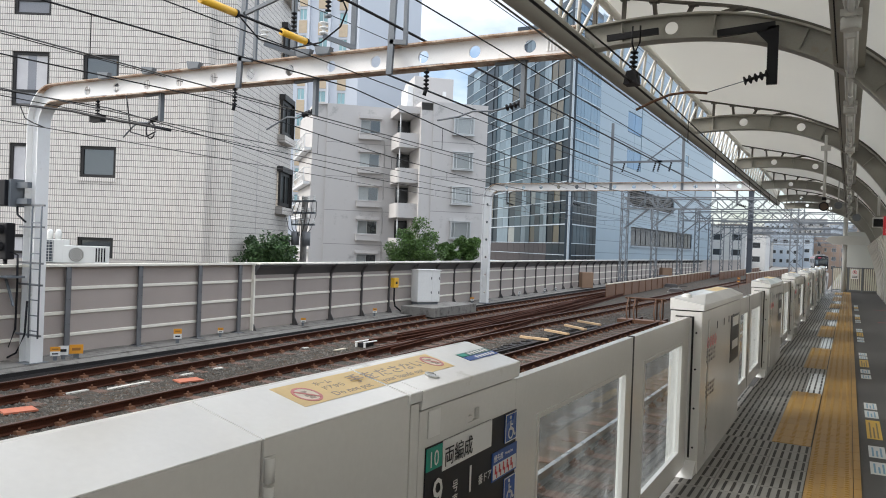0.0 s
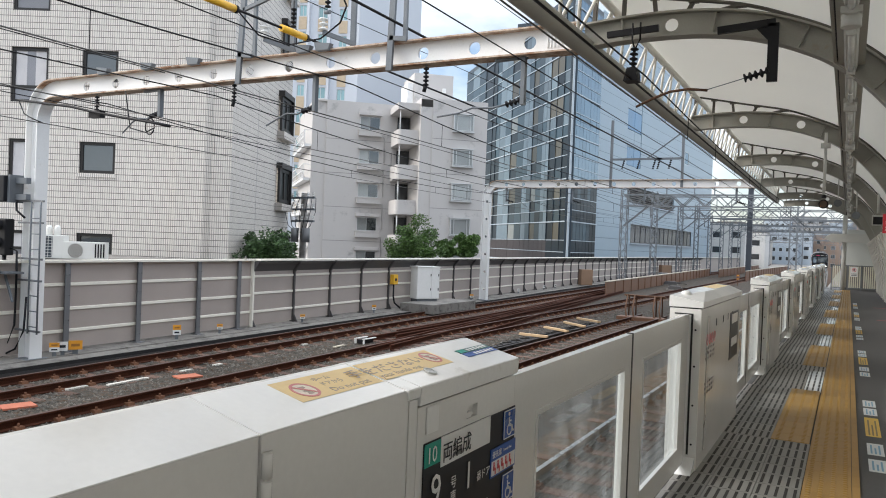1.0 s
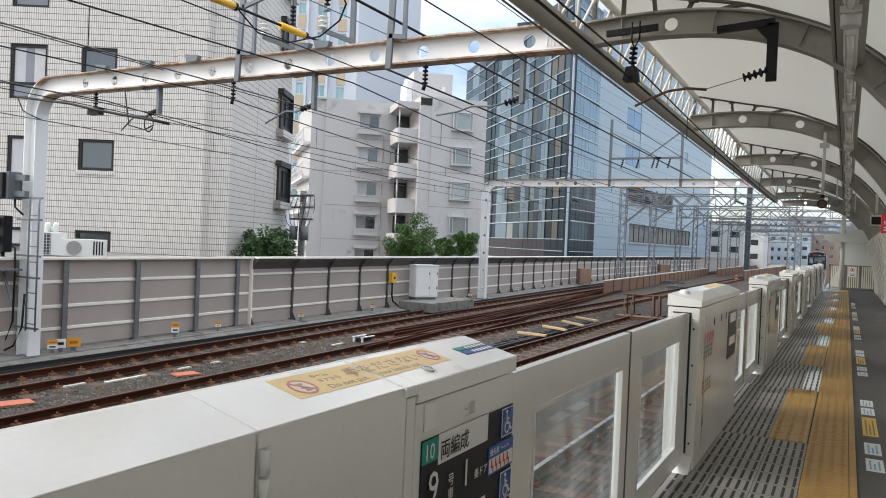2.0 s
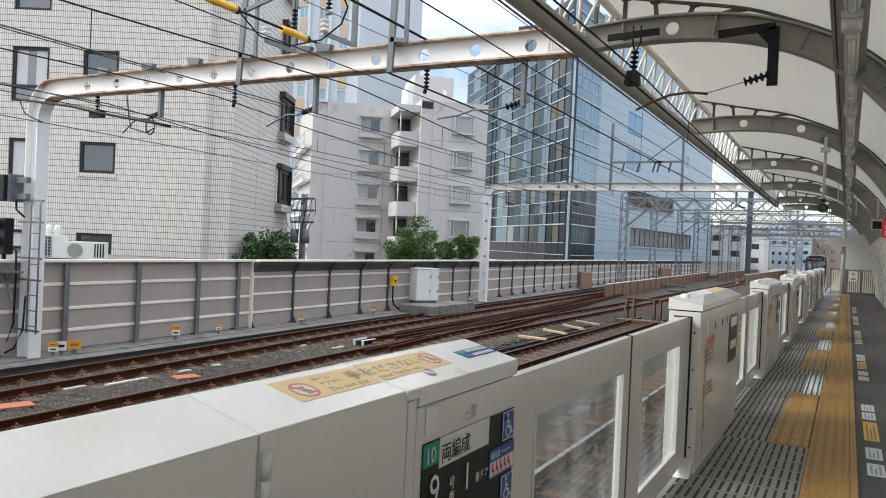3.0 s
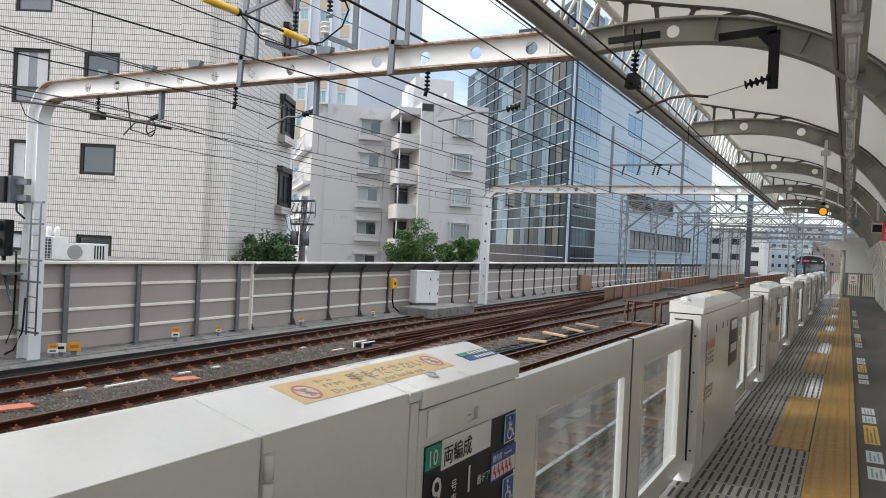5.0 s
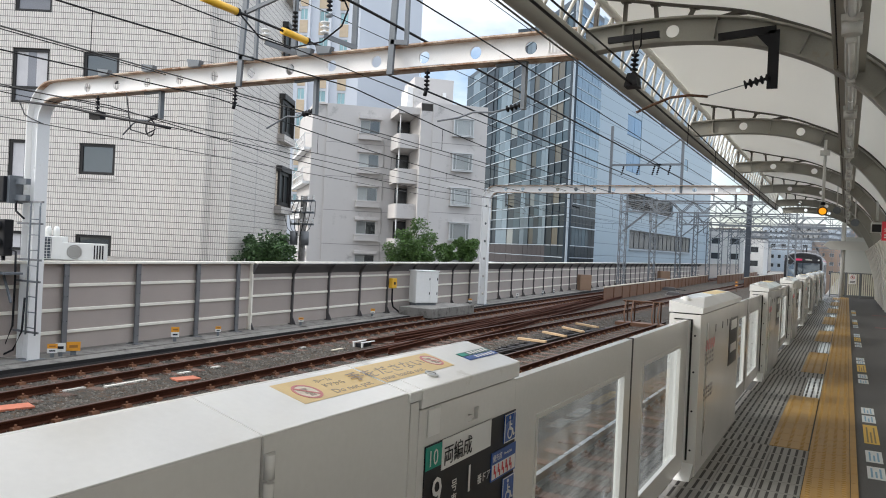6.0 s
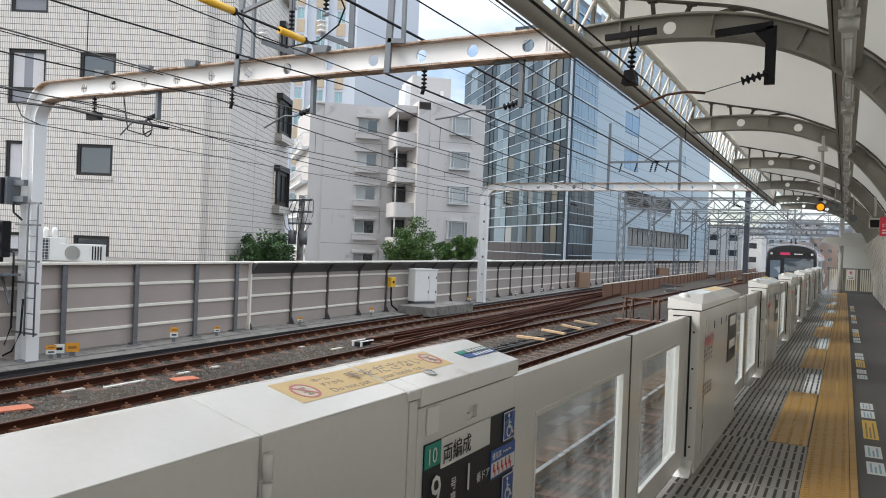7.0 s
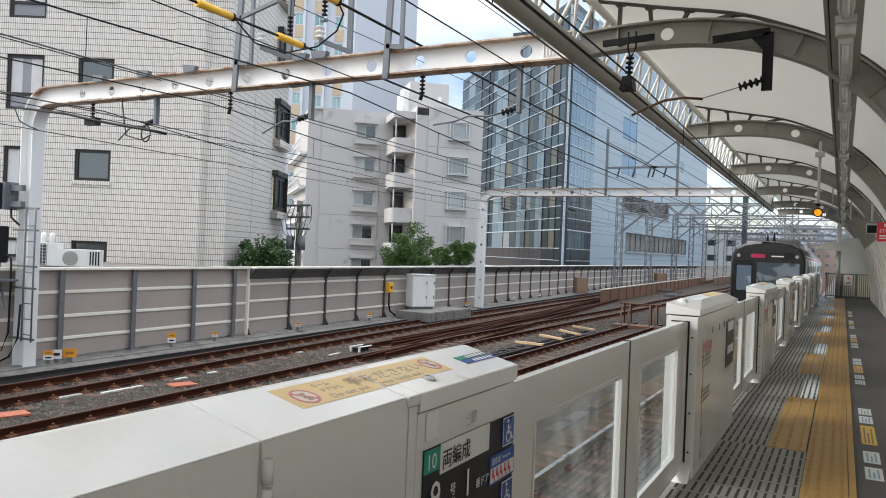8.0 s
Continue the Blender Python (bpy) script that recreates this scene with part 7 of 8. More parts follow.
def make_ac_units():
    white = mat("ac_white", (0.70, 0.70, 0.67), 0.4, 0, 0.04)
    t = thing("roof_slab", "pale roof slab carrying the air conditioners behind the wall", "slab")
    bm = bmesh.new()
    box(bm, -21.5, -17.2, 8.5, 16.6, 0.55, 0.85)
    box(bm, -21.4, -21.0, 8.6, 16.4, -8.5, 0.55)
    box(bm, -17.7, -17.3, 8.6, 16.4, -8.5, 0.55)
    part("slab", bm, CONCRETE, t)
    t = thing("air_conditioner", "white outdoor air conditioner unit with a round fan grille", "air conditioner", pose(-17.95, 12.45, 0.85, 0, 0, 40) @ Matrix.Scale(1.12, 4), "air conditioners")
    bm = bmesh.new()
    box(bm, 0.0, 0.95, 0, 0.34, 0.02, 0.42)
    part("case", bm, white, t, soften=0.012)
    bm = bmesh.new()
    disc(bm, (0.30, -0.004, 0.21), 0.17, 26, 0, -0.004, "y")
    part("fan_recess", bm, mat("ac_grille_grey", (0.24, 0.23, 0.21), 0.6), t)
    for k in range(5):
        bm = bmesh.new()
        disc(bm, (0.30, -0.012, 0.21), 0.03 + 0.034 * k, 24, 0.024 + 0.034 * k, -0.004, "y")
        part("grille_ring", bm, white, t)
    bm = bmesh.new()
    for k in range(4):
        box(bm, 0.72 + 0.06 * k, 0.75 + 0.06 * k, -0.006, 0.0, 0.06, 0.38)
    part("slots", bm, BLACK, t)
    t = thing("air_conditioner", "white outdoor condenser with a dark gridded coil", "air conditioner", pose(-18.55, 11.95, 0.85, 0, 0, 40), "air conditioners")
    bm = bmesh.new()
    box(bm, 0.0, 0.82, 0.0, 0.5, 0.02, 0.62)
    part("case", bm, white, t, soften=0.012)
    bm = bmesh.new()
    box(bm, 0.03, 0.56, -0.012, 0.0, 0.05, 0.59)
    part("coil", bm, mat("coil_dark", (0.03, 0.04, 0.055), 0.4), t)
    bm = bmesh.new()
    for k in range(7):
        box(bm, 0.03 + 0.085 * k, 0.04 + 0.085 * k, -0.018, -0.012, 0.05, 0.59)
    for k in range(7):
        box(bm, 0.03, 0.56, -0.018, -0.012, 0.08 + 0.08 * k, 0.088 + 0.08 * k)
    part("guard_grid", bm, white, t)
    for k in (0.36, 0.56):
        t2 = thing("vent_cowl", "white metal vent cowl above the condenser", "vent", pose(-18.65 + k * 0.77, 12.15 + k * 0.64, 1.47))
        bm = bmesh.new()
        tube(bm, [(0, 0, 0), (0, 0, 0.2), (0, 0, 0.26)], [0.075, 0.075, 0.04], 14)
        part("cowl", bm, white, t2)


def kerb_sign(x, y, z, w, h, colours):
    t = thing("track_sign", "small orange and white marker plate standing on the kerb", "sign", pose(x, y, z, 0, 0, 55), "track signs")
    n = len(colours)
    for k, c in enumerate(colours):
        bm = bmesh.new()
        box(bm, 0, w, 0, 0.02, h * (n - 1 - k) / n, h * (n - k) / n)
        part("plate", bm, c, t)
        bm = bmesh.new()
        box(bm, w * 0.2, w * 0.8, -0.004, 0, h * (n - 1 - k + 0.35) / n, h * (n - k - 0.35) / n)
        part("bar", bm, SIGNBLACK if c is not ORANGE else mat("plate_brown", (0.35, 0.15, 0.03), 0.5), t)
    bm = bmesh.new()
    box(bm, w * 0.3, w * 0.7, 0.02, 0.06, -0.12, h * 0.5)
    part("stake", bm, GALV, t)


def make_trackside():
    for y, z, w, h, c in ((13.85, -1.0, 0.2, 0.26, (ORANGE, PLATEWHITE)), (15.5, -1.0, 0.15, 0.15, (ORANGE, PLATEWHITE)), (19.4, -1.0, 0.16, 0.14, (ORANGE, PLATEWHITE)),
                          (24.0, -1.0, 0.16, 0.18, (ORANGE, PLATEWHITE)), (33.4, -1.0, 0.2, 0.16, (ORANGE, PLATEWHITE)), (40.5, -1.0, 0.16, 0.16, (PLATEWHITE,)),
                          (45.5, -1.0, 0.16, 0.16, (PLATEWHITE,)), (48.0, -1.0, 0.16, 0.16, (PLATEWHITE,))):
        kerb_sign(bend(WALL_LINE, y) + 0.34, y, z, w, h, c)
    for y, w, c in ((10.25, 0.2, (ORANGE, PLATEWHITE)), (10.45, 0.2, (PLATEWHITE,)), (10.72, 0.28, (ORANGE,))):
        kerb_sign(bend(WALL_LINE, y) + 0.42, y, -1.02, w, 0.2, c)
    # white cabinet
    t = thing("trackside_cabinet", "white two-door steel trackside cabinet on a concrete plinth", "cabinet", pose(-15.72, 27.0, -0.82, 0, 0, 62))
    bm = bmesh.new()
    box(bm, 0, 1.1, 0, 0.55, 0.10, 1.42)
    part("body", bm, PLATEWHITE, t, soften=0.012)
    bm = bmesh.new()
    box(bm, -0.03, 1.13, -0.03, 0.58, 1.42, 1.46)
    part("lid", bm, PLATEWHITE, t)
    bm = bmesh.new()
    box(bm, 0.05, 1.05, 0.05, 0.5, -0.02, 0.10)
    part("base", bm, GALV, t)
    for a, b in ((0.02, 0.70), (0.71, 1.08)):
        bm = bmesh.new()
        box(bm, a, b, -0.012, 0.0, 0.14, 1.38)
        d = part("door", bm, PLATEWHITE, t)
        bm = bmesh.new()
        for z in (0.45, 1.05):
            box(bm, b - 0.06, b - 0.03, -0.03, -0.012, z, z + 0.1)
        part("handle", bm, BLACK, d)
    # yellow switch box on the wall
    t = thing("switch_box", "yellow switch box with a black cable on the noise wall", "switch box", pose(bend(WALL_LINE, 25.7) + 0.12, 25.7, 0, 0, 0, 88))
    bm = bmesh.new()
    box(bm, -0.02, 0.30, -0.18, 0.0, -0.10, 0.30)
    part("case", bm, YELLOWTUBE, t, soften=0.02)
    bm = bmesh.new()
    box(bm, 0.08, 0.20, -0.19, -0.18, 0.05, 0.15)
    part("label", bm, SIGNBLACK, t)
    bm = bmesh.new()
    tube(bm, [(0.14, -0.08, -0.1), (0.14, -0.08, -0.6), (0.2, -0.1, -0.85), (0.5, -0.25, -1.1)], 0.035, 8)
    part("cable", bm, BLACK, t)
    # brown cabinets by the far wall
    for y, s, zz in ((53.6, 1.0, 1.2), (86.0, 1.3, 1.2)):
        t = thing("brown_cabinet", "brown steel trackside cabinet beside the noise wall", "cabinet", pose(bend(WALL_LINE, y) + 0.7, y, -1.12, 0, 0, 40), "brown cabinets")
        bm = bmesh.new()
        box(bm, 0, 0.9 * s, 0, 0.6 * s, 0.05, zz)
        part("body", bm, CABINETBROWN, t, soften=0.02)
        bm = bmesh.new()
        box(bm, 0.04, 0.86 * s, -0.015, 0, 0.12, zz - 0.08)
        part("door", bm, CABINETBROWN, t)
    # brown barrier fences between the tracks
    for x0, y0, x1, y1, n, z1 in ((-13.1, 45.5, -15.5, 100.0, 22, -0.38), (-9.8, 88.0, -9.6, 150, 20, -0.2), (-13.6, 95, -14.6, 150, 14, -0.3)):
        t = thing("barrier_fence", "low rusty brown steel barrier with a pale top edge between tracks", "fence", group="barrier fences")
        for k in range(n):
            a = Vector((x0 + (x1 - x0) * k / n, y0 + (y1 - y0) * k / n, 0))
            b = Vector((x0 + (x1 - x0) * (k + 1) / n, y0 + (y1 - y0) * (k + 1) / n, 0))
            bm = bmesh.new()
            mid = Vector((0, 0, (z1 - 1.25) / 2))
            beam(bm, a + mid, b + mid, 0.05, z1 + 1.25)
            part("sheet", bm, BROWNPAINT, t)
            bm = bmesh.new()
            beam(bm, (b.x + 0.04, b.y, -1.25), (b.x + 0.04, b.y, z1), 0.07, 0.07, (1, 0, 0))
            part("post", bm, BROWNPAINT, t)
        bm = bmesh.new()
        beam(bm, (x0, y0, z1 + 0.03), (x1, y1, z1 + 0.03), 0.12, 0.06)
        part("top_edge", bm, mat("pale_top_edge", (0.58, 0.52, 0.42), 0.7), t)
    # timbers lying on the switch gear
    for i, (x0, y0, x1, y1) in enumerate(((-8.85, 21.6, -7.9, 21.5), (-8.95, 24.05, -7.93, 23.42), (-8.98, 26.14, -7.95, 25.3), (-9.12, 28.06, -8.04, 27.35))):
        bm = bmesh.new()
        beam(bm, (x0, y0, -1.05), (x1, y1, -1.05), 0.11, 0.07)
        solid("timber", bm, TIMBER, "fresh pale timber laid across the old switch rails", "timber", group="timbers", soften=0.006)
    rnd = random.Random(31)
    t = thing("switch_gear", "dark oily switch gear between disused rails", "switch gear")
    for k in range(16):
        y = 17.6 + 0.66 * k
        bm = bmesh.new()
        x = -8.45 + rnd.uniform(-0.10, 0.10)
        box(bm, x - 0.35, x + 0.35, y - 0.09, y + 0.09, -1.25, -1.20)
        box(bm, x - 0.12, x + 0.12, y - 0.05, y + 0.05, -1.20, -1.13)
        tube(bm, [(x - 0.3, y, -1.18), (x + 0.5, y + 0.1, -1.17)], 0.022, 6)
        part("switch_chair", bm, mat("oily_black_steel", (0.02, 0.018, 0.017), 0.45, 0.3, 0.2), t)
    for a, b in (((-8.45, 17.0), (-7.9, 28.8)), ((-8.2, 17.0), (-8.1, 27.5))):
        bm = bmesh.new()
        sweep(bm, [(a[0] + (b[0] - a[0]) * k / 8, a[1] + (b[1] - a[1]) * k / 8, RAIL_Z) for k in range(9)], rail_outline())
        part("switch_rail", bm, [mat("dark_switch_rail", (0.03, 0.024, 0.022), 0.5, 0.4, 0.2)], t)
    # brown tubular buffer frame
    t = thing("buffer_frame", "brown tubular steel frame standing at the end of the disused track", "frame", pose(-7.9, 31.6, -1.25))
    bm = bmesh.new()
    box(bm, -0.55, 1.35, -0.45, 0.25, 0.0, 0.14)
    part("base", bm, BROWNPAINT, t)
    for x in (-0.3, 0.0, 0.85, 1.1):
        bm = bmesh.new()
        tube(bm, [(x, 0.6, 0.12), (x, 0.6, 0.95), (x, 0.3, 1.0)], 0.03, 7)
        tube(bm, [(x, 0.3, 1.0), (x, 0.0, 0.45), (x + 0.12, -0.25, 0.1)], 0.03, 7)
        part("hoop", bm, BROWNPAINT, t)
    bm = bmesh.new()
    tube(bm, [(-0.45, 0.35, 1.0), (1.25, 0.35, 1.0)], 0.03, 7)
    tube(bm, [(-0.45, 0.6, 0.95), (1.25, 0.6, 0.95)], 0.03, 7)
    part("bar", bm, BROWNPAINT, t)
    # point machines, relay boxes and a marker post
    for x, y, w, h, mt in ((-16.6, 62.0, 1.0, 0.55, GALV), (-16.9, 70.5, 0.9, 0.6, WALLPOSTDARK), (-17.2, 78.5, 1.2, 0.7, GALV), (-13.9, 66.0, 1.1, 0.35, WALLPOSTDARK), (-11.9, 58.0, 1.0, 0.32, WALLPOSTDARK)):
        t = thing("point_machine", "grey steel point machine with a rounded lid beside the rails", "point machine", pose(x, y, -1.26, 0, 0, 12), "point machines")
        bm = bmesh.new()
        prism(bm, [(0, 0.08), (w, 0.08), (w, h * 0.7), (w * 0.86, h), (w * 0.14, h), (0, h * 0.7)], "y", 0, 0.5)
        part("case", bm, mt, t, soften=0.02)
        bm = bmesh.new()
        box(bm, -0.1, w + 0.1, -0.05, 0.55, 0.0, 0.08)
        part("base", bm, CONCRETE, t)
        bm = bmesh.new()
        tube(bm, [(w, 0.25, 0.2), (w + 0.8, 0.25, 0.16)], 0.03, 6)
        part("rod", bm, BLACK, t)
    t = thing("marker_post", "low post with two small orange-brown marker plates beside the track", "sign", pose(-8.9, 74.0, -1.26))
    bm = bmesh.new()
    beam(bm, (0, 0, 0), (0, 0, 1.1), 0.06, 0.06, (1, 0, 0))
    part("post", bm, RUST, t)
    for z in (0.62, 0.92):
        bm = bmesh.new()
        box(bm, -0.16, 0.16, -0.05, -0.03, z - 0.12, z + 0.12)
        pl = part("plate", bm, BROWNPAINT, t)
        bm = bmesh.new()
        box(bm, -0.08, 0.08, -0.056, -0.05, z - 0.03, z + 0.03)
        part("bar", bm, ORANGE, pl)
    # painted boards and worn paint strips on the ballast
    red, chalk = mat("red_marker", (0.40, 0.13, 0.075), 0.85, 0, 0.2, 9), mat("chalky_paint", (0.56, 0.54, 0.49), 0.9, 0, 0.3, 9, spot=(0.2, 0.19, 0.17), spot_amount=0.4)
    for x, y, l, m2, nm in ((-12.29, 8.87, 0.55, chalk, "plank"), (-12.1, 9.9, 0.95, chalk, "plank"), (-12.2, 11.42, 0.32, chalk, "plank"), (-12.26, 12.37, 0.24, chalk, "plank"), (-12.9, 16.2, 0.2, chalk, "plank"),
                            (-11.72, 7.5, 0.34, red, "marker"), (-11.67, 11.01, 0.34, red, "marker"), (-12.02, 16.6, 0.5, mat("pale_board", (0.50, 0.45, 0.36), 0.8), "plank")):
        bm = bmesh.new()
        beam(bm, (x, y - l / 2, -1.24), (x - 0.05 * l, y + l / 2, -1.24), 0.09, 0.03) if nm == "plank" else beam(bm, (x - l / 2, y, -1.235), (x + l / 2, y - 0.1, -1.235), 0.5, 0.03)
        solid("marker_board", bm, m2, "painted board lying flush in the ballast beside the rail", "board", group="marker boards")
    t = thing("point_rod_stand", "small white and dark point rod stand between the rails", "rod stand", pose(-12.1, 17.7, -1.22) @ Matrix.Scale(0.8, 4))
    bm = bmesh.new()
    for dx in (0.0, 0.35):
        box(bm, dx, dx + 0.06, -0.4, 0.4, 0.12, 0.15)
        box(bm, dx + 0.01, dx + 0.05, -0.38, -0.3, -0.04, 0.12)
    part("frame", bm, PLATEWHITE, t)
    bm = bmesh.new()
    box(bm, 0.07, 0.33, -0.3, 0.3, -0.04, 0.1)
    part("crank", bm, BLACK, t)


# ---------------------------------------------------------------- plants and utility pole


def leaf_mat(name, c):
    m = mat(name, c, 0.55, 0, 0.2, 2.0, island=0.45)
    return m


def make_tree(x, y, z0, height, radius, seed, squat=1.0, label="leafy green tree rising behind the noise wall"):
    rnd = random.Random(seed)
    t = thing("tree", label, "tree", pose(x, y, z0), "trees")
    bm = bmesh.new()
    th = height * 0.62
    tube(bm, [(0, 0, 0), (0.06, 0.02, th * 0.5), (0.02, 0.05, th)], [radius * 0.10, radius * 0.075, radius * 0.045], 8)
    limbs = []
    for k in range(8):
        a = k * 2.4 + rnd.uniform(-0.3, 0.3)
        s = th * rnd.uniform(0.5, 0.95)
        e = Vector((math.cos(a) * radius * 0.6, math.sin(a) * radius * 0.6, s + radius * rnd.uniform(0.2, 0.7)))
        tube(bm, [(0.03, 0.03, s), (e.x * 0.5, e.y * 0.5, (s + e.z) / 2 + 0.05), tuple(e)], [radius * 0.04, radius * 0.03, radius * 0.012], 6)
    part("trunk", bm, mat("bark", (0.10, 0.075, 0.055), 0.9, 0, 0.3, 6, 0.5), t)
    verts, faces = [], []
    cz = height - radius * squat
    clumps = []
    for k in range(64):
        d = Vector((rnd.gauss(0, 1), rnd.gauss(0, 1), rnd.gauss(0, 1))).normalized()
        r = radius * rnd.uniform(0.25, 1.0)
        clumps.append((Vector((d.x * r * rnd.uniform(0.8, 1.1), d.y * r, cz + d.z * r * squat * (1.08 if d.z > 0 else 0.8))), radius * rnd.uniform(0.12, 0.36)))
    for c, cr in clumps:
        for k in range(150):
            d = Vector((rnd.gauss(0, 1), rnd.gauss(0, 1), rnd.gauss(0, 1))).normalized() * cr * rnd.uniform(0.5, 1.1)
            p = c + d
            s = rnd.uniform(0.05, 0.085)
            u = Vector((rnd.gauss(0, 1), rnd.gauss(0, 1), rnd.gauss(0, 0.6))).normalized()
            w = u.cross(Vector((rnd.gauss(0, 1), rnd.gauss(0, 1), rnd.gauss(0, 1)))).normalized()
            b = len(verts)
            n = u.cross(w) * s * 0.25
            verts += [tuple(p - u * s), tuple(p + w * s * 0.5 + n), tuple(p + u * s), tuple(p - w * s * 0.5 + n)]
            faces.append((b, b + 1, b + 2))
            faces.append((b, b + 2, b + 3))
    me = bpy.data.meshes.new("crown")
    me.from_pydata(verts, [], faces)
    me.materials.append(leaf_mat("leaf_green" if seed % 2 else "leaf_dark", (0.085, 0.16, 0.035) if seed % 2 else (0.05, 0.10, 0.03)))
    ob = new("crown", me)
    ob.parent = t


def make_plants():
    make_tree(-17.85, 20.1, -5.5, 7.3, 1.08, 4, 0.85, "dark green bushy tree in front of the tiled building")
    make_tree(-19.5, 32.8, -5.5, 8.42, 1.42, 5, 1.05)
    make_tree(-19.6, 36.6, -5.5, 7.3, 0.6, 7, 0.9)
    make_tree(-19.5, 38.9, -5.5, 7.85, 0.8, 9, 1.1)


def make_utility_pole():
    t = thing("utility_pole", "grey concrete utility pole with transformers and white insulators", "utility pole", pose(-20.6, 25.5, -8.85))
    bm = bmesh.new()
    tube(bm, [(0, 0, 0), (0, 0, 12.4)], [0.19, 0.13], 12)
    part("pole", bm, CONCRETE, t)
    for z in (11.2, 11.7, 12.2):
        bm = bmesh.new()
        beam(bm, (-0.75, 0.1, z), (0.75, -0.25, z), 0.08, 0.08)
        part("crossarm", bm, GALV, t)
        bm = bmesh.new()
        for k in range(5):
            x = -0.7 + 0.35 * k
            insulator(bm, (x, 0.07 - 0.23 * (x + 0.75), z + 0.04), (x, 0.07 - 0.23 * (x + 0.75), z + 0.22), 0.06, 2)
        part("insulators", bm, PORCELAIN, t)
    for dx in (-0.3, 0.3):
        bm = bmesh.new()
        tube(bm, [(dx, -0.2, 10.3), (dx, -0.2, 10.9)], 0.17, 14)
        part("transformer", bm, mat("transformer_grey", (0.16, 0.165, 0.17), 0.5), t)
    for k in range(7):
        a = -0.7 + 0.22 * k
        bm = bmesh.new()
        tube(bm, [(a, 0, 12.2), (a * 1.25, -0.2, 11.6), (a * 0.9, -0.25, 11.0), (a * 0.3, -0.25, 10.7)], 0.014, 6)
        part("jumper_cable", bm, BLACK, t)
    bm = bmesh.new()
    for k in range(14):
        tube(bm, [(-0.22, -0.05, 1.8 + 0.6 * k), (0.22, -0.05, 1.8 + 0.6 * k)], 0.012, 5)
    part("steps", bm, GALV, t)

# ---------------------------------------------------------------- the train
TRAINBLACK = mat("train_front_black", (0.008, 0.009, 0.012), 0.12, 0, 0.1, spec=0.45)
TRAINSTEEL = mat("train_stainless", (0.50, 0.51, 0.52), 0.32, 0.7, 0.06, 2, stretch=(1, 0.05, 6))
TRAINROOF = mat("train_roof", (0.18, 0.17, 0.17), 0.7, 0, 0.1)
TRAINGLASS = mirror_glass("train_glass", (0.62, 0.74, 0.86), 0.03, (0.008, 0.011, 0.014), 0.22)
LAMPWHITE = mat("headlight_lit", (1.0, 0.98, 0.92), 0.3, 0, 0.02, emit=6.0)
LEDRED = mat("destination_led", (0.45, 0.03, 0.09), 0.4, 0, 0.05, emit=0.12)


def car_profile():
    """Cross-section, rail level at z = 0: half width 1.4, roof 3.62."""
    half = [(1.36, 0.85), (1.40, 1.2), (1.40, 2.75), (1.36, 3.05), (1.22, 3.32), (0.85, 3.50), (0.4, 3.58), (0.0, 3.61)]
    return half + [(-a, b) for a, b in reversed(half[:-1])]


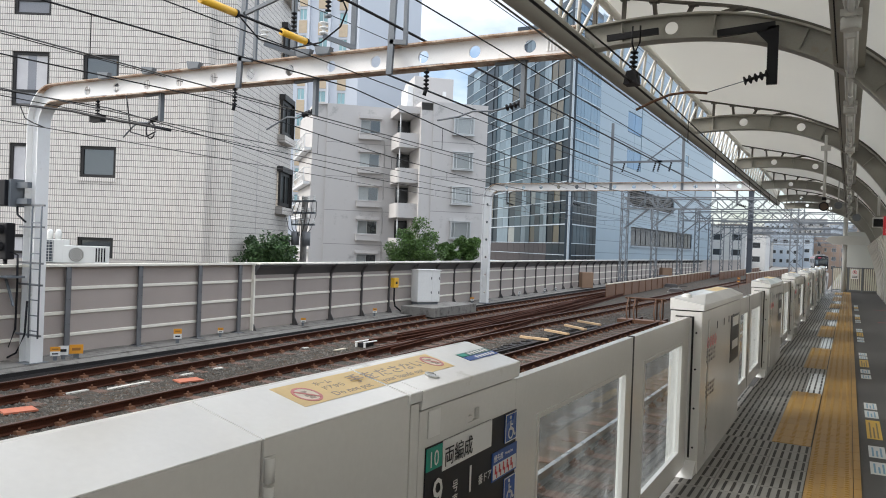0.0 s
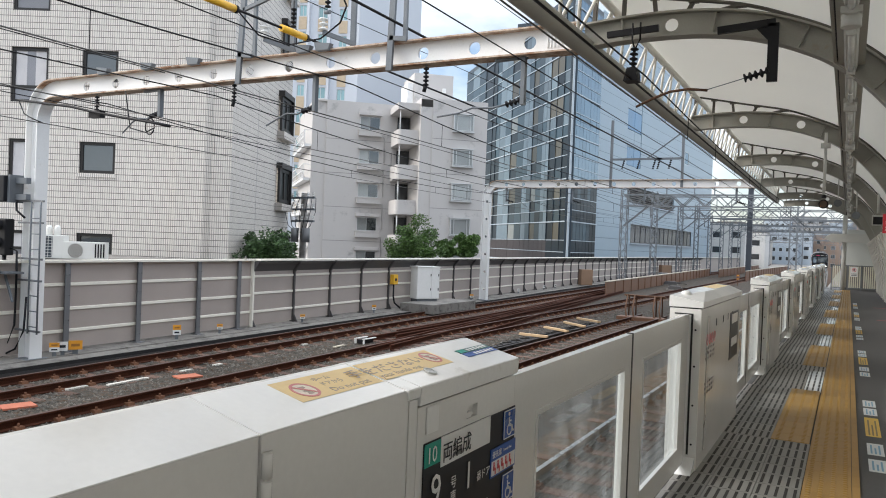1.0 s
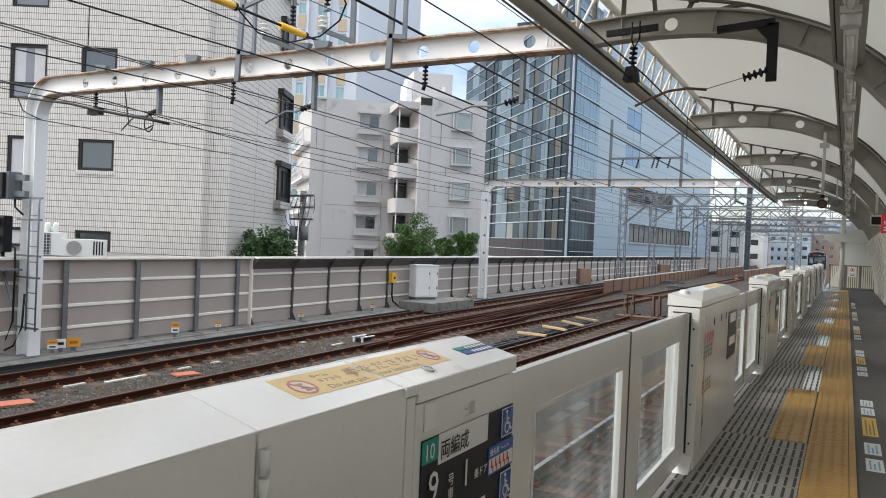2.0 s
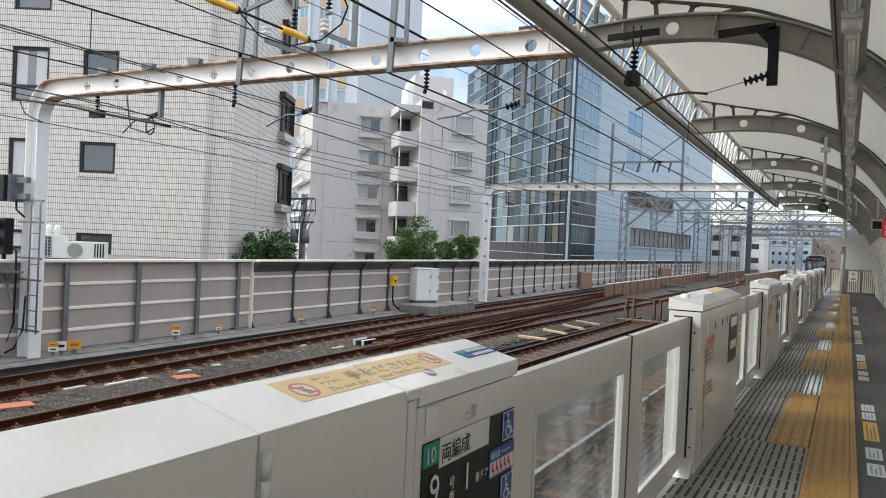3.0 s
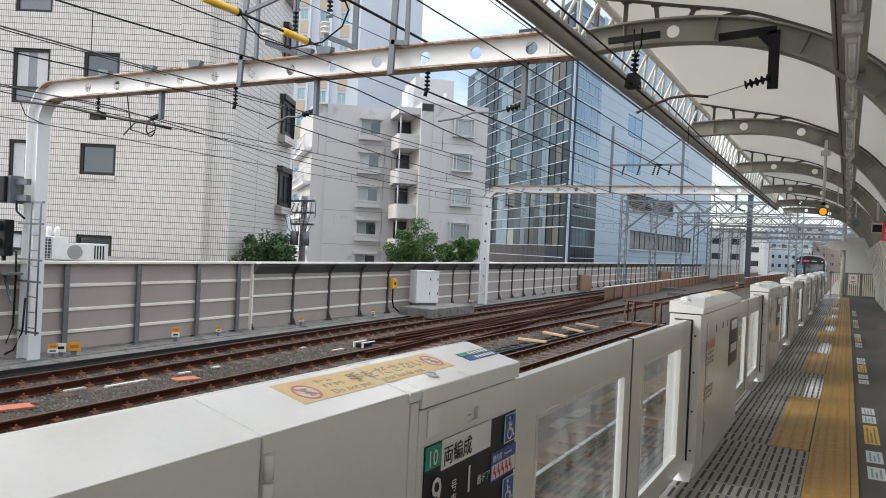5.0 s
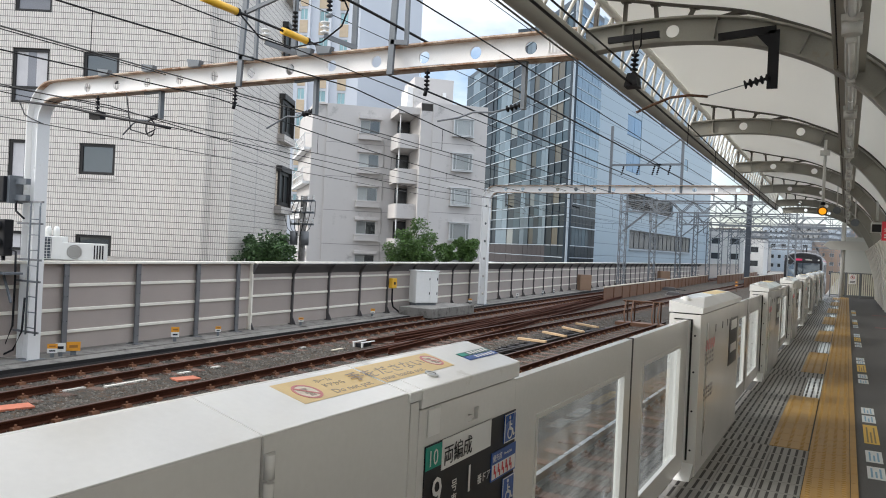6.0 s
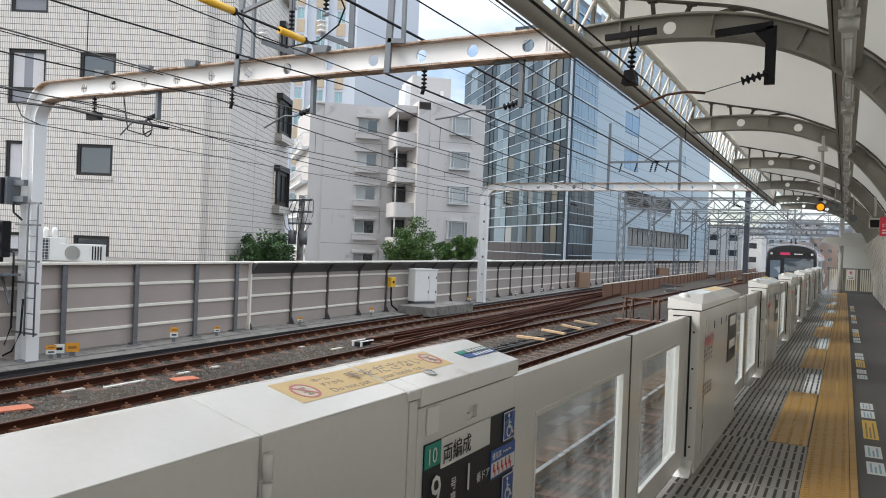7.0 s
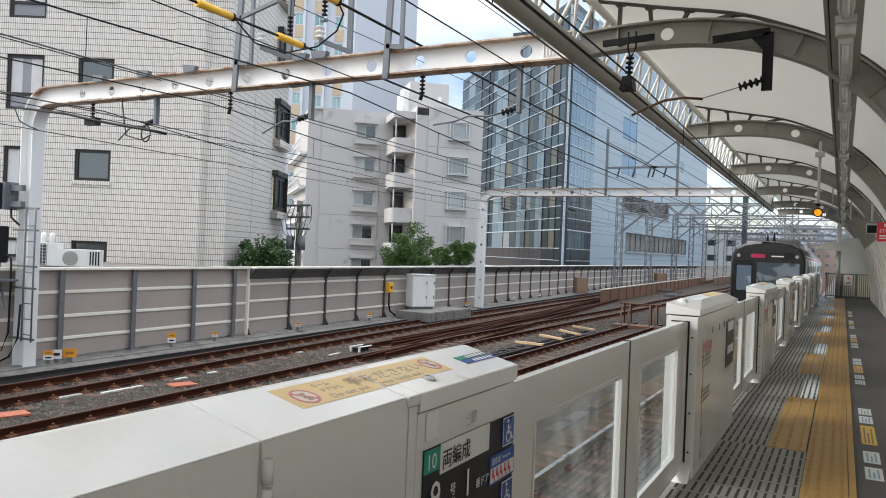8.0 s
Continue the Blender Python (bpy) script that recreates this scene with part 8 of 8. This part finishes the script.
def make_car(front):
    """A car; its front end at y = 0, length 19.6 towards +y."""
    t = thing("train_car", "black-fronted stainless commuter train car with a lit red destination sign" if front else "stainless commuter train car coupled behind the leading car", "train")
    prof = car_profile()
    n = len(prof)
    bm = bmesh.new()
    rings = []
    for y, s, drop in ((0.16, 0.97, 0.0), (0.45, 1.0, 0.0), (19.6, 1.0, 0.0)) if front else ((0.0, 1, 0), (19.6, 1, 0)):
        rings.append([bm.verts.new((x * s, y, 0.85 + (z - 0.85) * (0.985 if s < 1 else 1))) for x, z in prof])
    for a, b in zip(rings, rings[1:]):
        for k in range(n):
            bm.faces.new((a[k], a[(k + 1) % n], b[(k + 1) % n], b[k]))
    bm.faces.new(list(reversed(rings[0])))
    bm.faces.new(rings[-1])
    fresh(bm)
    for f in bm.faces:
        f.material_index = 1 if f.normal.z > 0.45 else 0
    part("body_shell", bm, [TRAINSTEEL, TRAINROOF], t)
    # side doors and windows
    for side in (1, -1):
        for k in range(4):
            y = 2.0 + 4.85 * k
            bm = bmesh.new()
            box(bm, side * 1.40 - 0.012, side * 1.40 + 0.012, y, y + 1.3, 1.0, 2.85)
            d = part("door", bm, mat("train_door", (0.36, 0.37, 0.39), 0.4, 0.5), t)
            for a in (0.1, 0.72):
                bm = bmesh.new()
                box(bm, side * 1.40 - 0.016, side * 1.40 + 0.016, y + a, y + a + 0.48, 1.75, 2.65)
                part("door_glass", bm, TRAINGLASS, d)
            if k < 3:
                bm = bmesh.new()
                box(bm, side * 1.40 - 0.014, side * 1.40 + 0.014, y + 1.75, y + 4.4, 1.7, 2.62)
                part("side_window", bm, TRAINGLASS, t)
        bm = bmesh.new()
        box(bm, side * 1.40 - 0.01, side * 1.40 + 0.01, 0.6 if front else 0.1, 19.5, 2.92, 3.0)
        part("stripe", bm, mat("train_stripe", (0.45, 0.03, 0.12), 0.4), t)
    bm = bmesh.new()
    for y in (6.0, 12.5):
        box(bm, -0.85, 0.85, y, y + 3.6, 3.5, 3.85)
    part("roof_unit", bm, TRAINROOF, t, soften=0.05)
    for y in (2.6, 15.6):
        bm = bmesh.new()
        box(bm, -1.1, 1.1, y - 1.1, y + 1.1, 0.35, 0.75)
        for yy in (y - 1.05, y + 1.05):
            for x in (-0.5335, 0.5335):
                tube(bm, [(x - 0.06, yy, 0.43), (x + 0.06, yy, 0.43)], 0.43, 20)
        part("bogie", bm, mat("bogie_grey", (0.06, 0.06, 0.062), 0.7), t)
    bm = bmesh.new()
    box(bm, -1.1, 1.1, 5.0, 13.0, 0.35, 0.86)
    part("underfloor_gear", bm, mat("bogie_grey", (0.06, 0.06, 0.062), 0.7), t)
    if not front:
        return t
    # front mask
    bm = bmesh.new()
    mask = [(x * 0.985, 0.62 + (z - 0.85) * 1.08 if z < 1 else z * 0.99) for x, z in prof]
    A = [bm.verts.new((x, 0.15, z)) for x, z in mask]
    B = [bm.verts.new((x * 0.955, 0.0, 0.7 + (z - 0.7) * 0.975)) for x, z in mask]
    for k in range(n):
        bm.faces.new((A[k], A[(k + 1) % n], B[(k + 1) % n], B[k]))
    bm.faces.new(B)
    part("front_mask", bm, TRAINBLACK, t, "glossy black front")
    bm = bmesh.new()
    prism(bm, [(-1.28, 0.22), (1.28, 0.22), (1.34, 0.75), (-1.34, 0.75)], "y", 0.02, 0.5)
    part("skirt", bm, mat("train_skirt", (0.30, 0.31, 0.32), 0.4, 0.4), t)

    def inset(name, x0, x1, z0, z1, material, d=-0.012, label="", parent=t):
        b2 = bmesh.new()
        prism(b2, rounded(x0, x1, z0, z1, 0.05), "y", d, 0.01)
        return part(name, b2, material, parent, label)

    w = inset("windscreen", -0.38, 1.18, 1.62, 2.72, TRAINGLASS)
    b2 = bmesh.new()
    box(b2, -0.1, 1.12, -0.016, -0.012, 1.66, 1.72)
    part("windscreen_trim", b2, TRAINBLACK, w)
    fr = inset("door_frame", -1.22, -0.47, 1.02, 2.78, mat("front_door_grey", (0.02, 0.022, 0.026), 0.3, spec=0.25))
    inset("door_window", -1.13, -0.58, 1.55, 2.58, mirror_glass("train_door_glass", (0.60, 0.75, 0.9), 0.03, (0.05, 0.07, 0.09), 0.35), -0.018, parent=fr)
    inset("destination_panel", -0.95, 0.95, 2.86, 3.13, mat("display_black", (0.012, 0.012, 0.014), 0.3), -0.014)
    inset("destination_sign", -0.62, -0.08, 2.90, 3.06, LEDRED, -0.017, "lit red destination display")
    inset("destination_text", 0.15, 0.6, 2.955, 3.005, mat("led_white", (0.7, 0.7, 0.66), 0.4, emit=0.15), -0.017)
    for sx in (-1, 1):
        b2 = bmesh.new()
        disc(b2, (sx * 1.08, -0.004, 2.98), 0.07, 16, 0, -0.01, "y")
        part("marker_light", b2, PALESTEEL, t)
        b2 = bmesh.new()
        prism(b2, [(sx * 0.55, 0.80), (sx * 1.05, 0.88), (sx * 1.22, 1.08), (sx * 1.05, 1.10)], "y", -0.014, 0.03)
        h = part("headlight_case", b2, TRAINBLACK, t)
        b2 = bmesh.new()
        disc(b2, (sx * 1.02, -0.018, 0.98), 0.085, 18, 0, -0.006, "y")
        part("headlight", b2, LAMPWHITE, h)
        b2 = bmesh.new()
        beam(b2, (sx * 0.1, -0.03, 1.60), (sx * 0.1 - 0.28, -0.04, 2.15), 0.025, 0.012, (0, 1, 0))
        part("wiper", b2, BLACK, t)
    b2 = bmesh.new()
    for x0, x1, z0, z1 in ((-0.52, -0.42, 0.8, 2.8),):
        box(b2, x0, x1, -0.016, 0.0, z0, z1)
    part("door_edge", b2, TRAINBLACK, t)
    b2 = bmesh.new()
    box(b2, -0.12, 0.12, -0.35, 0.2, 0.32, 0.62)
    part("coupler", b2, mat("bogie_grey", (0.06, 0.06, 0.062), 0.7), t)
    b2 = bmesh.new()
    tube(b2, [(0.15, 1.2, 3.6), (0.15, 1.2, 3.75), (0.15, 1.25, 4.0)], [0.06, 0.05, 0.02], 8)
    tube(b2, [(-0.1, 1.2, 3.6), (-0.1, 1.2, 3.9)], [0.05, 0.02], 8)
    part("aerial", b2, BLACK, t)
    return t


def distance(t):
    """How far along the track the train's front is."""
    r = 8.0 - t
    return 34.2 + 16.4 * r + 0.375 * r * r


def on_track(y, length=19.6):
    a, b = bend(TRACK_NEAR, y), bend(TRACK_NEAR, y + length)
    return pose(a + 0.06, y, RAIL_Z, 0, 0, math.degrees(math.atan2(-(b - a), length)))


def motions():
    times = [0.5 * k for k in range(17)]
    for i, car in enumerate(CARS):
        walk(car, [(t, on_track(distance(t) + 20.0 * i)) for t in times])
    # half a turn from dark face to glowing face imitates the lamp coming on
    walk(LENS, [(0.0, pose(0, 0, 2.83, 0, 0, 180)), (3.2, pose(0, 0, 2.83, 0, 0, 180)), (3.5, pose(0, 0, 2.83, 0, 0, 110)),
                (3.8, pose(0, 0, 2.83, 0, 0, 45)), (4.2, pose(0, 0, 2.83, 0, 0, 0)), (8.0, pose(0, 0, 2.83, 0, 0, 0))])

# ---------------------------------------------------------------- build
make_ground()
make_ballast()
make_kerb()
make_tracks()
make_platform()
make_noise_wall()
DOOR_BOXES = make_doors()
make_canopy()
white_gantry(9.9, -15.2, -3.35, 4.72, 0.36, 0.75, "white rounded steel portal gantry with rusty flanges over the tracks", -13.64, 0.87)
white_gantry(34.2, -16.05, -3.35, 4.85, 0.36, 0.75, "white steel portal gantry with round holes further along", -15.03, 0.9)
for gy, gl, gr, gz in ((60.5, -16.1, -3.6, 5.2), (72.5, -16.4, -3.8, 5.9), (86, -16.6, 0.8, 5.4), (97.5, -16.8, 0.8, 6.2), (123, -17.4, 0.6, 6.0), (151, -18.2, 0.4, 6.3), (180, -19, 0.0, 6.2), (225, -21, -2, 6.2), (109, -17.0, 0.7, 5.6), (137, -17.9, 0.5, 5.6), (165, -18.6, 0.2, 5.6), (200, -19.5, -0.5, 5.6), (255, -24, -4, 5.6)):
    lattice_gantry(gy, gl, gr, gz)
for ln, of in ((TRACK_FAR, 0), (TRACK_MID, 0), (TRACK_STUB + [(300, -9.0)], 0.2), (TRACK_NEAR, 0.35)):
    catenary(ln, 3.55, 3.95 if ln is TRACK_NEAR else 4.15, of, 0.12 if ln is TRACK_NEAR else 0.4)
MAST = thing("steel_mast", "tall dark grey steel mast between the tracks", "mast")
SHAFT = bmesh.new()
box(SHAFT, -11.2, -10.6, 99.7, 100.3, -1.2, 10.7)
for LEVEL in range(9):
    box(SHAFT, -11.26, -10.54, 99.64, 100.36, 0.2 + 1.2 * LEVEL, 0.3 + 1.2 * LEVEL)
part("shaft", SHAFT, mat("mast_dark_steel", (0.075, 0.085, 0.10), 0.5, 0.2, 0.1, 1.0), MAST)
make_tile_building()
make_apartments()
make_tower()
make_glass_building()
make_pale_building()
make_far_buildings()
make_first_housing()
dress_housings(DOOR_BOXES)
make_platform_surface()
make_lights()
LENS = make_signal_lamp()
make_canopy_fittings()
make_platform_end()
make_gantry_fittings()
make_left_pole()
make_ac_units()
make_trackside()
make_plants()
make_utility_pole()
CARS = [make_car(True), make_car(False), make_car(False)]
for CAR in CARS:
    CAR.scale = (1.045, 1.0, 1.035)
motions()
